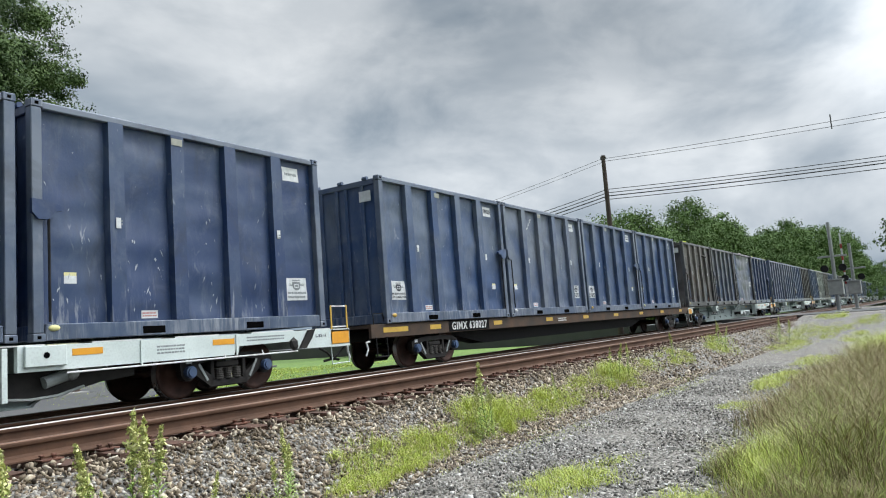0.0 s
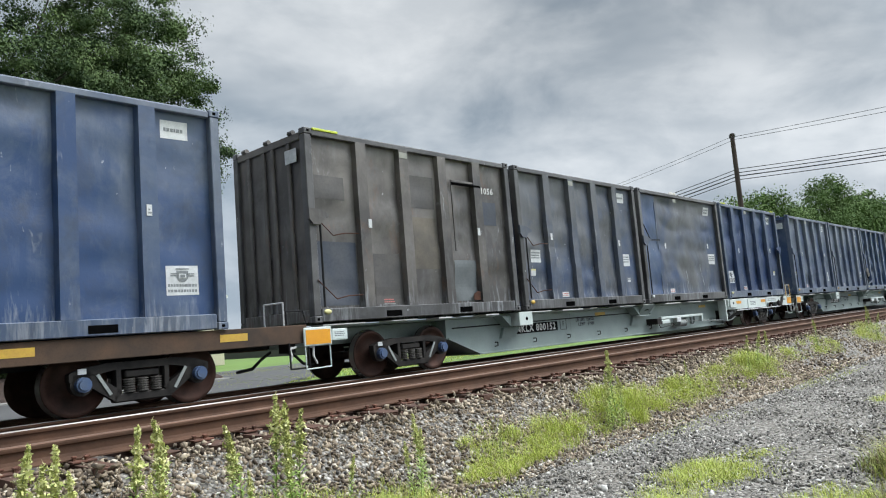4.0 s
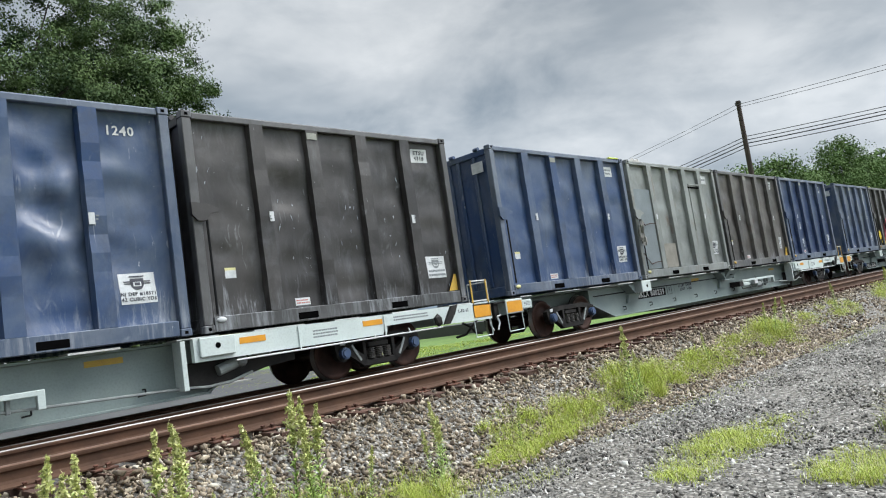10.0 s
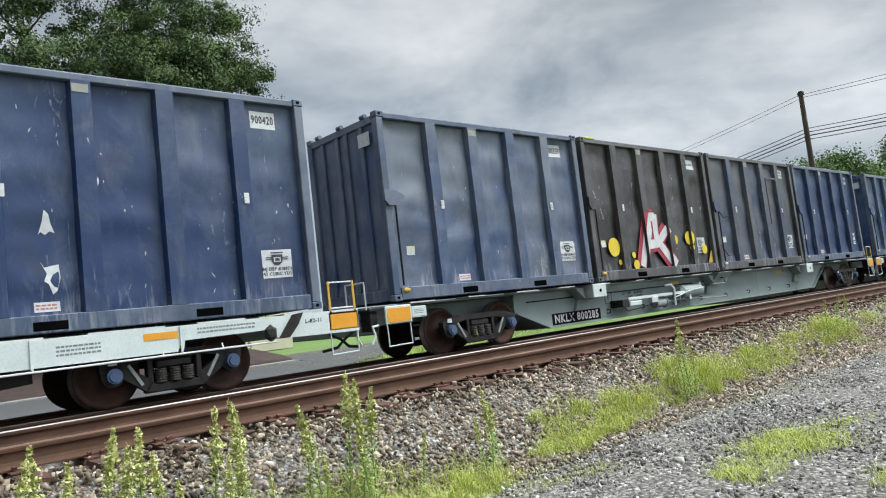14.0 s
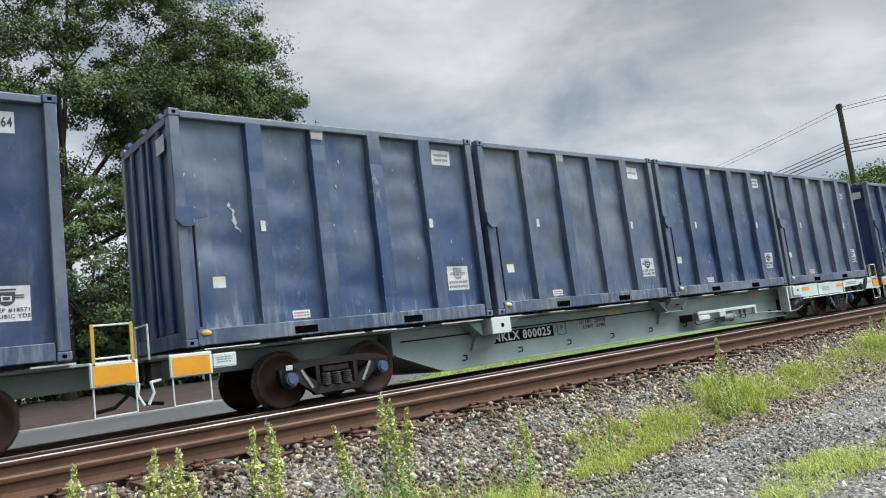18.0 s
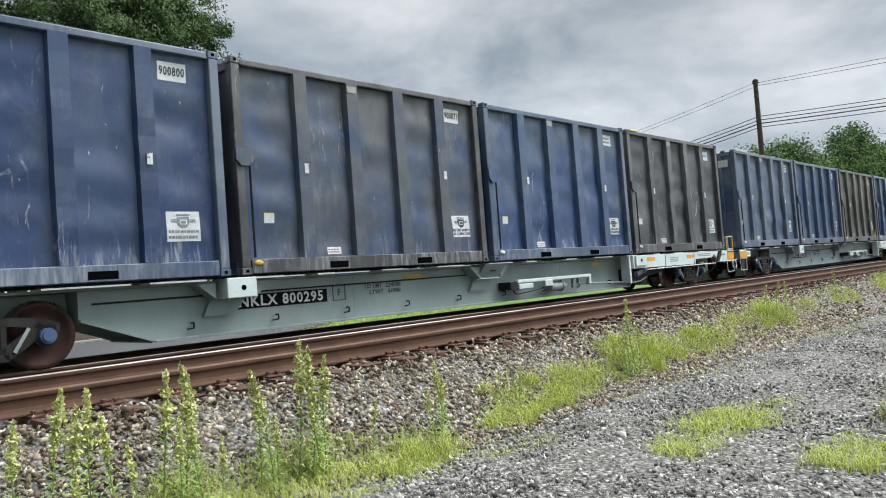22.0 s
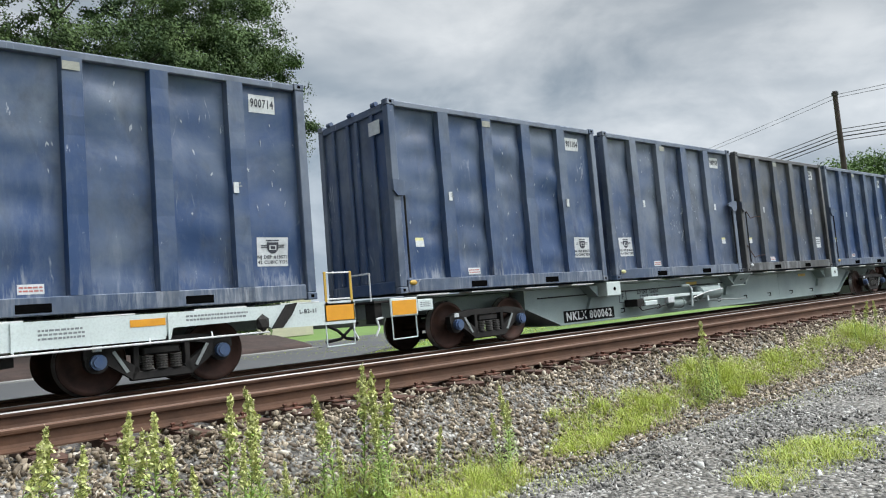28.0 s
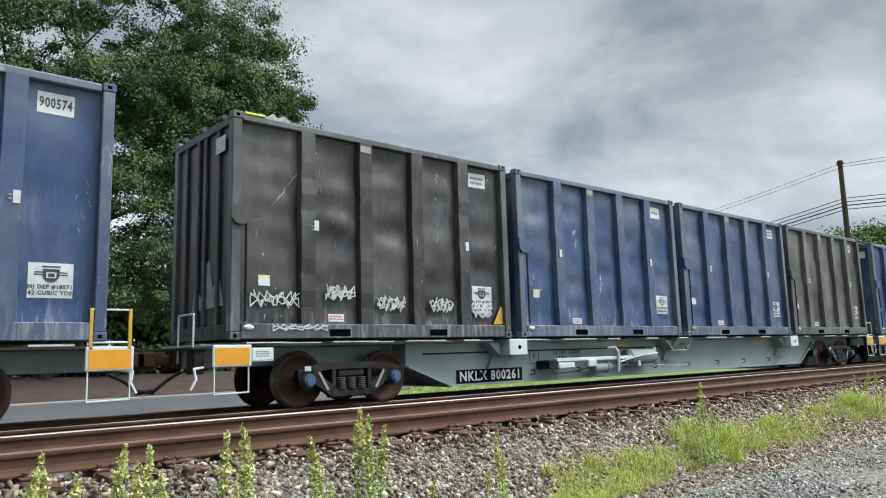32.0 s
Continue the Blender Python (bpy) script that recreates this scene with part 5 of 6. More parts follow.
for x0, x1, z0, z1, m, label in ((0.2, 0.95, 2.3, 2.75, SOOT_PATCH, "sooty welded patch"), (0.2, 1.16, 0.3, 1.5, NAVY_PATCH, "old navy lower sheet"), (2.72, 3.48, 1.0, 2.1, OCHRE_PATCH, "ochre-grey welded patch"), (1.6, 2.3, 0.3, 1.3, SOOT_PATCH, "sooty welded patch"), (5.05, 5.6, 2.05, 2.6, NAVY_PATCH, "dark welded patch"), (2.75, 3.45, 2.3, 3.0, SOOT_PATCH, "sooty welded patch"), (3.95, 4.66, 0.3, 1.2, PALE_PATCH, "pale blue-grey welded patch")):
    bm = bmesh.new()
    bmesh.ops.create_grid(bm, x_segments=12, y_segments=12, size=0.5, matrix=Matrix.Translation(((x0 + x1) / 2, 0, (z0 + z1) / 2)) @ Matrix.Rotation(radians(90), 4, "X") @ Matrix.Diagonal((x1 - x0, z1 - z0, 1, 1)))
    part("patch_plate", lay(bm, GRID["C1"], 0.006), m, c1, label)


# ---- ground, tracks ----
def gravel_material(name, tones, scale, bump, green=0.0):
    n = Nodes(name)
    c = n.world_coords()
    cell = n.voronoi(c, scale, "Color")
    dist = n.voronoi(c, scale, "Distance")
    big = n.noise(c, 0.35, 5, 0.6)
    grey = n.t.nodes.new("ShaderNodeSeparateColor")
    n.put(grey.inputs[0], cell)
    col = n.mix(n.ramp(grey.outputs[0], 0.1, 0.9), tones[0], tones[1])
    col = n.mix(n.ramp(grey.outputs[1], 0.82, 1.0, 0, 0.9), col, tones[2])
    col = n.mix(n.ramp(big, 0.4, 0.7, 0, 0.5), col, tones[3])
    # shade in the gaps between stones is mixed into the colour
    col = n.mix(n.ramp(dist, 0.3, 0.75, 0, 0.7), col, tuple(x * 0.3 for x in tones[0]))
    if green:
        col = n.mix(n.ramp(n.noise(c, 0.55, 5, 0.65), 0.62 - green * 0.1, 0.68, 0, 0.7), col, (0.09, 0.13, 0.035))
    n.bump(n.math("SUBTRACT", 1.0, dist), bump, 0.03)
    return n.done(col, 0.85)


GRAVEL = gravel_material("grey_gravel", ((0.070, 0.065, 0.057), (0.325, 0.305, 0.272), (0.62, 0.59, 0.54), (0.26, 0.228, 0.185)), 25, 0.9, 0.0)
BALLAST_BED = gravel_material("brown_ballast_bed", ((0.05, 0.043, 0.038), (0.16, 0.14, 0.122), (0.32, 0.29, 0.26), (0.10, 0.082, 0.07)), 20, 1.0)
# this near-black tone paints in the shade below the train
BALLAST_SHADED = gravel_material("shaded_ballast", ((0.008, 0.007, 0.006), (0.026, 0.023, 0.021), (0.05, 0.047, 0.044), (0.014, 0.012, 0.011)), 20, 1.0)
RAIL = worn("rusty_rail", (0.125, 0.066, 0.041), (0.078, 0.045, 0.031), 2.5, 0.7, 0.15, 0.3, 50)
RAIL_TOP = worn("polished_rail_head", (0.30, 0.28, 0.265), (0.21, 0.19, 0.175), 0.8, 0.42, 0.85, 0.03, 80)
RAIL_RUST_TOP = worn("rusted_rail_head", (0.17, 0.098, 0.066), (0.125, 0.074, 0.052), 1.5, 0.6, 0.2, 0.1, 80)
RAIL_WORN = worn("dull_rail_head", (0.20, 0.19, 0.18), (0.15, 0.13, 0.12), 0.8, 0.4, 0.6, 0.03, 80)
TIE = worn("weathered_tie_wood", (0.115, 0.060, 0.042), (0.055, 0.036, 0.029), 3, 0.85, 0, 0.6, 25)
PLATE = worn("rusted_tie_plate", (0.16, 0.072, 0.048), (0.07, 0.042, 0.033), 8, 0.8, 0.1, 0.3)
ASPHALT = worn("grey_asphalt", (0.062, 0.063, 0.065), (0.090, 0.090, 0.090), 0.6, 0.85, 0, 0.3, 90)
CONCRETE = worn("pale_concrete", (0.30, 0.295, 0.28), (0.23, 0.225, 0.21), 0.8, 0.8, 0, 0.2, 60)


for dull in (RAIL, RAIL_RUST_TOP, TIE, PLATE):
    dull.node_tree.nodes["Principled BSDF"].inputs["Specular IOR Level"].default_value = 0.25


def ground_height(x, y):
    """Gravel lot, ballast shoulder, two track beds, then the lot behind."""
    table = ((-60, -0.75), (4.6, -0.75), (5.0, -0.68), (5.9, -0.10), (8.6, -0.10), (9.4, -0.24), (13.9, -0.26), (15.2, -0.62), (18, -0.70), (4000, -0.70))
    for (a, za), (b, zb) in zip(table[:-1], table[1:]):
        if a <= y <= b:
            base = za + (zb - za) * (y - a) / (b - a)
            if y < 6.2 and 34 < x < 76:
                base = max(base, min(0.12, -0.75 + (x - 34) * 0.062))
            return base
    return -0.75


def strip(name, x0, x1, nx, ys, material, kind_label, dz=0.0, rough=0.02):
    xs = np.linspace(x0, x1, nx)
    verts = [(x, y, ground_height(x, y) + dz + rough * noise.noise((x * 0.9, y * 1.3, 2)) * (1 if 2 < y < 40 and -10 < x < 60 else 0)) for y in ys for x in xs]
    faces = [(j * nx + i, j * nx + i + 1, (j + 1) * nx + i + 1, (j + 1) * nx + i) for j in range(len(ys) - 1) for i in range(nx - 1)]
    ob = new(name, raw_mesh(name, verts, faces, material, True))
    return tagged(ob, kind_label, "ground", kind="structure")


def lawn_material():
    n = Nodes("lawn_and_soil")
    c = n.world_coords()
    g = n.noise(c, 0.12, 5, 0.6)
    f = n.noise(c, 9.0, 4, 0.7)
    col = n.mix(n.ramp(g, 0.35, 0.65), (0.14, 0.23, 0.045), (0.10, 0.17, 0.035))
    col = n.mix(n.ramp(f, 0.4, 0.8, 0, 0.5), col, (0.05, 0.09, 0.02))
    n.bump(f, 0.6, 0.05)
    return n.done(col, 0.9)


LAWN = lawn_material()
ground = strip("ground", -900, 2500, 60, [-900, -60, -6, -2, 18, 24, 40, 120, 900, 2600], LAWN, "flat green lawn reaching to the horizon", -0.06)
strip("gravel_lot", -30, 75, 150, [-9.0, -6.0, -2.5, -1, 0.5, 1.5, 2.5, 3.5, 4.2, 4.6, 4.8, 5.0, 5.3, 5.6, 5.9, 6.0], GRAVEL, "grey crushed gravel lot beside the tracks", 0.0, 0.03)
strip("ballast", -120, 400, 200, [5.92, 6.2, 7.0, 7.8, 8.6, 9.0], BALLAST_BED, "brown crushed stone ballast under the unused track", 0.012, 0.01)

strip("dark_ballast", -120, 400, 200, [8.98, 9.4, 10.5, 12.5, 13.9, 14.6, 15.2, 16.0], BALLAST_SHADED, "black crushed stone ballast under the train, its shade painted in", 0.012, 0.01)


def slab(name, x0, x1, y0, y1, z0, z1, material, label, category="road"):
    ob = new(name, mesh_of(name, box(bmesh.new(), x0, x1, y0, y1, z0, z1, 0.01), material))
    return tagged(ob, label, category, kind="structure")


bm = bmesh.new()
lot = [(-60, 17.5), (9, 17.5), (13, 21), (24, 29), (36, 38), (36, 41), (18.3, 41), (18.3, 30.6), (-60, 30.6)]
low, top = [[bm.verts.new((x, y, z)) for x, y in lot] for z in (-0.9, -0.66)]
bm.faces.new(top)
for i in range(len(lot)):
    j = (i + 1) % len(lot)
    bm.faces.new((low[i], low[j], top[j], top[i]))
tagged(new("road", mesh_of("road", bm, ASPHALT)), "grey asphalt lot behind the tracks", "road", kind="structure")
slab("kerb", -60, 18.0, 30.6, 31.3, -0.9, -0.60, CONCRETE, "pale concrete kerb and path", "kerb")
MULCH = worn("red_mulch", (0.066, 0.040, 0.032), (0.040, 0.030, 0.026), 1.5, 0.9, 0, 0.8, 30)
bed = [(31.3, -0.9), (31.3, -0.52), (32.2, -0.38), (33.5, -0.15), (35.0, 0.05), (37.0, 0.15), (60.0, 0.2)]
xs = np.linspace(-60, 18, 90)
verts = [(x, y, z + (0.12 * noise.noise((x * 0.5, y * 0.6, 1)) if 31.3 < y < 50 else 0)) for y, z in bed for x in xs]
faces = [(j * 90 + i, j * 90 + i + 1, (j + 1) * 90 + i + 1, (j + 1) * 90 + i) for j in range(len(bed) - 1) for i in range(89)]
tagged(new("mulch_bed", raw_mesh("mulch_bed", verts, faces, MULCH, True)), "red-brown mulch bank under the trees", "planting bed", kind="structure")
slab("crossing_road", 49, 58, -60, 200, -0.9, NEAR_TOP - 0.02, ASPHALT, "grey asphalt road over the level crossing")

RAIL_PROFILE = [(-0.075, -0.18), (0.075, -0.18), (0.075, -0.168), (0.02, -0.145), (0.01, -0.12), (0.01, -0.055), (0.034, -0.042), (0.036, -0.012), (0.028, 0.0), (-0.028, 0.0), (-0.036, -0.010), (-0.037, -0.024), (-0.034, -0.042), (-0.01, -0.055), (-0.01, -0.12), (-0.02, -0.145), (-0.075, -0.168)]


def rail(parent, y, z, x0, x1, top, faces_of_head):
    n = len(RAIL_PROFILE)
    xs = np.linspace(x0, x1, 60)
    verts = [(x, y + py, z + pz) for x in xs for py, pz in RAIL_PROFILE]
    faces = [(k * n + i, k * n + (i + 1) % n, (k + 1) * n + (i + 1) % n, (k + 1) * n + i) for k in range(len(xs) - 1) for i in range(n)]
    me = raw_mesh("rail", verts, faces, RAIL)
    me.materials.append(top)
    for p in me.polygons:
        if p.index % n in faces_of_head:
            p.material_index = 1
    return part("rail", me, RAIL, parent)


def tie_mesh(seed):
    rnd = random.Random(seed)
    bm = box(bmesh.new(), -0.115, 0.115, -1.30, 1.30, -0.17, 0.0, 0.015)
    for v in bm.verts:
        v.co += Vector((rnd.uniform(-0.012, 0.012), rnd.uniform(-0.02, 0.02), rnd.uniform(-0.012, 0.004)))
    return mesh_of("tie", bm, TIE)


def plate_mesh():
    bm = box(bmesh.new(), -0.10, 0.10, -0.18, 0.18, 0.0, 0.018, 0.004)
    for x, y in ((-0.06, -0.10), (0.05, -0.10), (-0.05, 0.10), (0.06, 0.10), (0.02, -0.15)):
        box(bm, x - 0.012, x + 0.012, y - 0.012, y + 0.012, 0.01, 0.045, 0.003)
        box(bm, x - 0.018, x + 0.018, y - 0.02, y + 0.02, 0.04, 0.056, 0.004)
    return mesh_of("tie_plate", bm, PLATE)


TIES, TIE_PLATE = [tie_mesh(k) for k in range(5)], plate_mesh()


def track(name, rails, top, heads, x0, x1, t0, t1, label):
    tr = tagged(new(name), label, "railway track", kind="structure")
    yc, z = sum(rails) / 2, top - 0.20
    for y, m, on in zip(rails, heads, ((8, 9), (8, 9))):
        rail(tr, y, top, x0, x1, m, on)
    rnd = random.Random(3)
    x = t0
    while x < t1:
        part("tie", rnd.choice(TIES), TIE, tr, at=pose(x + rnd.uniform(-0.03, 0.03), yc + rnd.uniform(-0.05, 0.05), z, 0, 0, rnd.uniform(-1.5, 1.5)))
        for y in rails:
            part("tie_plate", TIE_PLATE, PLATE, tr, at=pose(x, y, z))
        x += 0.53


track("near_track", NEAR_RAILS, NEAR_TOP, (RAIL_RUST_TOP, RAIL_TOP), -60, 330, -4, 62, "rusty unused railway track on weathered wooden ties")
track("train_track", TRAIN_RAILS, 0.0, (RAIL_WORN, RAIL_WORN), -120, 400, -4, 34, "railway track under the train")


# ---- loose stone ----
def fast_mesh(name, verts, faces, material):
    """Many small pieces in one mesh; faces is an (n, k) array."""
    me = bpy.data.meshes.new(name)
    n, k = faces.shape
    me.vertices.add(len(verts))
    me.vertices.foreach_set("co", np.ascontiguousarray(verts, np.float32).ravel())
    me.loops.add(n * k)
    me.loops.foreach_set("vertex_index", np.ascontiguousarray(faces, np.int32).ravel())
    me.polygons.add(n)
    me.polygons.foreach_set("loop_start", np.arange(0, n * k, k, dtype=np.int32))
    me.polygons.foreach_set("loop_total", np.full(n, k, np.int32))
    me.materials.append(material)
    me.update(calc_edges=True)
    return me


def island_tones(name, tones, rough=0.85, bump=0.2, scale=40.0, **more):
    """A material whose pieces each take their own tone."""
    n = Nodes(name)
    g = n.t.nodes.new("ShaderNodeNewGeometry")
    r = g.outputs["Random Per Island"]
    ramp = n.t.nodes.new("ShaderNodeValToRGB")
    while len(ramp.color_ramp.elements) < len(tones):
        ramp.color_ramp.elements.new(0.5)
    for e, (p, c) in zip(ramp.color_ramp.elements, tones):
        e.position, e.color = p, (*c, 1)
    n.put(ramp.inputs[0], r)
    f = n.noise(n.world_coords(), scale, 4, 0.65)
    col = n.mix(n.ramp(f, 0.4, 0.75, 0, 0.45), ramp.outputs[0], tuple(x * 0.4 for x in tones[0][1]))
    n.bump(f, bump, 0.01)
    return n.done(col, rough, 0.0, **more)


STONE_BROWN = island_tones("ballast_stone", [(0.0, (0.042, 0.030, 0.021)), (0.33, (0.165, 0.126, 0.086)), (0.66, (0.302, 0.240, 0.170)), (0.9, (0.47, 0.395, 0.292)), (1.0, (0.67, 0.61, 0.51))])
STONE_GREY = island_tones("gravel_stone", [(0.0, (0.040, 0.039, 0.037)), (0.33, (0.178, 0.168, 0.150)), (0.68, (0.36, 0.342, 0.31)), (0.92, (0.58, 0.555, 0.51)), (1.0, (0.74, 0.73, 0.70))])
OCT = np.array([(1, 0, 0), (-1, 0, 0), (0, 1, 0), (0, -1, 0), (0, 0, 1), (0, 0, -1)], float)
OCT_F = np.array([(0, 2, 4), (2, 1, 4), (1, 3, 4), (3, 0, 4), (2, 0, 5), (1, 2, 5), (3, 1, 5), (0, 3, 5)])


CUBE = np.array([(x, y, z) for x in (-1, 1) for y in (-1, 1) for z in (-1, 1)], float) * 0.62
CUBE_F = np.array([(0, 1, 3), (0, 3, 2), (4, 6, 7), (4, 7, 5), (0, 4, 5), (0, 5, 1), (2, 3, 7), (2, 7, 6), (0, 2, 6), (0, 6, 4), (1, 5, 7), (1, 7, 3)])


def turns(rg, n):
    """Random rotations as (n, 3, 3)."""
    q = rg.normal(size=(n, 4))
    q /= np.linalg.norm(q, axis=1)[:, None]
    w, x, y, z = q.T
    return np.stack([np.stack([1 - 2 * (y * y + z * z), 2 * (x * y - z * w), 2 * (x * z + y * w)], 1),
                     np.stack([2 * (x * y + z * w), 1 - 2 * (x * x + z * z), 2 * (y * z - x * w)], 1),
                     np.stack([2 * (x * z - y * w), 2 * (y * z + x * w), 1 - 2 * (x * x + y * y)], 1)], 1)


GY = np.array([-60, 4.6, 5.0, 5.9, 8.6, 9.4, 13.9, 15.2, 18, 4000.0])
GZ = np.array([-0.75, -0.75, -0.68, -0.10, -0.10, -0.24, -0.26, -0.62, -0.70, -0.70])


def stones(name, n, x0, x1, y0, y1, s0, s1, material, label, seed, near=1.0, ico=True, lift=0.2):
    rg = np.random.default_rng(seed)
    x = x0 + (x1 - x0) * rg.random(n) ** near
    y = y0 + (y1 - y0) * rg.random(n)
    base, tri = (CUBE, CUBE_F) if ico else (OCT, OCT_F)
    size = s0 + (s1 - s0) * rg.random(n) ** 2
    k = len(base)
    v = base[None] * (1 + 1.0 * (rg.random((n, k, 3)) - 0.5)) * np.stack([0.75 + 0.85 * rg.random(n), 0.5 + 0.5 * rg.random(n), 0.26 + 0.32 * rg.random(n)], 1)[:, None, :]
    v = np.einsum("nij,nkj->nki", turns(rg, n), v) * (size / 2)[:, None, None]
    z = np.interp(y, GY, GZ) + lift * size * rg.random(n)
    v += np.stack([x, y, z], 1)[:, None, :]
    f = (tri[None] + (np.arange(n) * k)[:, None, None]).reshape(-1, 3)
    ob = new(name, fast_mesh(name, v.reshape(-1, 3), f, material))
    return tagged(ob, label, "stones", kind="stuff")


stones("ballast_stones", 26000, 0.2, 17, 4.6, 6.1, 0.028, 0.078, STONE_BROWN, "brown and grey crushed ballast stones on the shoulder", 1, 1.25)
stones("ballast_stones", 8000, 12, 46, 4.6, 6.1, 0.05, 0.10, STONE_BROWN, "brown crushed ballast stones along the track", 2, 1.4)
stones("track_stones", 9000, -3, 40, 6.0, 9.0, 0.04, 0.085, STONE_BROWN, "brown ballast stones between the rails", 3, 1.2, True, 0.35)
stones("tie_stones", 5200, -1, 26, 5.8, 6.45, 0.04, 0.085, STONE_BROWN, "brown ballast stones lying over the tie ends", 6, 1.3, True, 1.0)
stones("gravel_stones", 36000, 2.5, 21, 0.6, 4.8, 0.018, 0.060, STONE_GREY, "loose grey gravel on the lot", 4, 1.6, False)
stones("scattered_stones", 1500, 1.5, 20, 2.0, 5.6, 0.04, 0.075, STONE_GREY, "larger pale stones scattered on the gravel", 5, 1.4)


# ---- plants ----
LEAF_LIGHT = island_tones("light_grass_blade", [(0.0, (0.30, 0.39, 0.05)), (0.45, (0.48, 0.57, 0.08)), (0.8, (0.60, 0.64, 0.14)), (1.0, (0.62, 0.53, 0.26))], 0.6, 0.05, 30)
LEAF_DRY = island_tones("dry_grass_blade", [(0.0, (0.17, 0.12, 0.05)), (0.5, (0.28, 0.21, 0.09)), (0.8, (0.20, 0.25, 0.05)), (1.0, (0.42, 0.34, 0.17))], 0.7, 0.05, 30)
LEAF_MIXED = island_tones("bank_grass_blade", [(0.0, (0.17, 0.12, 0.05)), (0.40, (0.22, 0.17, 0.07)), (0.60, (0.22, 0.29, 0.055)), (0.85, (0.36, 0.45, 0.08)), (1.0, (0.48, 0.40, 0.20))], 0.7, 0.05, 30)
LEAF_WEED = island_tones("weed_leaf", [(0.0, (0.22, 0.34, 0.07)), (0.5, (0.34, 0.48, 0.12)), (1.0, (0.48, 0.58, 0.19))], 0.6, 0.05, 30)
SPIKE = island_tones("yellow_green_flower", [(0.0, (0.38, 0.43, 0.13)), (0.5, (0.55, 0.57, 0.20)), (1.0, (0.70, 0.67, 0.36))], 0.7, 0.05, 30)
STEM = worn("green_stem", (0.16, 0.24, 0.06), (0.22, 0.20, 0.09), 9, 0.7)


def leafage(name, dark, light, pale):
    """Leaves whose tone changes from clump to clump and a little from leaf to leaf."""
    n = Nodes(name)
    c = n.coords()
    g = n.t.nodes.new("ShaderNodeNewGeometry")
    clump = n.noise(c, 0.5, 4, 0.6)
    col = n.mix(n.ramp(clump, 0.41, 0.60), dark, light)
    col = n.mix(n.ramp(g.outputs["Random Per Island"], 0.4, 1.0, 0, 0.4), col, pale)
    return n.done(col, 0.8, 0.0, Specular_IOR_Level=0.15)


LEAF_TREE = leafage("oak_leaf", (0.040, 0.070, 0.036), (0.128, 0.186, 0.074), (0.16, 0.22, 0.09))
LEAF_FAR = leafage("far_tree_leaf", (0.070, 0.125, 0.040), (0.120, 0.190, 0.060), (0.17, 0.24, 0.085))
BARK = worn("dark_bark", (0.045, 0.036, 0.028), (0.026, 0.021, 0.018), 2, 0.9, 0, 0.8, 18)


def blades(rg, cx, cy, rx, ry, n, h0, h1, w, lean=0.5, slope=True):
    """Bent grass blades in an uneven patch, as vertices and quads."""
    a = rg.random(n) * 2 * np.pi
    r = np.sqrt(rg.random(n)) * (0.75 + 0.35 * np.sin(a * 3 + cx) * np.sin(a * 5 + cy))
    x, y = cx + rx * r * np.cos(a), cy + ry * r * np.sin(a)
    z = np.interp(y, GY, GZ)
    z = np.where((y < 6.2) & (x > 34) & (x < 76), np.maximum(z, np.minimum(0.12, -0.75 + (x - 34) * 0.062)), z)
    h = (h0 + (h1 - h0) * rg.random(n)) * (1.1 - 0.6 * np.abs(r))
    d = rg.random(n) * 2 * np.pi
    bend = lean * h * (0.3 + rg.random(n))
    ux, uy = np.cos(d), np.sin(d)
    ww = w * (0.6 + 0.8 * rg.random(n))
    px, py = -uy * ww / 2, ux * ww / 2
    rows = []
    for f, k in ((0.0, 1.0), (0.55, 0.75), (1.0, 0.12)):
        bx, by, bz = x + ux * bend * f * f, y + uy * bend * f * f, z + h * (f - 0.25 * lean * f * f)
        rows += [np.stack([bx - px * k, by - py * k, bz], 1), np.stack([bx + px * k, by + py * k, bz], 1)]
    v = np.stack(rows, 1).reshape(-1, 3)
    q = np.array([(0, 1, 3, 2), (2, 3, 5, 4)])
    return v, (q[None] + (np.arange(n) * 6)[:, None, None]).reshape(-1, 4)


def grass(cx, cy, rx, ry, n, h0, h1, material=None, label="low bright green grass growing in gravel", w=0.0036, lean=0.95, lumps=16):
    rg = np.random.default_rng(int(abs(cx * 100 + cy * 10)))
    vs, fs, k = [], [], 0
    for i in range(lumps):
        a, r = rg.random() * 6.28, math.sqrt(rg.random()) * 0.8
        s = 0.25 + 0.4 * rg.random()
        t = 0.55 + 0.6 * rg.random()
        v, f = blades(rg, cx + rx * r * math.cos(a), cy + ry * r * math.sin(a), rx * s, ry * s * 1.2, int(n * 1.7 / lumps), h0 * 0.7, h1 * t, w, lean)
        vs.append(v)
        fs.append(f + k)
        k += len(v)
    return tagged(new("grass", fast_mesh("grass", np.concatenate(vs), np.concatenate(fs), material or LEAF_LIGHT)), label, "grass", kind="stuff")


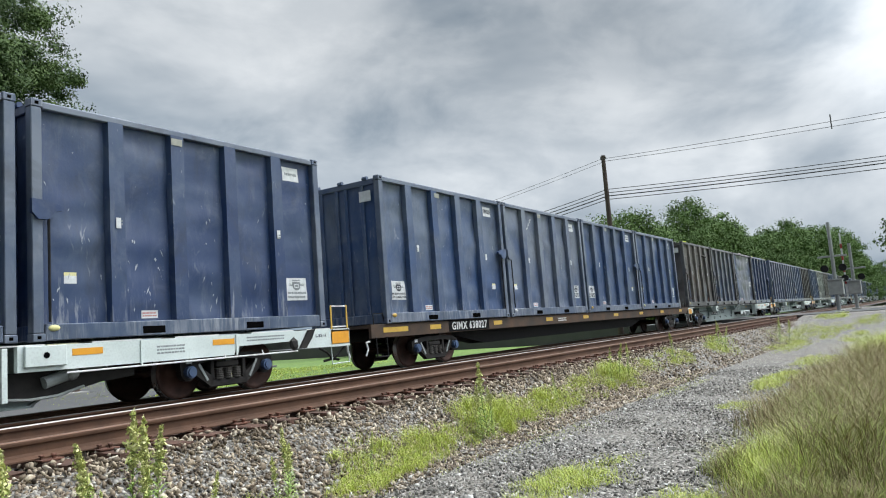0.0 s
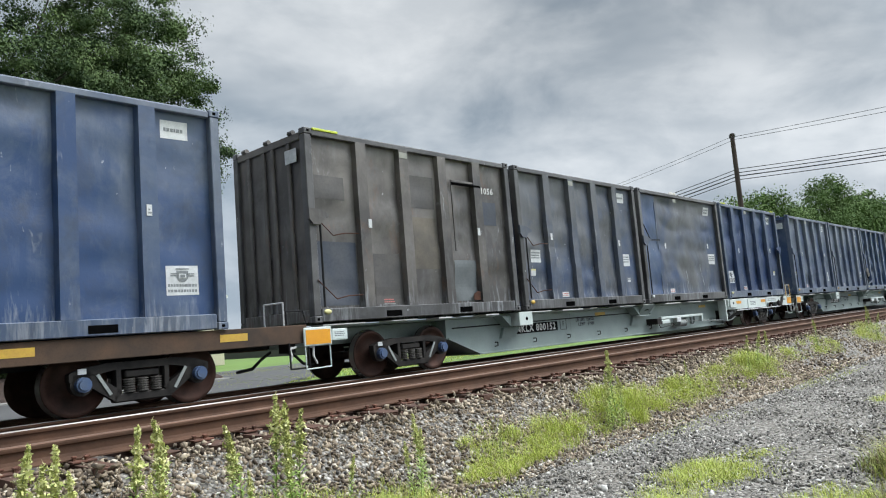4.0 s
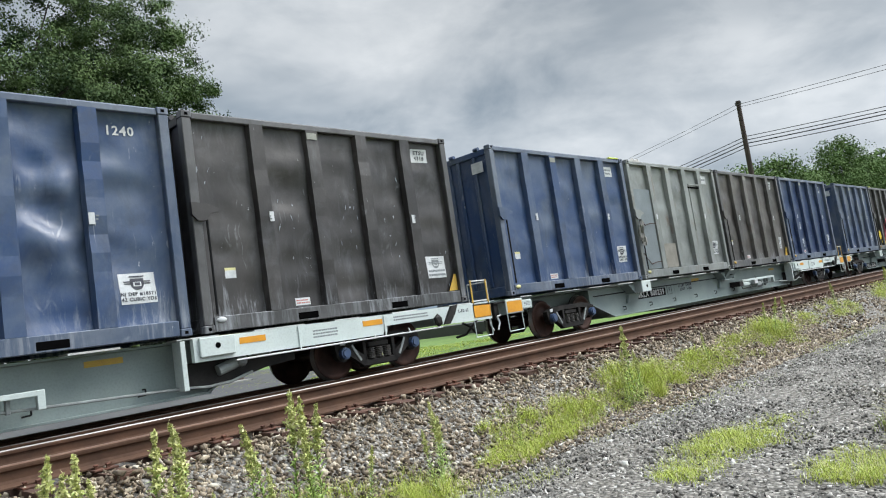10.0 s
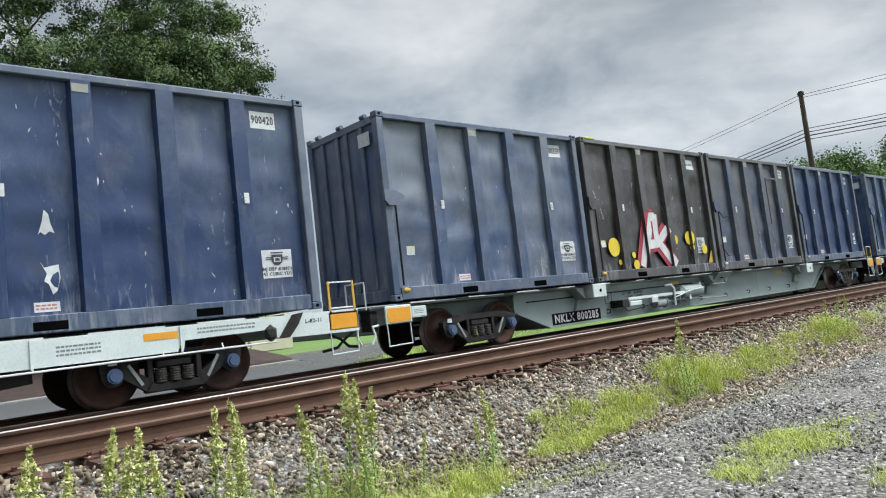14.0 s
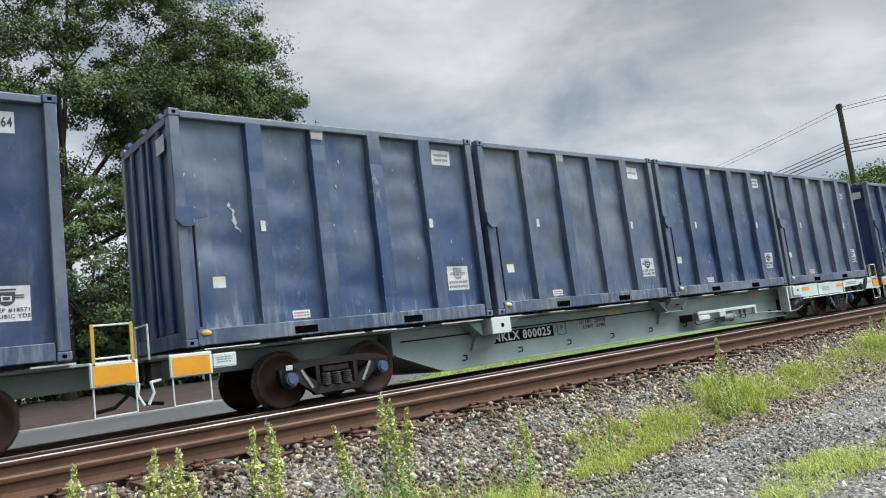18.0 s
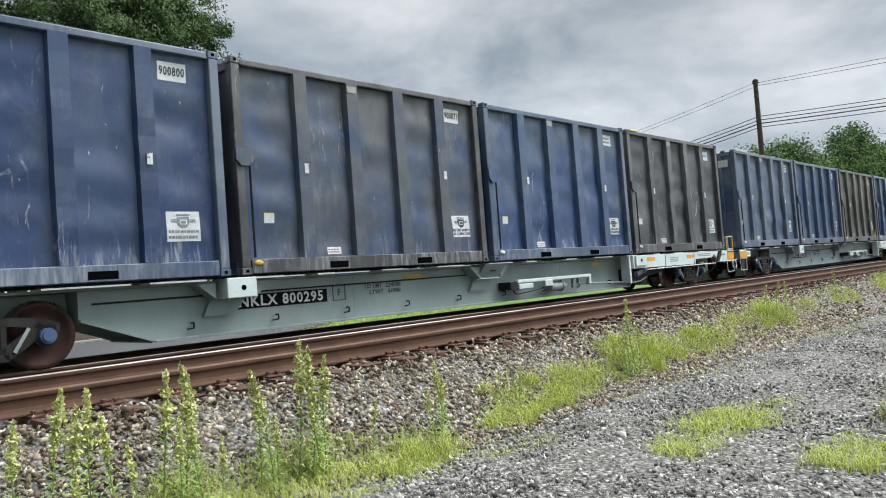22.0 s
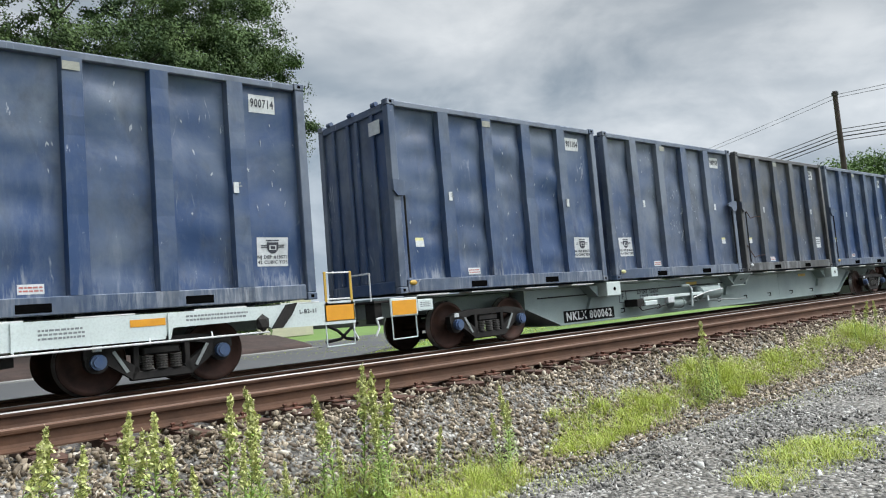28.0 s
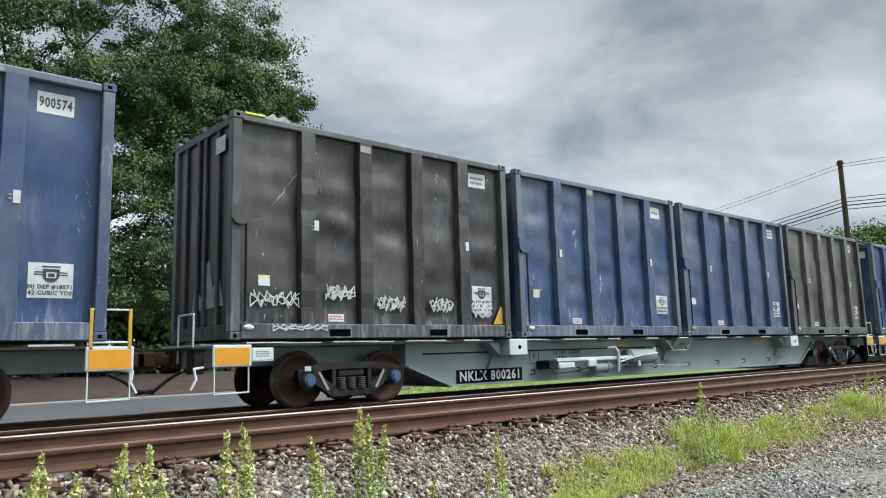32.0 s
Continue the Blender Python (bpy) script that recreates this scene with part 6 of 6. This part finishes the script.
for cx, cy, rx, ry, n, h0, h1 in (
        (5.95, 5.06, 0.75, 0.36, 1800, 0.05, 0.24), (6.99, 5.16, 1, 0.42, 2600, 0.05, 0.3), (8.13, 5.20, 0.5, 0.25, 600, 0.05, 0.24), (9.18, 5.30, 0.8, 0.36, 1900, 0.08, 0.42),
        (10.60, 5.32, 1.4, 0.36, 2800, 0.05, 0.28), (12.50, 5.34, 1.5, 0.36, 2500, 0.05, 0.28), (14.78, 5.40, 1.3, 0.38, 2000, 0.1, 0.48), (17.06, 5.45, 1.4, 0.3, 700, 0.05, 0.25), (19.54, 5.55, 1.6, 0.4, 1000, 0.08, 0.3), (24.87, 5.60, 2, 0.5, 1000, 0.1, 0.5), (36.00, 4.60, 6, 1, 2600, 0.1, 0.4),
        (30.00, 4.40, 4, 0.7, 1500, 0.08, 0.3), (6.65, 3.05, 0.75, 0.5, 1500, 0.04, 0.22), (5.70, 3.05, 0.6, 0.45, 700, 0.04, 0.18), (7.60, 3.10, 0.9, 0.45, 500, 0.03, 0.13), (16.80, 2.55, 2, 0.55, 3000, 0.08, 0.32), (12.60, 2.60, 0.8, 0.35, 450, 0.04, 0.17), (22.00, 2.50, 2.5, 0.7, 1300, 0.06, 0.3),
        (6.20, 1.72, 0.7, 0.4, 1100, 0.05, 0.22), (4.47, 4.82, 0.42, 0.34, 800, 0.08, 0.34), (3.86, 4.90, 0.9, 0.4, 1300, 0.04, 0.22), (2.83, 4.90, 1.1, 0.45, 1700, 0.06, 0.34), (1.70, 4.85, 1, 0.45, 1800, 0.06, 0.38), (0.57, 4.90, 0.9, 0.45, 1200, 0.06, 0.38), (3.38, 4.55, 1.2, 0.35, 900, 0.03, 0.17), (4.87, 4.40, 1.1, 0.45, 420, 0.03, 0.12),
        (38.0, 3.6, 4, 0.9, 1800, 0.08, 0.34), (46.0, 4.2, 3, 0.9, 1800, 0.1, 0.4), (42.0, 2.2, 3.5, 0.8, 1500, 0.08, 0.32), (34.0, 2.4, 3, 0.6, 1000, 0.06, 0.3), (9.39, 4.60, 3, 0.5, 450, 0.03, 0.1), (15.96, 4.60, 4, 0.5, 600, 0.04, 0.12)):
    grass(cx, cy, rx, ry, int(n * 1.7), h0 * 0.8, h1 * 0.68)
# the overgrown bank beside the camera
for cx, cy, rx, ry, n, h0, h1, m, label in (
        (6.5, 0.75, 0.9, 0.75, 3600, 0.12, 0.40, LEAF_MIXED, "lush green grass on the bank"), (7.9, 1.25, 1.2, 0.65, 3000, 0.12, 0.5, LEAF_MIXED, "lush green grass on the bank"), (8.0, 0.5, 1.5, 0.7, 3200, 0.3, 0.95, LEAF_MIXED, "tall dry brown grass on the bank"), (11.0, 1.3, 2.0, 0.7, 3600, 0.2, 0.8, LEAF_DRY, "tall dry brown grass on the bank"), (15.5, 1.4, 3.0, 0.8, 3600, 0.2, 0.75, LEAF_DRY, "tall dry brown grass on the bank"),
        (7.6, 1.15, 1.3, 0.45, 2600, 0.15, 0.50, LEAF_LIGHT, "lush green grass on the bank"), (10.5, 0.95, 2.0, 0.6, 3000, 0.2, 0.75, LEAF_MIXED, "lush green grass on the bank"), (9.5, 0.3, 2.2, 0.6, 2600, 0.3, 1.0, LEAF_DRY, "tall dry brown grass on the bank"),
        (13.5, 0.8, 2.6, 0.7, 3200, 0.3, 1.0, LEAF_DRY, "tall dry brown grass on the bank"), (18, 0.8, 3.5, 0.9, 2600, 0.3, 1.0, LEAF_DRY, "tall dry brown grass on the bank"), (25, 0.8, 5, 1.0, 2200, 0.3, 0.9, LEAF_LIGHT, "green grass on the bank"), (12, -0.6, 5, 0.7, 2600, 0.5, 1.15, LEAF_DRY, "tall dry brown grass on the bank")):
    grass(cx, cy, rx, ry, int(n * 1.5), h0 * 0.9, h1 * 1.05, m, label, 0.0052, 0.85, 24)
grass(22, 30, 14, 9, 9000, 0.05, 0.12, LEAF_LIGHT, "mown green lawn behind the tracks", 0.03, 0.4)


def weed_parts(seed, h):
    rg = np.random.default_rng(seed)
    bm = bmesh.new()
    pts = [Vector((0.06 * h * math.sin(seed + 2.2 * f) * f, 0.05 * h * math.cos(seed * 2 + 1.7 * f) * f, h * f)) for f in np.linspace(0, 1, 6)]
    for a, b in zip(pts[:-1], pts[1:]):
        tube(bm, a, b, 0.005, 5, 0.004)
    stem = mesh_of("stem", bm, STEM)

    def at(f):
        k = min(int(f * 5), 4)
        return pts[k].lerp(pts[k + 1], f * 5 - k)
    lv, lf, sv, sf = [], [], [], []
    for i in range(60):
        f = 0.04 + 0.74 * i / 60
        p, a = np.array(at(f)), i * 2.4 + rg.random()
        ln = (0.15 - 0.10 * f) * (0.7 + 0.6 * rg.random()) * h
        d = np.array((math.cos(a), math.sin(a), 0.75))
        e = np.array((math.cos(a), math.sin(a), -0.15))
        s = np.array((-math.sin(a), math.cos(a), 0)) * 0.011
        m, t = p + d * ln * 0.5, p + d * ln * 0.5 + e * ln * 0.5
        b = len(lv)
        lv += [p - s * 0.4, p + s * 0.4, m + s, m - s, t]
        lf += [(b, b + 1, b + 2, b + 3), (b + 3, b + 2, b + 4, b + 4)]
    lf = [q if q[2] != q[3] else q[:3] for q in lf]
    for i in range(560):
        f = 0.66 + 0.36 * rg.random()
        p = np.array(at(min(f, 0.999))) + np.array((0, 0, max(0, f - 0.98)))
        a = rg.random() * 6.28
        r = 0.058 * h * (0.55 + 0.45 * math.sin(f * 60 + seed)) * min(1.0, (1.05 - f) / 0.2) * (0.15 + rg.random()) + 0.004
        c = p + np.array((math.cos(a) * r, math.sin(a) * r, 0.012 * rg.normal()))
        u, w = rg.normal(size=3) * 0.0085, rg.normal(size=3) * 0.0085
        b = len(sv)
        sv += [c - u, c - w, c + u, c + w]
        sf.append((b, b + 1, b + 2, b + 3))
    return stem, raw_mesh("leaves", [tuple(v) for v in lv], lf, LEAF_WEED), raw_mesh("flower_spike", [tuple(v) for v in sv], sf, SPIKE)


WEEDS = [weed_parts(k, 1.0) for k in range(6)]


def weed(x, y, h, k, turn):
    m = Matrix.Translation((x, y, ground_height(x, y) - 0.01)) @ Matrix.Rotation(turn, 4, "Z") @ Matrix.Rotation(0.16 * math.sin(x * 37), 4, "X") @ Matrix.Scale(h, 4)
    t = thing("flowering_weed", "tall green weed with yellow-green flower spike in ballast", "weed", "weeds beside the track", m)
    for name, me in zip(("stem", "leaves", "flower_spike"), WEEDS[k % len(WEEDS)]):
        part(name, me, STEM, t)


rnd = random.Random(8)
for x, y, h in ((1.42, 4.93, 0.98), (1.54, 4.88, 0.88), (1.69, 5.0, 0.93), (1.82, 4.9, 0.80), (2.12, 4.95, 0.98), (2.20, 4.80, 0.70), (2.29, 4.95, 0.95), (2.41, 4.98, 1.0), (2.36, 4.80, 0.72), (2.88, 4.95, 0.84), (2.99, 4.95, 0.90), (2.93, 4.78, 0.6), (3.21, 4.95, 1.06), (3.29, 4.88, 0.88), (3.42, 4.95, 1.0), (3.47, 4.93, 0.94), (3.38, 4.86, 0.72), (4.85, 4.93, 0.72), (4.74, 4.86, 0.63), (4.95, 4.93, 0.58), (4.60, 4.78, 0.55), (8.62, 5.0, 1.0), (8.50, 5.03, 0.70), (8.76, 5.03, 0.66), (8.38, 5.0, 0.52), (8.92, 5.1, 0.5),
                (1.24, 4.88, 0.83), (1.11, 4.98, 0.95), (0.88, 4.93, 0.91), (0.65, 4.98, 0.86), (1.84, 4.68, 0.66), (2.38, 4.63, 0.6), (1.46, 4.53, 0.62), (0.37, 4.78, 0.91), (14.08, 5.28, 0.71), (14.65, 5.33, 0.75), (15.20, 5.33, 0.71), (19.13, 5.48, 0.70), (24.15, 5.48, 0.79), (25.11, 5.58, 0.78), (24.58, 5.38, 0.70), (31.25, 4.78, 1.05), (32.06, 4.58, 0.96), (11.49, 5.28, 0.48), (6.09, 4.98, 0.49), (3.96, 4.93, 0.5)):
    weed(x, y, h, rnd.randrange(6), rnd.uniform(0, 6.28))


def tree(name, base, height, blobs, material, label, seed, clumps, leaves, leaf, spread, trunk=0.3, group="", gaps=None):
    """Trunk, limbs to each part of the crown, and many small leaves in uneven clumps."""
    rg = np.random.default_rng(seed)
    t = thing(name, label, "tree", group, pose(*base))
    bm = bmesh.new()
    top = Vector((0, 0, height * 0.62))
    knots = [Vector((0.25 * math.sin(seed + k), 0.25 * math.cos(seed * 2 + k), height * 0.62 * k / 4)) for k in range(5)]
    for k, (a, b) in enumerate(zip(knots[:-1], knots[1:])):
        tube(bm, a, b, trunk * (1 - 0.17 * k), 9, trunk * (1 - 0.17 * (k + 1)))
    part("trunk", bm, BARK, t)
    for (bx, by, bz), (rx, ry, rz) in blobs:
        bm = bmesh.new()
        a = knots[1].lerp(knots[4], max(0.0, min(1.0, (bz / height - 0.25))))
        mid = a.lerp(Vector((bx, by, bz)), 0.55) + Vector((0, 0, -0.04 * height))
        tube(bm, a, mid, trunk * 0.42, 6, trunk * 0.26)
        tube(bm, mid, (bx, by, bz + rz * 0.4), trunk * 0.26, 6, trunk * 0.08)
        for q in range(3):
            e = Vector((bx + rx * rg.uniform(-0.8, 0.8), by + ry * rg.uniform(-0.8, 0.8), bz + rz * rg.uniform(-0.2, 0.8)))
            tube(bm, mid, e, trunk * 0.16, 5, trunk * 0.04)
        part("limb", bm, BARK, t)
    vol = np.array([r[0] * r[1] + r[0] * r[2] + r[1] * r[2] for _, r in blobs])
    pick = rg.choice(len(blobs), clumps, p=vol / vol.sum())
    c = np.array([b[0] for b in blobs])[pick]
    r = np.array([b[1] for b in blobs])[pick]
    d = rg.normal(size=(clumps, 3))
    d /= np.linalg.norm(d, axis=1)[:, None]
    centre = c + d * r * (0.55 + 0.5 * rg.random(clumps) ** 0.6)[:, None]
    if gaps is not None:
        # clumps are missing where the sky shows through
        keep = np.array([noise.noise((q[0] * 0.85 + seed, q[1] * 0.3, q[2] * 0.85)) > gaps(q) for q in centre])
        centre, d = centre[keep], d[keep]
        clumps = len(centre)
    n = clumps * leaves
    size = spread * (0.5 + 0.9 * rg.random(clumps))
    p = np.repeat(centre, leaves, 0) + np.clip(rg.normal(size=(n, 3)), -1.5, 1.5) * np.repeat(size, leaves)[:, None] * np.array((1, 1, 0.6))
    p[:, 2] = np.maximum(p[:, 2], 0.25)
    quad = np.array([(-0.5, 0, 0), (0, -0.32, 0.06), (0.5, 0, 0), (0, 0.32, 0.06)])
    # leaves lie roughly along the outside of their clump
    face = rg.normal(size=(n, 3)) * 0.65 + (p - np.repeat(centre, leaves, 0)) / np.repeat(size, leaves)[:, None] * 0.5 + np.repeat(d, leaves, 0) * 0.6 + np.array((0, 0, 0.4))
    face /= np.linalg.norm(face, axis=1)[:, None]
    along = np.cross(face, rg.normal(size=(n, 3)))
    along /= np.linalg.norm(along, axis=1)[:, None]
    basis = np.stack([along, np.cross(face, along), face], 2)
    v = np.einsum("nij,kj->nki", basis, quad) * (leaf * (0.6 + 0.8 * rg.random(n)))[:, None, None] + p[:, None, :]
    f = np.arange(n * 4).reshape(-1, 4)
    part("crown", fast_mesh("crown", v.reshape(-1, 3), f, material), material, t)
    return t


tree("oak_tree", (8.0, 37.0, -0.6), 25, [((-5.2, 0, 9), (3.6, 2.6, 4.0)), ((5.5, 0, 9), (5.5, 4, 4.8)), ((0, -1, 13), (6.5, 2.6, 5)), ((8.2, 0, 13.3), (6.0, 4, 4.7)), ((-4.6, 0, 14.5), (3.8, 2.6, 4.2)), ((4.9, 0, 18), (6.5, 4, 5.4)), ((1, 0, 22.5), (7, 3, 4.6)), ((9.0, 1, 17.5), (4.4, 4, 4.0)), ((1, -2, 6.5), (6, 3, 3.4)), ((-4, 0, 20), (3.6, 2.6, 3.4))],
     LEAF_TREE, "large dark green leafy oak behind the tracks", 11, 1900, 250, 0.135, 0.40, 0.34, gaps=lambda q: -0.38 if q[0] > 4.5 else -0.09)
for i, (x, y, h, w) in enumerate(((-4, 41, 7, 4.5), (3, 42, 8, 5), (11, 42, 7.5, 5), (18, 43, 6, 4.0), (-12, 42, 6, 5), (-24, 44, 6, 6))):
    tree("leafy_shrub", (x, y, -0.6), h, [((0, 0, h * 0.35), (w, 3, h * 0.33)), ((w * 0.3, 0, h * 0.65), (w * 0.7, 2.5, h * 0.3)), ((-w * 0.4, 0, h * 0.6), (w * 0.6, 2.5, h * 0.28))], LEAF_TREE, "dark green leafy shrub in the mulch bed", 30 + i, 330, 40, 0.34, 0.55, 0.14, "shrubs behind the tracks")
for i, (x, y, h, w) in enumerate(((70, 27, 11.5, 5), (79, 26, 13.0, 5), (90, 27, 12.6, 5.5), (103, 26, 17.2, 6.0), (116, 25, 16.0, 6), (128, 25, 15.0, 6), (140, 22, 15.0, 6), (156, 20, 17.5, 7), (172, 17, 18.5, 7), (192, 16, 18.5, 8), (214, 15, 18.0, 8), (245, 15, 14, 8), (290, 17, 14, 10), (60, 34, 9.5, 5), (52, 38, 9.0, 5), (98, 32, 13, 6), (122, 33, 14, 7), (340, 10, 16, 12), (400, -4, 18, 14))):
    rr = random.Random(i)
    tree("roadside_tree", (x, y, -0.6), h, [((0, 0, h * 0.45), (w, w * 0.8, h * 0.30)), ((w * 0.35, 0, h * 0.70), (w * 0.7, w * 0.6, h * 0.26)), ((-w * 0.4, 0.5, h * 0.64), (w * 0.65, w * 0.6, h * 0.26)), ((rr.uniform(-1, 1), 0, h * 0.86), (w * 0.45, w * 0.4, h * 0.14)), ((0, -1, h * 0.2), (w * 0.9, w * 0.7, h * 0.2))],
         LEAF_FAR, "green leafy tree beyond the level crossing", 60 + i, 340, 105, 0.34 if x > 110 else 0.25, 0.72, 0.25, "trees along the railway")
tree("roadside_tree", (62, -3.5, -0.7), 11, [((0, 0, 6.0), (4.5, 4, 2.5)), ((0, 2.8, 6.2), (2.5, 2.4, 1.4)), ((0, 0, 9), (3, 3, 2))], LEAF_FAR, "green leafy tree on the near side of the crossing", 99, 260, 90, 0.25, 0.6, 0.25, "trees along the railway")


# ---- the house behind the lot ----
SIDING = worn("cream_siding", (0.62, 0.58, 0.44), (0.54, 0.51, 0.40), 0.8, 0.6, 0, 0.1, 20)
SHINGLE = worn("grey_roof_shingles", (0.13, 0.125, 0.12), (0.19, 0.185, 0.18), 2, 0.85, 0, 0.4, 25)


def house(x0, x1, y0, y1, eave, ridge):
    t = thing("house", "cream house with white trim behind the asphalt lot", "house", "", pose(0, 0, -0.7))
    mid = (x0 + x1) / 2
    part("wall", prism(bmesh.new(), [(x0, 0), (x1, 0), (x1, eave), (mid, ridge), (x0, eave)], y0, y1), SIDING, t)
    for k in range(int(eave / 0.2)):
        part("siding_board", box(bmesh.new(), x0, x1, y0 - 0.025, y0 - 0.003, k * 0.2 + 0.01, k * 0.2 + 0.19), SIDING, t)
    for a in (x0, x1):
        s = 0.35 * (1 if a > mid else -1)
        part("roof", beam(bmesh.new(), (mid, ridge + 0.1), (a + s, eave - 0.05), 0.16, y0 - 0.4, y1 + 0.4), SHINGLE, t)
        part("fascia", beam(bmesh.new(), (mid, ridge + 0.05), (a + s, eave - 0.1), 0.24, y0 - 0.46, y0 - 0.41), WHITE_PAINT, t)


house(25.5, 33.6, 58, 68, 6.0, 8.2)


# ---- poles, wires, crossing ----
POLE_WOOD = worn("dark_pole_wood", (0.085, 0.06, 0.05), (0.055, 0.042, 0.036), 1.5, 0.85, 0, 0.5, 12)
GALV = worn("galvanised_steel", (0.42, 0.43, 0.43), (0.32, 0.33, 0.33), 3, 0.5, 0.5, 0.1)
CABLE = worn("black_cable", (0.03, 0.03, 0.033), (0.05, 0.05, 0.05), 3, 0.6)


def utility_pole(x, y, h, label):
    t = thing("utility_pole", label, "utility pole", "", pose(x, y, -0.7))
    part("pole", tube(bmesh.new(), (0, 0, 0), (0, 0, h), 0.19, 12, 0.13), POLE_WOOD, t)
    for yy in (-0.16, 0.16):
        bm = bmesh.new()
        tube(bm, (0, yy, h - 0.25), (0, yy, h - 0.05), 0.05, 8, 0.035)
        part("insulator", bm, GALV, t)
    for z in (h - 1.95, h - 2.25, h - 2.6):
        part("bracket", box(bmesh.new(), -0.1, 0.22, -0.05, 0.05, z - 0.04, z + 0.04, 0.01), GALV, t)
    return t


utility_pole(44.1, 15.9, 11.95, "tall dark wooden utility pole behind the train")
utility_pole(49.5, -24.0, 11.8, "tall dark wooden utility pole on the near side")
utility_pole(58.0, 52.0, 11.0, "distant dark wooden utility pole")


def wire(a, b, sag, r, label):
    n = 24
    a, b = Vector(a), Vector(b)
    pts = [a.lerp(b, k / n) - Vector((0, 0, sag * 4 * (k / n) * (1 - k / n))) for k in range(n + 1)]
    side = (b - a).cross(Vector((0, 0, 1))).normalized()
    verts = [tuple(p + side * (r * math.cos(k * math.pi / 3)) + Vector((0, 0, r * math.sin(k * math.pi / 3)))) for p in pts for k in range(6)]
    faces = [(i * 6 + k, i * 6 + (k + 1) % 6, (i + 1) * 6 + (k + 1) % 6, (i + 1) * 6 + k) for i in range(n) for k in range(6)]
    ob = new("overhead_wire", raw_mesh("overhead_wire", verts, faces, CABLE))
    return tagged(ob, label, "wire", "overhead wires")


for dy, z0, z1, z2, sag, r in ((-0.4, 10.95, 11.6, 10.3, 0.35, 0.014), (0.4, 10.95, 11.6, 10.3, 0.5, 0.014)):
    wire((44.1 + dy, 15.9, z0), (49.5 + dy, -24, z1), sag, r, "thin black overhead power wire between poles")
    wire((44.1 + dy, 15.9, z0), (58.0 + dy, 52, z2), 0.5, r * 0.8, "thin black overhead power wire between poles")
for k, (z0, z1, z2, r) in enumerate(((9.05, 8.85, 8.15, 0.022), (8.83, 8.62, 7.92, 0.026), (8.62, 8.52, 7.7, 0.034), (8.40, 8.12, 7.5, 0.024))):
    wire((44.25, 15.9, z0), (49.6, -24, z1), 0.45, r, "thick black overhead cable between poles")
    wire((44.25, 15.9, z0), (58.1, 52, z2), 0.5, r, "thick black overhead cable between poles")
bm = bmesh.new()
box(bm, 46.2, 46.3, 3.0, 3.06, 10.6, 11.45, 0.01)
tagged(new("wire_spacer", mesh_of("wire_spacer", bm, CABLE)), "small black spacer hanging on the overhead wires", "wire spacer")

STRIPE_RED = worn("red_gate_stripe", (0.45, 0.04, 0.04), (0.35, 0.05, 0.05), 4, 0.5)


def signal_mast(x, y, h, cabinet, gate):
    t = thing("crossing_signal", "grey level crossing signal mast with raised gate", "crossing signal", "crossing signals", pose(x, y, -0.1))
    part("mast", tube(bmesh.new(), (0, 0, 0), (0, 0, h), 0.13, 12, 0.11), GALV, t)
    if cabinet:
        part("cabinet", box(bmesh.new(), -0.35, 0.35, -0.45, 0.45, 1.35, 2.35, 0.03), GALV, t)
        part("cabinet_roof", box(bmesh.new(), -0.40, 0.40, -0.5, 0.5, 2.35, 2.42, 0.01), GALV, t)
    part("base", box(bmesh.new(), -0.35, 0.35, -0.35, 0.35, 0.0, 0.3, 0.03), CONCRETE, t)
    part("crossarm", box(bmesh.new(), -0.06, 0.06, -0.9, 0.9, h * 0.62, h * 0.62 + 0.12, 0.01), GALV, t)
    for s in (-1, 1):
        bm = bmesh.new()
        tube(bm, (-0.16, s * 0.55, h * 0.5), (0.1, s * 0.55, h * 0.5), 0.25, 16)
        part("signal_lamp", bm, BLACK, t)
    if gate:
        g = part("gate_arm", box(bmesh.new(), 0.2, 0.26, 0.5, 0.62, 1.2, h + 0.9, 0.01), WHITE_PAINT, t)
        for k in range(4):
            z = 2.2 + k * (h - 1.6) / 4
            part("gate_stripe", box(bmesh.new(), 0.19, 0.27, 0.49, 0.63, z, z + 0.35), STRIPE_RED, g)


signal_mast(56.0, 4.75, 6.35, True, False)
signal_mast(64.0, 4.2, 5.3, True, True)
signal_mast(60.5, 14.8, 4.6, False, True)


# ---- motions ----
def motions():
    steps = [t for t in range(0, 33)]
    for ob, x, y, z in MOVING:
        walk(ob, [(t, pose(x - train_way(t), y, z)) for t in steps])
    for ax, ax_x, car_x in TURNING:
        rows, last = [], None
        for k in range(0, 481):
            t = k / 15
            if -14 < car_x + ax_x - train_way(t) < 46:
                rows.append((t, pose(ax_x, 1.22, WB_R, 0, -math.degrees(train_way(t) / WB_R) % 360, 0)))
        still = pose(ax_x, 1.22, WB_R)
        if not rows:
            rows = [(0, still), (32, still)]
        if rows[0][0] > 0:
            rows.insert(0, (0, rows[0][1]))
        if rows[-1][0] < 32:
            rows.append((32, rows[-1][1]))
        walk(ax, rows)


motions()
